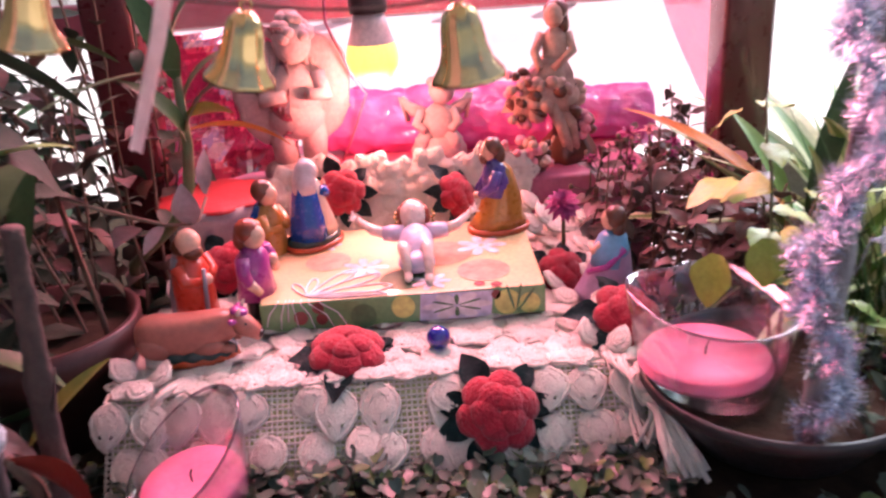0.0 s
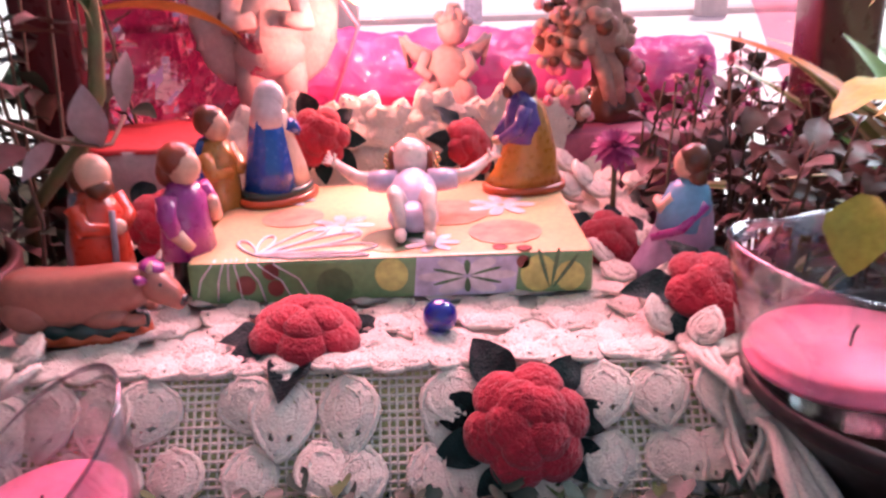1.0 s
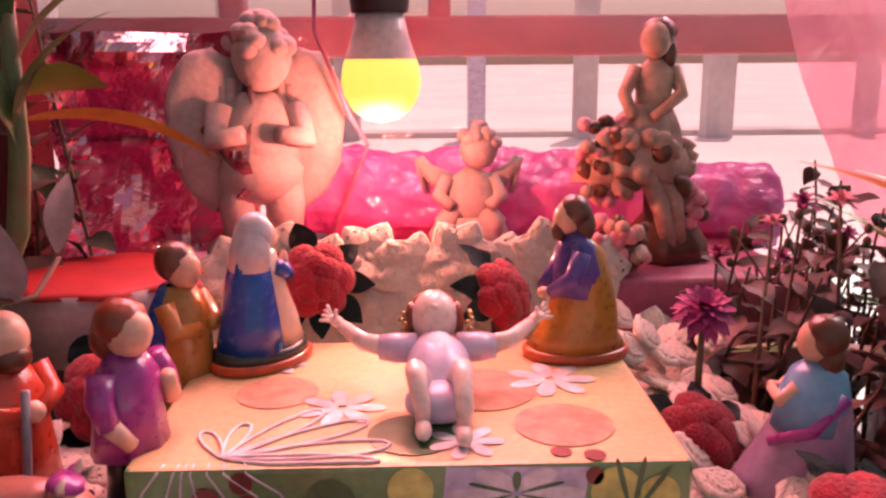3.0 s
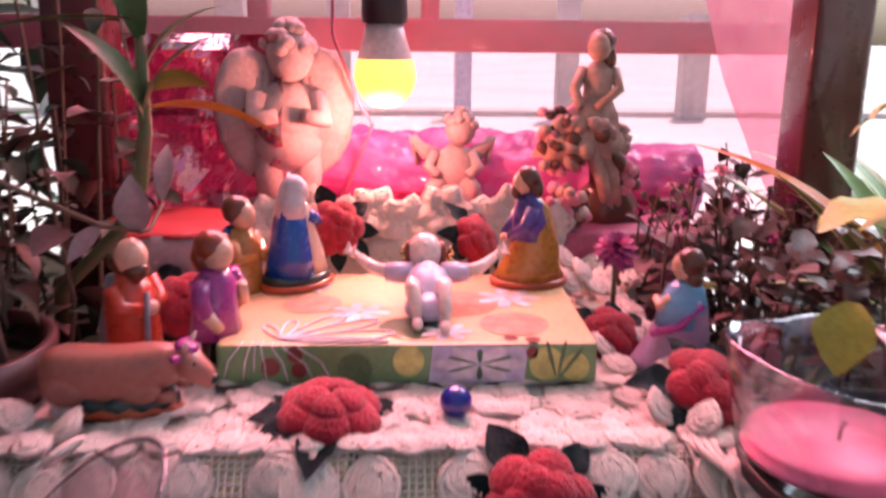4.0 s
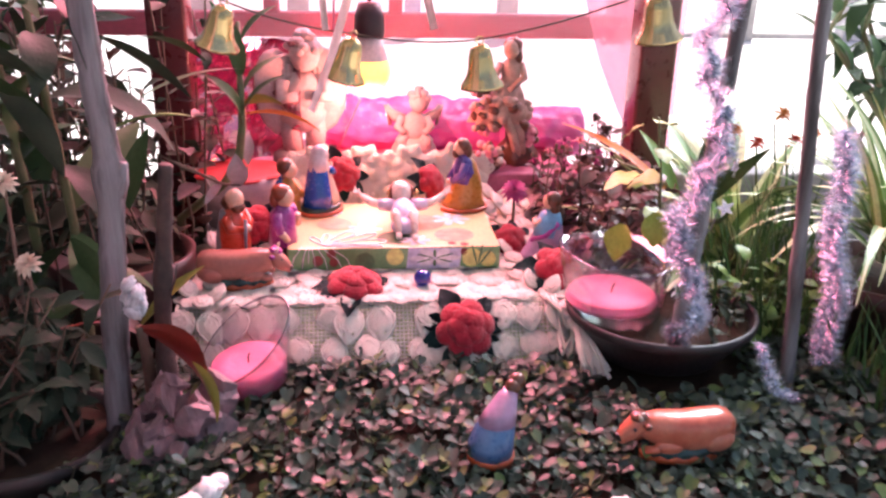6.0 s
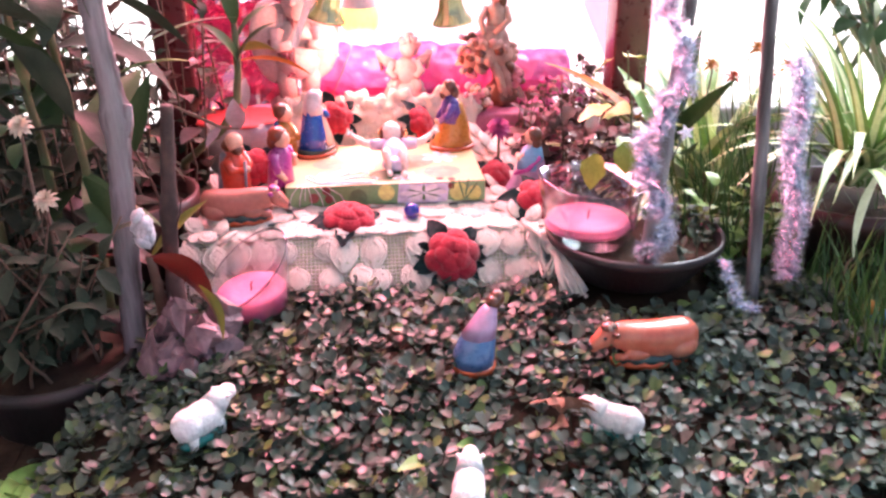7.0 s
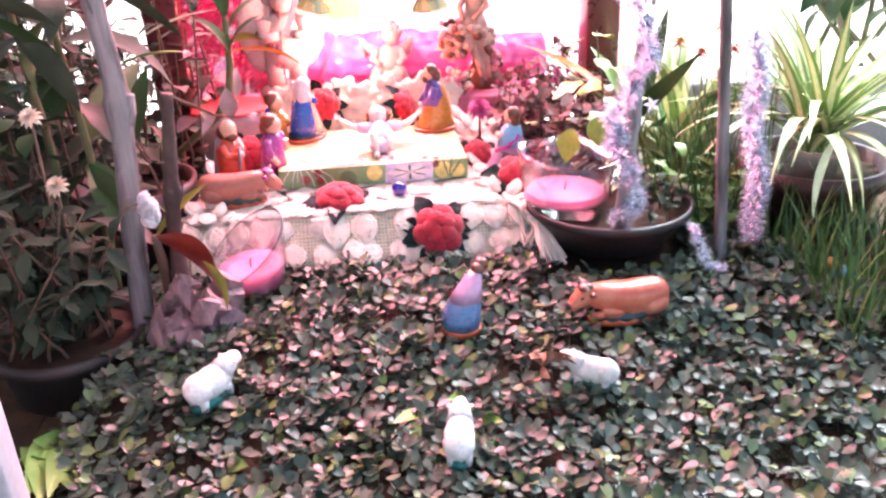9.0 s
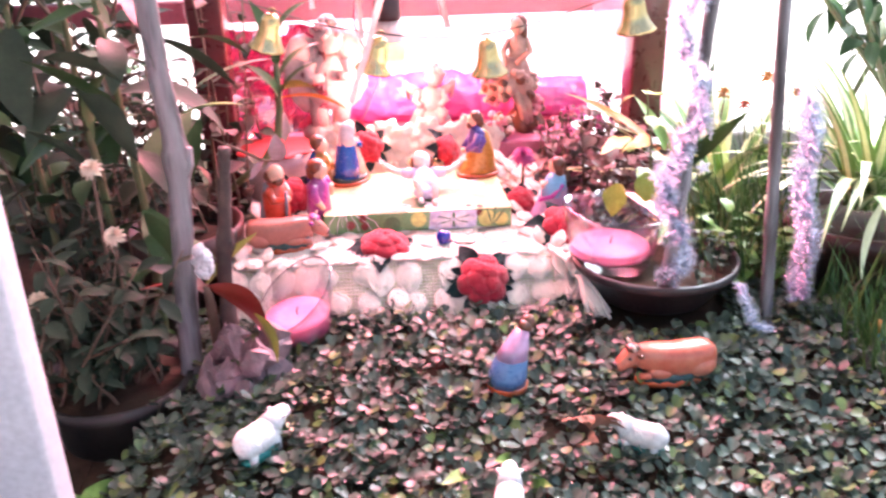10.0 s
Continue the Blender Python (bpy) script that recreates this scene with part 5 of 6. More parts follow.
def candle_glass(name, label, at, r, h, fill, shape=None, flare=1.12, wax=1.0, slant=(0, 0)):
    def lean(bm):
        for v in bm.verts:
            v.co.z *= 1 + max((slant[0] * v.co.x + slant[1] * v.co.y) / r, -0.62) * min(v.co.z / h, 1)
        return bm

    g = thing(name, label, "candle", at=at)
    t = 0.0016
    bm = bmesh.new()
    lathe(bm, [(0.0, 0.0), (r * 0.80, 0.0), (r * 0.92, h * 0.12), (r, h * 0.55), (r * flare, h), (r * flare - t, h + 0.0006), (r - t, h * 0.55), (r * 0.9 - t, h * 0.14), (0.0, 0.004)], 56, shape=shape)
    part("glass", lean(bm), M_GLASS, g, "clear glass cup")
    bm = bmesh.new()
    w = r * wax
    lathe(bm, [(0.0, 0.0046), (r * 0.86 - t, h * 0.16), (r * 0.90 - t, h * 0.22), (w * 0.955 - t, fill * 0.72), (w * 0.965 - t, fill * 0.9), (w * 0.93 - t, fill), (w * 0.5, fill - 0.0012), (0.0, fill - 0.0015)], 48, shape=shape if wax == 1 else None)
    part("wax", bm, M_WAX, g, "pink wax")
    bm = bmesh.new()
    ring = [Vector((r * (flare - 0.02) * (shape(a) if shape else 1) * math.cos(a), r * (flare - 0.02) * (shape(a) if shape else 1) * math.sin(a), h)) for a in [2 * math.pi * i / 56 for i in range(57)]]
    tube(bm, ring, 0.0008, 8)
    part("rim", lean(bm), M_RIMGLASS, g, "rounded glass rim")
    bm = bmesh.new()
    tube(bm, [(0, 0, fill - 0.003), (0.0006, 0, fill + 0.004), (0.0022, 0, fill + 0.0075)], 0.0006, 6)
    part("wick", bm, M_WICK, g, "burnt black wick")
    return g


cup = candle_glass("glass_candle", "pink candle in a tilted clear glass cup in the clover", (-0.1234, 0.2695, 0.0612), 0.035, 0.046, 0.026, None, 1.12, 0.96, (0.40, 0.22))
cup.matrix_basis = pose(-0.1255, 0.2680, 0.0530, 5, -5, 0)


def heart(a):
    return 1.0 + 0.16 * math.cos(2 * (a - radians(105))) - 0.30 * math.exp(-((((a - radians(105) + math.pi) % (2 * math.pi)) - math.pi) / 0.38) ** 2)


candle_glass("glass_bowl_candle", "pink candle in a wide clear heart-shaped glass bowl", (0.1825, 0.2960, 0.1020), 0.046, 0.056, 0.018, heart, 1.10, 0.90)

# ---- dark pan with soil ----
pan = thing("plant_pan", "wide shallow dark plastic plant pan with soil", "pan", at=(0.2290, 0.298, 0.0600))
bm = bmesh.new()
lathe(bm, [(0.0, 0.0), (0.048, 0.0), (0.056, 0.004), (0.079, 0.036), (0.0825, 0.0375), (0.0835, 0.044), (0.081, 0.046), (0.0785, 0.043), (0.075, 0.034), (0.070, 0.032)], 64)
part("pan", bm, M_PAN, pan)
bm = bmesh.new()
lathe(bm, [(0.0775, 0.036), (0.05, 0.0390), (0.02, 0.040), (0.0, 0.0405)], 40, shape=lambda a: 1 + 0.004 * math.sin(7 * a))
for v in bm.verts:
    v.co.z += 0.002 * noise.noise(v.co * 90)
part("soil", bm, M_SOIL, pan, "dark crumbly soil")


# ---- plants ----
def leaf_mesh(material, *args, **kw):
    mats = material if isinstance(material, list) else [material]
    return finish("leaf", leaf_bm(*args, **kw), mats)


OVAL = [leaf_mesh(M_LEAF, 0.060, 0.020, d, 0.22, wave=0.06) for d in (0.2, 0.6, 1.0)]
OVAL_DARK = [leaf_mesh(M_LEAF2, 0.060, 0.024, d, 0.25, wave=0.1) for d in (0.3, 0.7, 1.1)]
SMALL = [leaf_mesh(M_LEAF2, 0.022, 0.011, d, 0.25, 5, wave=0.12) for d in (0.2, 0.7)]
SMALLP = [leaf_mesh(M_PURPLELEAF, 0.026, 0.015, d, 0.2, 5, wave=0.15) for d in (0.2, 0.8)]
LIME = [leaf_mesh(M_LIME, 0.034, 0.028, d, 0.12, 6, tip=0.85, wave=0.15) for d in (0.3, 0.8)]
STRAP = [leaf_mesh(M_LEAF, 0.12, 0.012, d, 0.35, 9, tip=0.6) for d in (0.3, 0.8, 1.3)]
STRIPED = [leaf_mesh([M_STRIPE_G, M_STRIPE_C], 0.17, 0.0115, d, 0.35, 11, (-1, -0.45, 0, 0.45, 1), (0, 1, 1, 0), tip=0.6) for d in (0.4, 0.7, 1.0, 1.25)]
STRIPED_WIDE = [leaf_mesh([M_STRIPE_G, M_STRIPE_C], 0.20, 0.024, d, 0.3, 11, (-1, -0.45, 0, 0.45, 1), (1, 0, 0, 1), tip=0.65) for d in (0.35, 0.7, 1.0)]


def flower_head(name, parent, at, r, material, n, spread, tilt=(0, 0, 0), label=""):
    """A many-petalled flower head as one part."""
    bm = bmesh.new()
    for k in range(n):
        q = (k + 0.5) / n
        t = leaf_bm(r * (1.0 - 0.35 * (1 - q)), r * 0.34, 0.5, 0.3, 4)
        merge(bm, t, pose(0, 0, 0, 0, 0, k * 137.5) @ pose(0, 0, 0, 85 - spread * q, 0, 0))
    blob(bm, (0, 0, 0), (r * 0.25,) * 3, seg=8)
    bm.transform(pose(*at, *tilt))
    return part(name, bm, material, parent, label)


def leafy(name, label, stems, leaves, per, size, material, r=0.0028, category="plant", lift=(5, 60), spread=1.0, start=0.25, leafname="leaf"):
    """A plant of stems (lists of points) with leaves set along them."""
    p = thing(name, label, category)
    for pts in stems:
        pts = [Vector(q) for q in pts]
        bm = bmesh.new()
        fine = []
        for a, b in zip(pts, pts[1:]):
            fine += [a.lerp(b, k / 4) + Vector((R.uniform(-.0015, .0015), R.uniform(-.0015, .0015), 0)) for k in range(4)]
        fine.append(pts[-1])
        tube(bm, fine, [r * (1 - 0.6 * i / len(fine)) for i in range(len(fine))], 7, wobble=0.2)
        part("stem", bm, material, p)
        for k in range(per):
            u = start + (1 - start) * (k + R.random() * 0.8) / per
            i = min(int(u * (len(fine) - 1)), len(fine) - 2)
            at = fine[i].lerp(fine[i + 1], u * (len(fine) - 1) - i)
            piece(leafname, R.choice(leaves), p, aim(at, k * 137.5 + R.uniform(-30, 30), R.uniform(*lift), R.uniform(-25, 25), size * R.uniform(0.7, 1.25)))
    return p


def one_leaf(parent, name, base, tip, width, material, droop=0.5, cup=0.25, roll=0, label="", **kw):
    """A single leaf that runs from base to tip."""
    base, tip = Vector(base), Vector(tip)
    d = tip - base
    bm = leaf_bm(1.0, width / d.length, droop, cup, 10, **kw)
    end = max((v.co for v in bm.verts), key=lambda c: c.y)
    fit = Vector((0, end.y, min(v.co.z for v in bm.verts)))
    turn = fit.rotation_difference(d)
    m = Matrix.Translation(base) @ turn.to_matrix().to_4x4() @ pose(0, 0, 0, 0, roll, 0) @ Matrix.Scale(d.length / fit.length, 4)
    bm.transform(m)
    return part(name, bm, material, parent, label)


# poles
def pole(label, pts, r0, r1, material, knots=()):
    bm = bmesh.new()
    pts = [Vector(p) for p in pts]
    fine = []
    for a, b in zip(pts, pts[1:]):
        fine += [a.lerp(b, k / 24) for k in range(24)]
    fine.append(pts[-1])
    radii = []
    for i, p in enumerate(fine):
        r = r0 + (r1 - r0) * i / len(fine)
        for z, h in knots:
            r += h * math.exp(-((p.z - z) / 0.012) ** 2)
        radii.append(r)
    tube(bm, fine, radii, 16, wobble=0.16)
    for z, h in knots[:1]:
        at = min(fine, key=lambda p: abs(p.z - z))
        tube(bm, [at + Vector((0.002, -0.002, -0.016)), at + Vector((0.0085, -0.004, -0.002)), at + Vector((0.0120, -0.005, 0.012))], [r0 * 0.55, r0 * 0.45, r0 * 0.32] if h > 0.002 else [r0 * 0.1] * 3, 9, wobble=0.3)
    return solid("garden_stake", bm, material, label, "stake")


pole("weathered grey stripped branch standing in the earth", [(-0.224, 0.220, 0.0), (-0.2185, 0.225, 0.105), (-0.2085, 0.235, 0.25), (-0.2150, 0.240, 0.33), (-0.235, 0.250, 0.9)], 0.0100, 0.0080, M_BARK, ((0.245, 0.0035), (0.14, 0.001)))
pole("short dark rough-barked stick", [(-0.190, 0.245, 0.0), (-0.183, 0.233, 0.14), (-0.168, 0.224, 0.256)], 0.0078, 0.0048, M_DARKBARK, ((0.17, 0.0015), (0.09, 0.0015)))
pole("thin grey-brown wooden stake wound with silver tinsel", [(0.2200, 0.2350, 0.0945), (0.2280, 0.240, 0.2056), (0.2400, 0.250, 0.310), (0.268, 0.262, 0.8)], 0.0066, 0.0055, M_BARK, ((0.2, 0.001),))
pole("thin grey-brown wooden stake beside the tinsel", [(0.3285, 0.238, 0.0), (0.3243, 0.240, 0.0713), (0.3170, 0.245, 0.183), (0.3085, 0.250, 0.307), (0.285, 0.262, 0.8)], 0.0060, 0.0050, M_BARK, ((0.16, 0.001),))


# tinsel
def tinsel(label, pts, r, count):
    g = thing("tinsel_garland", label, "tinsel", "tinsel on the stakes")
    pts = [Vector(p) for p in pts]
    bm = bmesh.new()
    tube(bm, pts, 0.0008, 5)
    part("core", bm, M_TINSEL, g)
    verts, faces = [], []
    for k in range(count):
        u = R.random() * (len(pts) - 1)
        i = min(int(u), len(pts) - 2)
        p = pts[i].lerp(pts[i + 1], u - i)
        d = Vector((R.gauss(0, 1), R.gauss(0, 1), R.gauss(0, 0.7))).normalized()
        s = d.orthogonal().normalized() * 0.00021
        q = p + d * r * R.uniform(0.65, 1.1)
        m = p.lerp(q, 0.55) + Vector((0, 0, -0.0010))
        b = len(verts)
        verts += [p - s, p + s, m + s, m - s, q]
        faces += [(b, b + 1, b + 2, b + 3), (b + 3, b + 2, b + 4)]
    me = bpy.data.meshes.new("fringe")
    me.from_pydata(verts, [], faces)
    me.materials.append(M_TINSEL)
    f = new("fringe", me)
    f.parent = g
    tagged(f, "fine silver foil fringe", kind="stuff")
    return g


t1 = tinsel("silver tinsel garland wound round a stake", [Vector((0.2165 + 0.03 * (z - 0.1) + 0.012 * math.sin((z - 0.10) * 46) + 0.004 * math.cos(z * 190), 0.231 + 0.006 * math.sin(z * 190), z)) for z in [0.100 + 0.42 * i / 170 for i in range(171)]], 0.0150, 12500)
t2 = tinsel("silver tinsel garland hanging beside a stake", [Vector((0.3615 - 0.122 * (z - 0.075) + 0.003 * math.sin(z * 60), 0.245 + 0.003 * math.cos(z * 60), z)) for z in [0.075 + 0.20 * i / 60 for i in range(61)]], 0.0160, 5600)
t3 = tinsel("loose end of silver tinsel trailing on the clover", [(0.285, 0.222, 0.105), (0.292, 0.214, 0.085), (0.298, 0.206, 0.068), (0.310, 0.20, 0.066)], 0.009, 700)


def star(parent, at, r, turn):
    bm = bmesh.new()
    for z in (-0.0006, 0.0006):
        ring = [bm.verts.new((r * (1 if k % 2 == 0 else 0.42) * math.sin(math.pi * k / 5), z, r * (1 if k % 2 == 0 else 0.42) * math.cos(math.pi * k / 5))) for k in range(10)]
        bm.faces.new(ring if z > 0 else ring[::-1])
        if z < 0:
            low = ring
    for k in range(10):
        bm.faces.new((low[k], low[(k + 1) % 10], ring[(k + 1) % 10], ring[k]))
    bm.transform(pose(*at, 0, turn, turn))
    part("star", bm, M_TINSEL, parent, "small silver foil star", False)


for at, turn in (((0.222, 0.205, 0.305), 10), ((0.231, 0.206, 0.225), -20), ((0.203, 0.205, 0.16), 30), ((0.236, 0.210, 0.255), 45)):
    star(t1, at, 0.0075, turn)
for at, turn in (((0.368, 0.234, 0.150), 12), ((0.335, 0.234, 0.215), -20), ((0.352, 0.232, 0.12), 40)):
    star(t2, at, 0.0075, turn)

# string with bells and ribbon ends
STRING = [(-0.218, 0.232, 0.405), (-0.115, 0.181, 0.369), (-0.038, 0.176, 0.351), (0.038, 0.160, 0.350), (0.132, 0.124, 0.383), (0.246, 0.254, 0.42)]
bm = bmesh.new()
for a, b in zip(STRING, STRING[1:]):
    tube(bm, arc(a, b, 0.003, 6), 0.0006, 5)
solid("bell_string", bm, M_STRING, "thin dark string tied between the stakes", "string")


def bell(at, tilt, label):
    b = thing("gold_bell", label, "bell", "bells on the string")
    bm = bmesh.new()
    lathe(bm, [(0.0, 0.0), (0.0035, -0.0004), (0.0062, -0.003), (0.0074, -0.008), (0.0082, -0.015), (0.0100, -0.0205), (0.0130, -0.0245), (0.0136, -0.0262), (0.0126, -0.0262), (0.0092, -0.0205), (0.0072, -0.012), (0.004, -0.004), (0.0, -0.003)], 32,
          shape=lambda a: 1 + 0.035 * math.sin(10 * a))
    part("cup", bm, M_GOLD, b)
    bm = bmesh.new()
    tube(bm, [(0.0022 * math.cos(a), 0, 0.0022 + 0.0022 * math.sin(a)) for a in [2 * math.pi * i / 12 for i in range(13)]], 0.0006, 6)
    part("ring", bm, M_GOLD, b)
    bm = bmesh.new()
    tube(bm, [(0, 0, -0.004), (0.0005, 0, -0.022)], 0.0005, 5)
    blob(bm, (0.0005, 0, -0.0245), (0.0024, 0.0024, 0.0026), seg=10)
    part("clapper", bm, M_GOLD, b)
    b.matrix_basis = pose(*at, *tilt)
    return b


B = bell((-0.115, 0.180, 0.3665), (8, 14, 0), "shiny gold plastic bell hanging tilted on the string")
for at, tilt in (((-0.038, 0.175, 0.3485), (10, 12, 20)), ((0.038, 0.159, 0.3475), (4, -6, 0)), ((0.132, 0.122, 0.3805), (6, -10, 0))):
    copy_thing(B, pose(*at, *tilt))


def ribbon(pts, w):
    bm = bmesh.new()
    pts = [Vector(p) for p in pts]
    rows = []
    for i, p in enumerate(pts):
        d = (pts[min(i + 1, len(pts) - 1)] - pts[max(i - 1, 0)]).normalized()
        s = d.cross(Vector((0.25 * math.sin(i * 1.3), 1, 0))).normalized() * w * (1 - 0.5 * i / len(pts)) / 2
        rows.append((bm.verts.new(p - s), bm.verts.new(p + Vector((0, 0.0012, 0))), bm.verts.new(p + s)))
    for a, b in zip(rows, rows[1:]):
        bm.faces.new((a[0], a[1], b[1], b[0])), bm.faces.new((a[1], a[2], b[2], b[1]))
    bmesh.ops.solidify(bm, geom=bm.faces[:], thickness=0.0004)
    solid("ribbon_strip", bm, M_RIBBON, "narrow pale dry strip hanging from above", "ribbon", "hanging strips")


ribbon([(-0.040, 0.140, 0.545), (-0.044, 0.125, 0.480), (-0.036, 0.115, 0.430), (-0.038, 0.106, 0.385), (-0.049, 0.101, 0.350), (-0.061, 0.099, 0.319)], 0.0065)
ribbon([(-0.090, 0.138, 0.545), (-0.066, 0.09, 0.46), (-0.0545, 0.062, 0.41), (-0.051, 0.060, 0.366)], 0.005)
ribbon([(-0.016, 0.148, 0.545), (-0.012, 0.160, 0.470), (-0.004, 0.162, 0.420), (0.003, 0.158, 0.385), (0.010, 0.156, 0.356)], 0.0075)
ribbon([(-0.095, 0.160, 0.545), (-0.092, 0.158, 0.46), (-0.088, 0.158, 0.420), (-0.084, 0.156, 0.372)], 0.005)
bm = bmesh.new()
tube(bm, [(-0.224, 0.236, 0.565), (-0.15, 0.17, 0.552), (-0.08, 0.135, 0.545), (0.0, 0.150, 0.545), (0.08, 0.19, 0.555), (0.254, 0.248, 0.575)], [0.004, 0.0038, 0.0035, 0.0032, 0.003, 0.0026], 8, wobble=0.25)
solid("cross_branch", bm, M_BARK, "thin bare branch tied across between the stakes", "branch")

# pan plant: lime-leaved stem
p = leafy("lime_leaved_plant", "young plant with lime-green rounded leaves growing in the pan", [
    [(0.232, 0.318, 0.098), (0.228, 0.316, 0.16), (0.222, 0.312, 0.215), (0.212, 0.308, 0.270)],
    [(0.236, 0.318, 0.098), (0.245, 0.33, 0.15), (0.262, 0.335, 0.205)]], LIME, 6, 0.85, M_STEMG, 0.0016, lift=(-20, 25), start=0.3)
for at, yaw, lift, s in (((0.196, 0.322, 0.172), 130, -60, 1.0), ((0.205, 0.325, 0.218), 100, -10, 1.0), ((0.222, 0.326, 0.236), -100, -20, 0.9), ((0.203, 0.318, 0.262), 60, -30, 0.75), ((0.216, 0.300, 0.190), 170, -70, 0.9)):
    piece("leaf", LIME[0], p, aim(at, yaw, lift, 0, s))
leafy("pan_weed", "thin weedy stems with tiny green leaves in the pan", [[(0.265 + 0.01 * k, 0.31 - 0.008 * k, 0.097), (0.268 + 0.012 * k, 0.30 - 0.006 * k, 0.125)] for k in range(4)] + [[(0.229 + 0.066 * math.cos(a), 0.298 + 0.066 * math.sin(a), 0.096), (0.229 + 0.062 * math.cos(a + 0.1), 0.298 + 0.062 * math.sin(a), 0.112 + 0.008 * math.sin(5 * a))] for a in (-1.25, -0.9, -0.55, -0.2, 0.2, 0.7)], SMALL, 6, 0.6, M_STEMG, 0.0009)

# dark purple foliage and flowers behind the kneeling figure
stems = []
for k in range(26):
    y = R.uniform(0.42, 0.59)
    x = R.uniform(0.195 if y < 0.48 else 0.165, 0.300)
    stems.append([(x, y, 0.0), (x + R.uniform(-.015, .01), y - 0.01, 0.09), (x + R.uniform(-.03, .015), y - 0.02, R.uniform(0.14, 0.195))])
for k in range(10):
    x, y = R.uniform(0.242, 0.300), R.uniform(0.615, 0.70)
    stems.append([(x, y, 0.0), (x + R.uniform(-.01, .01), y, 0.09), (x + R.uniform(-.02, .02), y, R.uniform(0.15, 0.20))])
leafy("dark_leaved_plant", "bushy plant with dark purple-green leaves beside the platform", stems, SMALLP, 19, 0.85, M_STEMB, 0.0016, lift=(-15, 45), start=0.3)
p = thing("flowering_stems", "thin brown stems with small pink blossoms and buds", "flowers")
for k in range(14):
    x, y = R.uniform(0.160, 0.275), R.uniform(0.50, 0.59)
    top = Vector((x + R.uniform(-.012, .012), y, R.uniform(0.150, 0.205)))
    bm = bmesh.new()
    tube(bm, [(x, y, 0.0), (x + R.uniform(-.006, .006), y, 0.11), top], [0.0016, 0.0012, 0.0007], 6)
    part("stem", bm, M_STEMB, p)
    flower_head("blossom", p, top, R.uniform(0.007, 0.012), R.choice((M_PINKPETAL, M_MAGENTA)), 14, 75, (R.uniform(-20, 30), 0, 0))
    for j in range(3):
        bm = bmesh.new()
        q = top + Vector((R.uniform(-.018, .018), R.uniform(-.006, .006), R.uniform(-.03, .006)))
        tube(bm, [top + Vector((0, 0, -0.03)), q], 0.0005, 5)
        blob(bm, q, (0.0022, 0.0022, 0.0028), seg=8)
        part("bud", bm, M_STEMB, p)
p = thing("magenta_flower", "magenta shaggy carnation-like flower on a short stem", "flower")
flower_head("head", p, (0.126, 0.466, 0.160), 0.0165, M_MAGENTA, 60, 95, (25, 0, 0))
bm = bmesh.new()
tube(bm, [(0.128, 0.475, 0.098), (0.127, 0.470, 0.160)], [0.0018, 0.0014], 6)
part("stem", bm, M_STEMG, p)
# long green and orange leaves by the right post
p = thing("bromeliad", "bromeliad with long green and orange leaves near the post", "plant")
for base, tip, w, m in (((0.300, 0.44, 0.14), (0.185, 0.52, 0.218), 0.018, M_ORANGELEAF),
                        ((0.300, 0.44, 0.14), (0.330, 0.34, 0.235), 0.018, M_LEAF), ((0.300, 0.45, 0.14), (0.265, 0.50, 0.215), 0.016, M_STRIPE_G),
                        ((0.305, 0.44, 0.14), (0.345, 0.47, 0.260), 0.018, M_LEAF), ((0.300, 0.43, 0.14), (0.268, 0.37, 0.222), 0.015, M_YELLEAF), ((0.30, 0.44, 0.14), (0.30, 0.34, 0.175), 0.016, M_LEAF)):
    one_leaf(p, "leaf", base, tip, w, m, 0.5)
bm = bmesh.new()
tube(bm, [(0.300, 0.445, 0.0), (0.300, 0.44, 0.145)], [0.012, 0.009], 10)
part("stem", bm, M_STEMG, p)


# spider plant in a dark pot
def flower_pot(name, label, at, r, h, material, taper=0.8):
    pot = thing(name, label, "pot", at=at)
    bm = bmesh.new()
    lathe(bm, [(0.0, 0.0), (r * taper, 0.0), (r * 0.96, h * 0.80), (r * 1.06, h * 0.81), (r * 1.08, h), (r * 1.0, h), (r * 0.95, h * 0.86), (r * 0.9, h * 0.85)], 48)
    part("pot", bm, material, pot)
    bm = bmesh.new()
    lathe(bm, [(r * 0.97, h * 0.87), (r * 0.5, h * 0.9), (0.0, h * 0.91)], 32)
    for v in bm.verts:
        v.co.z += 0.003 * noise.noise(v.co * 60)
    part("soil", bm, M_SOIL, pot, "dark crumbly soil")
    return pot


flower_pot("flower_pot", "dark brown plastic pot holding a spider plant", (0.470, 0.345, 0.0), 0.074, 0.115, M_BROWNPOT)
p = thing("spider_plant", "spider plant with arching green and cream striped leaves", "plant")
for k in range(62):
    piece("leaf", R.choice(STRIPED), p, aim((0.470 + R.uniform(-.012, .012), 0.345 + R.uniform(-.012, .012), 0.122), k * 137.5, R.uniform(48, 84), R.uniform(-10, 10), R.uniform(0.9, 1.35)))
one_leaf(p, "leaf", (0.452, 0.275, 0.165), (0.412, 0.232, 0.093), 0.016, [M_STRIPE_C, M_STRIPE_C], 0.3, 0.3, label="bent pale leaf with a brown tip")
one_leaf(p, "leaf", (0.413, 0.2325, 0.0945), (0.402, 0.226, 0.080), 0.008, M_STRAW, 0.3, 0.3, label="withered brown leaf tip")
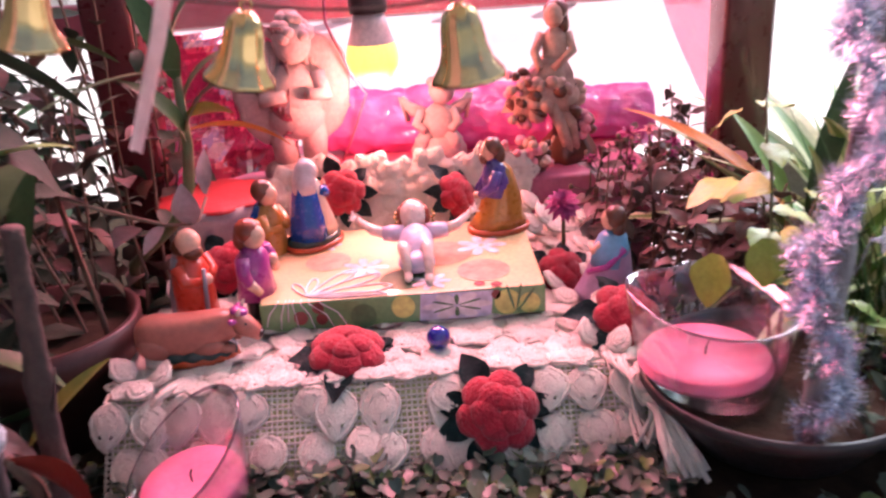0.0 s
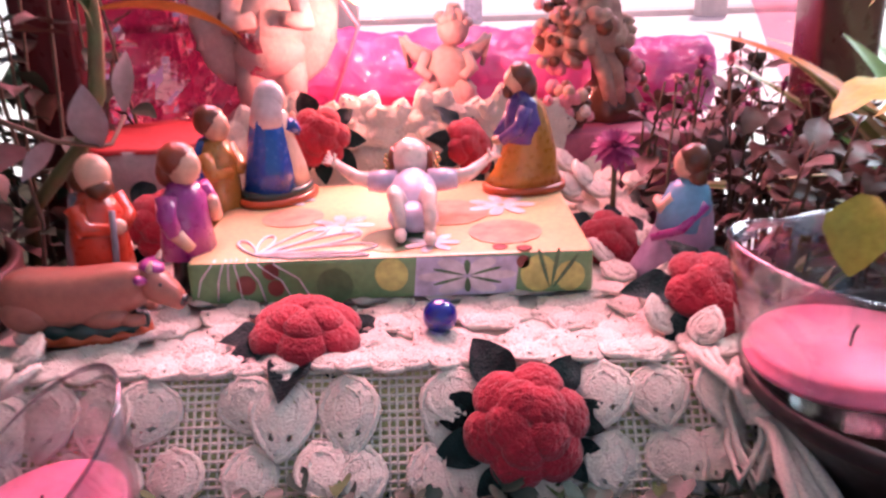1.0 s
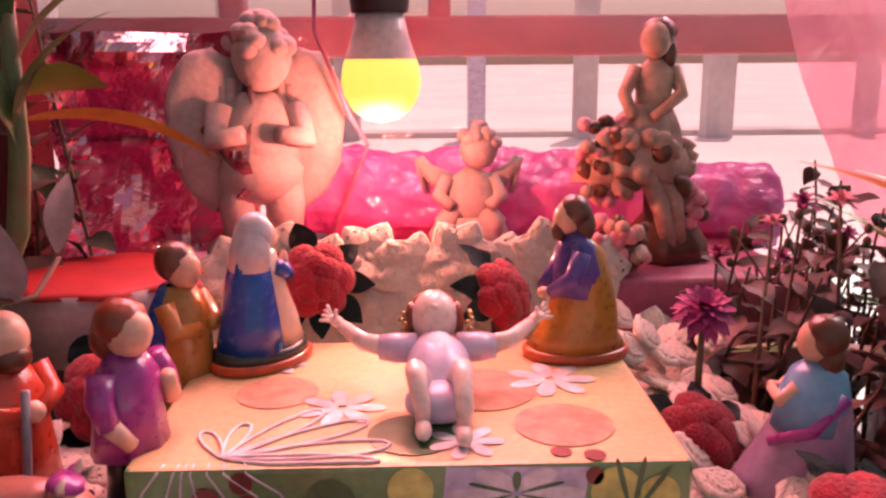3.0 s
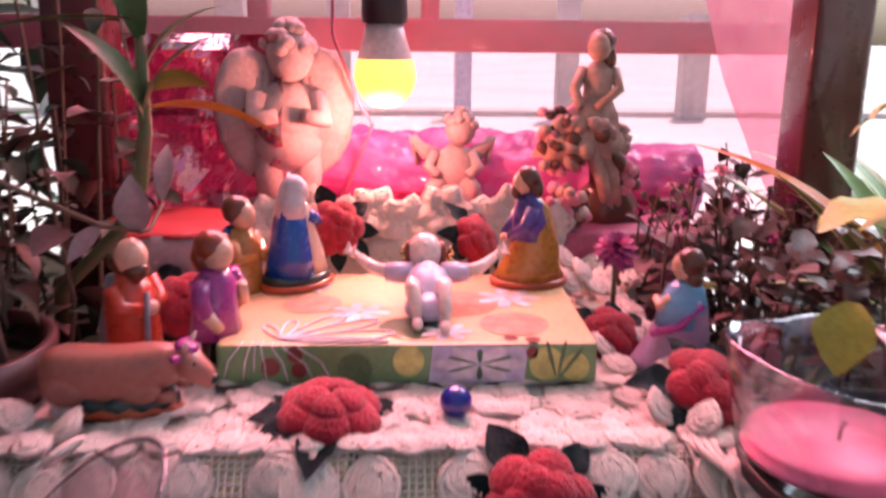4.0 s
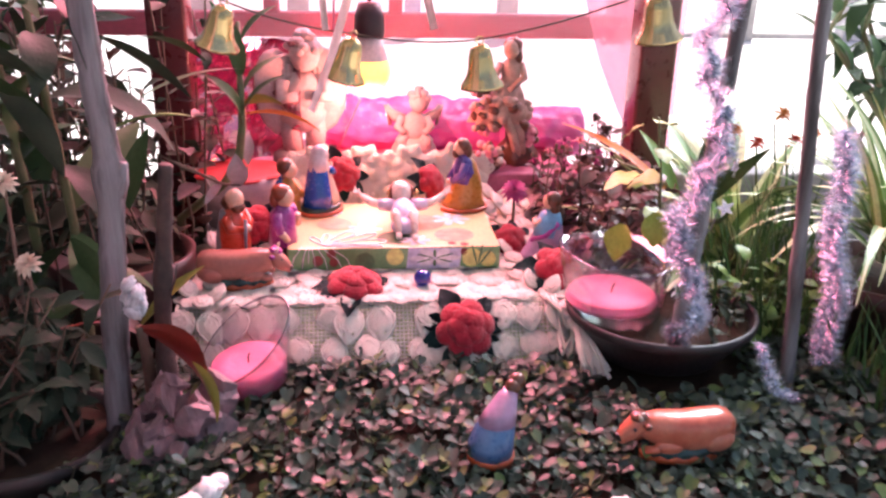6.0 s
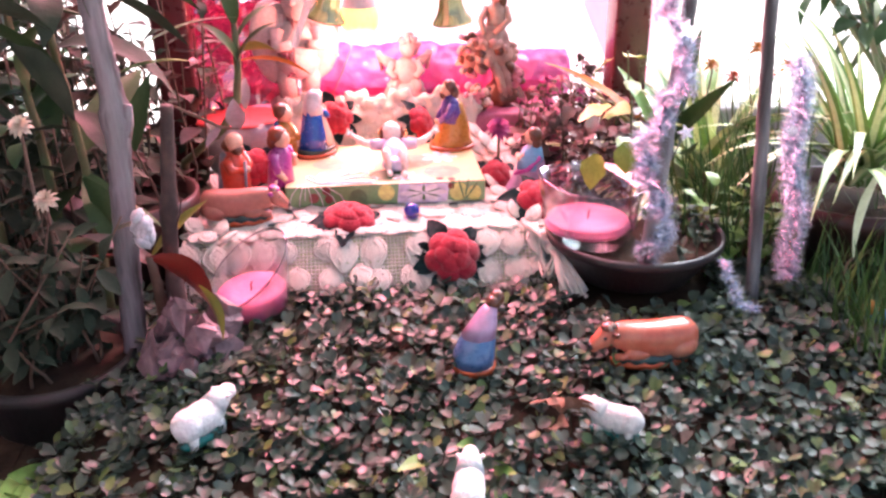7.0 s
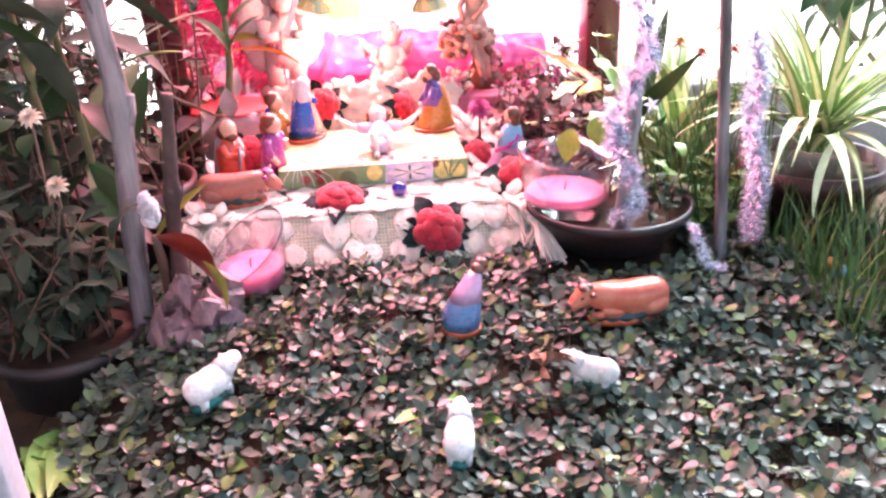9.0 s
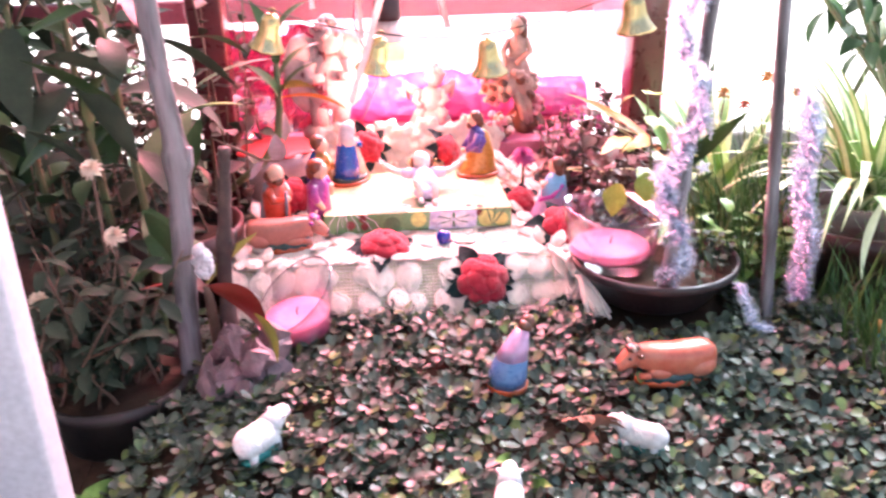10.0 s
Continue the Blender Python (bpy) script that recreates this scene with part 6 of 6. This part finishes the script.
# broad striped leaves behind the stakes
p = thing("striped_dracaena", "plant with long arching cream-edged leaves", "plant")
for k in range(26):
    piece("leaf", R.choice(STRIPED_WIDE), p, aim((0.385 + R.uniform(-.015, .015), 0.50 + R.uniform(-.02, .02), 0.03 + 0.002 * k), 90 + R.uniform(-120, 120) if k % 3 else R.uniform(-60, 160), R.uniform(25, 80), R.uniform(-15, 15), R.uniform(0.9, 1.5)))
bm = bmesh.new()
tube(bm, [(0.385, 0.50, 0.0), (0.385, 0.50, 0.10)], [0.014, 0.01], 10)
part("stem", bm, M_STEMG, p)
bm = bmesh.new()
block(bm, (0.36, 0.62, 0.0), (1.0, 0.66, 0.13), 0.006)
solid("planter_wall", bm, M_GREYWALL, "low grey planter wall behind the plants", "wall", kind="structure")
p = thing("red_blossoms", "small red and orange blossoms on thin green stems", "flowers")
for k in range(5):
    x, y = 0.395 + 0.022 * k, 0.545 + R.uniform(-.02, .02)
    bm = bmesh.new()
    tube(bm, [(x, y, 0.0), (x + R.uniform(-.01, .01), y, 0.14), (x + R.uniform(-.01, .01), y, R.uniform(0.18, 0.225))], [0.002, 0.0015, 0.001], 6)
    part("stem", bm, M_STEMG, p)
    flower_head("blossom", p, (x, y, R.uniform(0.185, 0.225)), 0.013, M_REDROBE if k % 2 else M_ORANGELEAF, 16, 80, (40, 0, 0))
p = leafy("green_shrub", "leafy light green shrub between the stakes", [[(0.285 + 0.012 * k, 0.30 + 0.012 * (k % 3), 0.03), (0.283 + 0.013 * k, 0.30 + 0.01 * (k % 3), 0.09), (0.280 + 0.015 * k, 0.31, R.uniform(0.10, 0.15))] for k in range(8)], [leaf_mesh(M_STRIPE_G, 0.026, 0.015, d, 0.2, 5) for d in (0.3, 0.8)], 9, 0.9, M_STEMG, 0.0012)


# grass and clover are stuff
def scatter_blades(name, n, box, height, width, material, label):
    verts, faces = [], []
    for _ in range(n):
        x, y = R.uniform(box[0], box[1]), R.uniform(box[2], box[3])
        a, h, lean = R.uniform(0, 6.28), R.uniform(*height), R.uniform(0.1, 0.6)
        dx, dy = math.cos(a), math.sin(a)
        sx, sy = -dy * width / 2, dx * width / 2
        b = len(verts)
        for t, w in ((0, 1), (0.4, 0.9), (0.75, 0.6)):
            q = (x + dx * h * lean * t * t, y + dy * h * lean * t * t, h * t)
            verts += [(q[0] - sx * w, q[1] - sy * w, q[2]), (q[0] + sx * w, q[1] + sy * w, q[2])]
        verts.append((x + dx * h * lean, y + dy * h * lean, h))
        faces += [(b, b + 1, b + 3, b + 2), (b + 2, b + 3, b + 5, b + 4), (b + 4, b + 5, b + 6)]
    me = bpy.data.meshes.new(name)
    me.from_pydata(verts, [], faces)
    me.materials.append(material)
    return tagged(new(name, me), label, "grass", kind="stuff")


scatter_blades("grass", 950, (0.375, 0.62, 0.10, 0.30), (0.05, 0.135), 0.0028, M_GRASS, "tall thin green grass blades")
scatter_blades("grass", 260, (0.29, 0.42, 0.30, 0.42), (0.08, 0.24), 0.0028, M_GRASS, "tall thin green grass blades")


def clover(n):
    outline = ((0, 0), (-0.27, 0.22), (-0.47, 0.50), (-0.48, 0.76), (-0.27, 0.98), (0, 0.88), (0.27, 0.98), (0.48, 0.76), (0.47, 0.50), (0.27, 0.22), (0, 0.5))
    verts, faces, sv, sf = [], [], [], []
    made = 0
    while made < n:
        x, y = R.uniform(-0.275, 0.475), R.uniform(-0.20, 0.315)
        if (-0.20 < x < 0.16 and y > 0.290) or math.hypot(x - 0.229, y - 0.298) < 0.080 or math.hypot(x + 0.285, y - 0.212) < 0.070:
            continue
        if math.hypot(x + 0.130, y - 0.266) < 0.033 or (x > 0.40 and y > 0.16):
            continue
        gz = ground_z(x, y)
        layer = R.random()
        z = gz - 0.019 * layer ** 1.3 + 0.006 * noise.noise(Vector((x * 55, y * 55, 5)))
        yaw, size = R.uniform(0, 6.28), R.uniform(0.0075, 0.0128) * (1 - 0.2 * layer)
        tilt = (R.gauss(0, 0.30), R.gauss(-0.05, 0.30))
        turn = Euler((tilt[0], tilt[1], 0)).to_matrix()
        kinds = (0, 2.1, 4.2) if R.random() < 0.62 else (0, math.pi * 0.62)
        for off in kinds:
            a = yaw + off
            ca, sa, lift = math.cos(a), math.sin(a), R.uniform(0.05, 0.7)
            b = len(verts)
            for u, v in outline:
                lx, ly = u * size * 0.95, v * size + 0.0012
                lz = ly * math.sin(lift) * 0.8 + abs(u) * size * 0.35
                p = turn @ Vector((lx * ca - ly * sa, lx * sa + ly * ca, lz))
                verts.append((x + p.x, y + p.y, z + p.z))
            faces += [(b, b + 10, b + 2, b + 1), (b + 2, b + 10, b + 4, b + 3), (b + 10, b + 5, b + 4), (b + 10, b + 6, b + 5), (b + 10, b + 8, b + 7, b + 6), (b, b + 9, b + 8, b + 10)]
            made += 1
        if layer < 0.55:
            b = len(sv)
            w = 0.0005
            bx, by = x + R.uniform(-.006, .006), y + R.uniform(-.006, .006)
            sv += [(x - w, y, z), (x + w, y, z), (bx + w, by, gz - 0.018), (bx - w, by, gz - 0.018)]
            sf.append((b, b + 1, b + 2, b + 3))
    me = bpy.data.meshes.new("clover")
    me.from_pydata(verts + sv, [], faces + [tuple(i + len(verts) for i in f) for f in sf])
    me.materials.append(M_CLOVER), me.materials.append(M_STEM)
    me.polygons.foreach_set("material_index", [0] * len(faces) + [1] * len(sf))
    me.polygons.foreach_set("use_smooth", [True] * len(me.polygons))
    return tagged(new("clover", me), "dense carpet of small glossy grey-green clover leaves", "clover", kind="stuff")


clover(14500)

# dry leaf by the sheep, quartz lump, red leaf, cotton wool
p = thing("dry_leaf", "crumpled dry brown leaf on the clover", "dry leaf")
for k in range(5):
    a = R.uniform(0, 6.28)
    one_leaf(p, "lobe", (0.110, 0.082, 0.056), (0.110 + 0.026 * math.cos(a), 0.078 + 0.022 * math.sin(a), 0.054 + R.uniform(0, 0.014)), 0.013, M_STRAW, 0.9, 0.5, R.uniform(-60, 60), wave=0.4)


def lump(at, r, seed, flat=0.75):
    bm = bmesh.new()
    rnd = random.Random(seed)
    for k in range(8):
        t = bmesh.new()
        c = Vector((rnd.gauss(0, 0.36), rnd.gauss(0, 0.36), rnd.gauss(0, 0.36)))
        for _ in range(11):
            t.verts.new(c + Vector((rnd.gauss(0, 1), rnd.gauss(0, 1), rnd.gauss(0, 1))).normalized() * rnd.uniform(0.34, 0.60))
        bmesh.ops.convex_hull(t, input=t.verts[:])
        bmesh.ops.subdivide_edges(t, edges=t.edges[:], cuts=2, use_grid_fill=True)
        for v in t.verts:
            v.co += Vector((noise.noise(v.co * 6), noise.noise(v.co * 6 + Vector((9, 0, 0))), noise.noise(v.co * 6 + Vector((0, 9, 0))))) * 0.07
        merge(bm, t, Matrix())
    bm.transform(Matrix.Translation(at) @ Matrix.Diagonal((r, r * 0.8, r * flat * 1.5, 1)))
    return bm


for at, r, seed, flat, label in (((-0.160, 0.205, 0.074), 0.030, 3.1, 0.9, "rough grey-pink quartz lump beside the stake"), ((-0.192, 0.183, 0.058), 0.028, 7.7, 0.9, "grey quartz lump in the clover"),
                                 ((-0.157, 0.188, 0.052), 0.027, 5.2, 0.8, "rough pinkish quartz lump in the clover"), ((-0.188, 0.208, 0.080), 0.021, 9.4, 0.9, "small grey quartz lump by the stake")):
    solid("quartz_lump", lump(at, r, seed, flat), M_ROCK, label, "stone", "quartz lumps", smooth=False)
p = thing("red_leaved_bromeliad", "bromeliad with red and yellow drooping leaves by the stake", "plant")
one_leaf(p, "leaf", (-0.196, 0.214, 0.136), (-0.140, 0.166, 0.112), 0.028, M_REDLEAF, 0.9, 0.35, 10)
one_leaf(p, "leaf", (-0.152, 0.172, 0.130), (-0.131, 0.148, 0.098), 0.014, M_YELLEAF, 0.5, 0.4, 20)
one_leaf(p, "leaf", (-0.200, 0.246, 0.112), (-0.252, 0.235, 0.150), 0.020, M_PURPLELEAF, 0.5, 0.3)
one_leaf(p, "leaf", (-0.205, 0.250, 0.120), (-0.155, 0.262, 0.165), 0.012, M_YELLEAF, 0.3, 0.4)
one_leaf(p, "leaf", (-0.200, 0.248, 0.112), (-0.265, 0.225, 0.128), 0.022, M_REDLEAF, 0.6, 0.3)
bm = bmesh.new()
tube(bm, [(-0.200, 0.250, 0.02), (-0.199, 0.235, 0.105), (-0.196, 0.214, 0.137)], [0.006, 0.0045, 0.003], 8)
part("stem", bm, M_STEMB, p)


def cotton(at, r, label="tuft of white cotton wool caught on a leaf"):
    bm = bmesh.new()
    for k in range(14):
        blob(bm, Vector(at) + Vector((R.gauss(0, r * 0.28), R.gauss(0, r * 0.28), R.gauss(0, r * 0.55))), (r * R.uniform(0.35, 0.75), r * R.uniform(0.4, 0.7), r * R.uniform(0.5, 0.95)), (R.uniform(-40, 40), R.uniform(-40, 40), 0), seg=14, rough=0.45)
    solid("cotton_tuft", bm, M_COTTON, label, "cotton wool", "cotton tufts")


cotton((-0.192, 0.194, 0.168), 0.0085)
p = thing("pale_leaved_stem", "slender stem with pale pinkish cupped oval leaves", "plant")
bm = bmesh.new()
tube(bm, [(-0.205, 0.39, 0.0), (-0.208, 0.385, 0.13), (-0.200, 0.345, 0.232), (-0.182, 0.37, 0.212), (-0.160, 0.405, 0.188), (-0.147, 0.425, 0.180)], [0.0026, 0.0022, 0.0018, 0.0016, 0.0014, 0.0010], 8, wobble=0.15)
part("stem", bm, M_STEMB, p)
for base, tip, w in (((-0.147, 0.425, 0.180), (-0.149, 0.421, 0.212), 0.0195), ((-0.182, 0.415, 0.184), (-0.205, 0.425, 0.166), 0.0190), ((-0.160, 0.405, 0.188), (-0.176, 0.398, 0.170), 0.010), ((-0.142, 0.455, 0.192), (-0.139, 0.470, 0.222), 0.0115)):
    one_leaf(p, "leaf", base, tip, w, M_PALELEAF, 0.5, 0.30, R.uniform(-15, 15))
bm = bmesh.new()
tube(bm, [(-0.147, 0.425, 0.180), (-0.146, 0.440, 0.178), (-0.142, 0.455, 0.190)], 0.0012, 6)
part("twig", bm, M_STEMB, p)

# brown pot half hidden behind the stake
flower_pot("flower_pot", "red-brown plastic pot of dark soil beside the platform", (-0.252, 0.392, 0.0), 0.060, 0.128, M_BROWNPOT, 0.75)

# left-hand pot and its plants
flower_pot("flower_pot", "black plastic pot of withered weeds beside the clover", (-0.285, 0.212, 0.0), 0.062, 0.056, M_POT, 0.85)
stems = []
for k in range(30):
    a, q = R.uniform(0, 6.28), R.uniform(0, 0.052)
    x, y = -0.287 + q * math.cos(a), 0.212 + q * math.sin(a)
    stems.append([(x, y, 0.048), (x + R.uniform(-.02, .025), y + R.uniform(-.03, .01), 0.10), (x + R.uniform(-.045, .05), y + R.uniform(-.05, .02), R.uniform(0.11, 0.20))])
leafy("withered_weeds", "tangle of grey-green weeds with drooping leaves", stems, SMALL, 11, 1.05, M_STEMB, 0.0015, lift=(-50, 40), start=0.15)
p = thing("dry_flowers", "cream dried flower heads on stiff stems", "flowers")
for at in ((-0.2600, 0.200, 0.194), (-0.2725, 0.215, 0.247), (-0.33, 0.20, 0.14)):
    flower_head("head", p, at, 0.0112, M_DRYFLOWER, 46, 100, (30, R.uniform(-15, 15), 0))
    bm = bmesh.new()
    tube(bm, [(at[0] - 0.01, at[1] + 0.01, 0.03), (at[0] - 0.004, at[1] + 0.006, 0.10), at], [0.002, 0.0016, 0.0012], 6)
    part("stem", bm, M_STEMB, p)
# broad-leaved plant by the grey branch
p = leafy("broad_leaved_plant", "tall plant with broad dark green leaves at the stake", [
    [(-0.262, 0.30, 0.0), (-0.258, 0.295, 0.16), (-0.262, 0.29, 0.28), (-0.27, 0.28, 0.42)],
    [(-0.310, 0.34, 0.0), (-0.305, 0.335, 0.18), (-0.31, 0.33, 0.30), (-0.30, 0.31, 0.46)],
    [(-0.37, 0.36, 0.0), (-0.365, 0.35, 0.20), (-0.36, 0.34, 0.44)]], OVAL + OVAL_DARK, 17, 1.45, M_STEMG, 0.0050, lift=(-25, 60), start=0.2)
for base, tip, w, m in (((-0.219, 0.290, 0.266), (-0.157, 0.286, 0.276), 0.020, M_STRIPE_G), ((-0.235, 0.33, 0.330), (-0.172, 0.36, 0.275), 0.016, M_LEAF2), ((-0.205, 0.31, 0.33), (-0.165, 0.40, 0.30), 0.014, M_LEAF),
                        ((-0.215, 0.36, 0.275), (-0.13, 0.42, 0.29), 0.014, M_LEAF), ((-0.225, 0.33, 0.19), (-0.205, 0.34, 0.255), 0.020, M_LEAF), ((-0.25, 0.26, 0.19), (-0.225, 0.245, 0.135), 0.024, M_LEAF), ((-0.29, 0.27, 0.30), (-0.245, 0.25, 0.24), 0.030, M_LEAF2),
                        ((-0.30, 0.24, 0.33), (-0.245, 0.24, 0.31), 0.030, M_LEAF2), ((-0.33, 0.25, 0.27), (-0.27, 0.23, 0.23), 0.016, M_LEAF2)):
    one_leaf(p, "leaf", base, tip, w, m, 0.4, 0.22)
# second bush of small leaves behind, up to the left post
stems = []
for k in range(30):
    x, y = R.uniform(-0.42, -0.185), R.uniform(0.44, 0.60)
    stems.append([(x, y, 0.0), (x + R.uniform(-.02, .02), y, 0.13), (x + R.uniform(-.03, .03), y + R.uniform(-.03, .02), R.uniform(0.19, 0.40))])
leafy("small_leaved_bush", "dense bush with small dark reddish-green leaves", stems, SMALL + SMALLP, 16, 1.1, M_STEMB, 0.0018, lift=(-20, 50), start=0.25)
stems = []
for k in range(30):
    x, y = R.uniform(-0.40, -0.212), R.uniform(0.33, 0.47)
    stems.append([(x, y, 0.0), (x + R.uniform(-.015, .015), y, 0.10), (x + R.uniform(-.03, .02), y + R.uniform(-.02, .02), R.uniform(0.14, 0.30))])
leafy("leafy_bush", "dense low bush with dark green oval leaves", stems, OVAL_DARK + SMALL, 12, 0.62, M_STEMB, 0.0018, lift=(-30, 50), start=0.1)
# tall plant with long leaves in front of the angel
p = thing("ginger_plant", "upright plant with long lance-shaped green leaves", "plant")
bm = bmesh.new()
tube(bm, [(-0.235, 0.500, 0.0), (-0.215, 0.480, 0.13), (-0.165, 0.445, 0.175), (-0.147, 0.435, 0.205), (-0.142, 0.433, 0.235), (-0.140, 0.433, 0.33)], [0.0048, 0.0046, 0.0044, 0.0042, 0.0038, 0.0022], 10)
part("stem", bm, M_STEMG, p)
for base, tip, w, m in (((-0.142, 0.433, 0.238), (-0.100, 0.425, 0.284), 0.014, M_LEAF), ((-0.142, 0.433, 0.235), (-0.169, 0.398, 0.29), 0.016, M_LEAF), ((-0.141, 0.433, 0.246), (-0.070, 0.433, 0.230), 0.0075, M_ORANGELEAF),
                        ((-0.141, 0.433, 0.262), (-0.096, 0.448, 0.3), 0.015, M_LEAF), ((-0.141, 0.433, 0.28), (-0.159, 0.408, 0.35), 0.018, M_LEAF), ((-0.141, 0.433, 0.255), (-0.102, 0.418, 0.258), 0.013, M_YELLEAF), ((-0.140, 0.433, 0.3), (-0.104, 0.428, 0.345), 0.015, M_LEAF)):
    one_leaf(p, "leaf", base, tip, w, m, 0.8, 0.3)
# far greenery at the left and right, through which the yard shines
for cx, cy, n, label in ((-0.58, 0.75, 9, "dense dark green shrub further back"), (-0.72, 0.40, 9, "dense dark green shrub further back"), (0.95, 1.1, 8, "pale sunlit shrub further back")):
    stems = [[(cx + R.uniform(-.12, .12), cy + R.uniform(-.12, .12), 0), (cx + R.uniform(-.15, .15), cy + R.uniform(-.15, .15), 0.25), (cx + R.uniform(-.2, .2), cy + R.uniform(-.2, .2), R.uniform(0.4, 0.62))] for _ in range(n)]
    leafy("garden_shrub", label, stems, OVAL, 13, 1.5, M_STEMG, 0.006, lift=(-20, 60))
for cx, cy, n, top in ((-0.46, 0.72, 11, 0.54), (-0.56, 0.52, 6, 0.50), (-0.52, 0.95, 5, 0.46)):
    stems = [[(cx + R.uniform(-.09, .09), cy + R.uniform(-.09, .09), 0), (cx + R.uniform(-.11, .11), cy + R.uniform(-.1, .1), 0.2), (cx + R.uniform(-.13, .13), cy + R.uniform(-.13, .13), R.uniform(0.3, top))] for _ in range(n)]
    leafy("hedge_shrub", "dense dark green hedge shrub behind the plants", stems, OVAL_DARK + OVAL, 13, 1.35, M_STEMB, 0.004, lift=(-30, 50), start=0.1)
# strappy bright leaves under the pot
p = thing("strap_leaves", "bright green strap leaves lying at the pot's foot", "plant")
for k in range(20):
    one_leaf(p, "leaf", (-0.285 + R.uniform(-.02, .02), 0.10 + R.uniform(-.03, .02), 0.008), (-0.250 + R.uniform(-.06, .03), 0.050 + R.uniform(-.06, .04), 0.026 + R.uniform(-.006, .01)), 0.017, M_STRIPE_G, 0.4, 0.3)
p = thing("sprouting_leaves", "bright green strap leaves pushing through the clover", "plant")
for k in range(10):
    x, y = R.uniform(-0.16, 0.10), R.uniform(-0.02, 0.09)
    one_leaf(p, "leaf", (x, y, ground_z(x, y) - 0.014), (x + R.uniform(-.03, .03), y - R.uniform(0.01, 0.03), ground_z(x, y) + 0.001), 0.012, M_STRIPE_G, 0.3, 0.3)
# white board at the near left
bm = bmesh.new()
block(bm, (-0.36, -0.075, 0.0), (-0.226, -0.052, 1.6), 0.003)
solid("white_board", bm, M_WHITEPAINT, "white glossy painted upright board edge", "board", kind="structure")


def bluebird(bm):
    blob(bm, (0, 0, 0.016), (0.014, 0.010, 0.011), (0, -25, 0), 0, 18)
    blob(bm, (0.010, 0, 0.0275), (0.0075, 0.0070, 0.0070), slot=1, seg=14)
    tube(bm, [(-0.010, 0, 0.014), (-0.022, 0, 0.008)], [0.006, 0.003], 10, 0)
    loft(bm, [(0, 0, 0, 0.010, 0.008), (0, 0, 0.006, 0.009, 0.007)], 16, 1)


statue("bird_figurine", bluebird, (0.432, 0.205, 0.028), 160, "small blue painted bird figurine in the grass", [M_SKYBLUE, M_OCHRE])
bm = bmesh.new()
block(bm, (0.440, 0.150, 0.022), (0.456, 0.152, 0.046), 0.0006)
solid("plant_tag", bm, M_WHITEPAINT, "small white plastic plant tag", "tag")
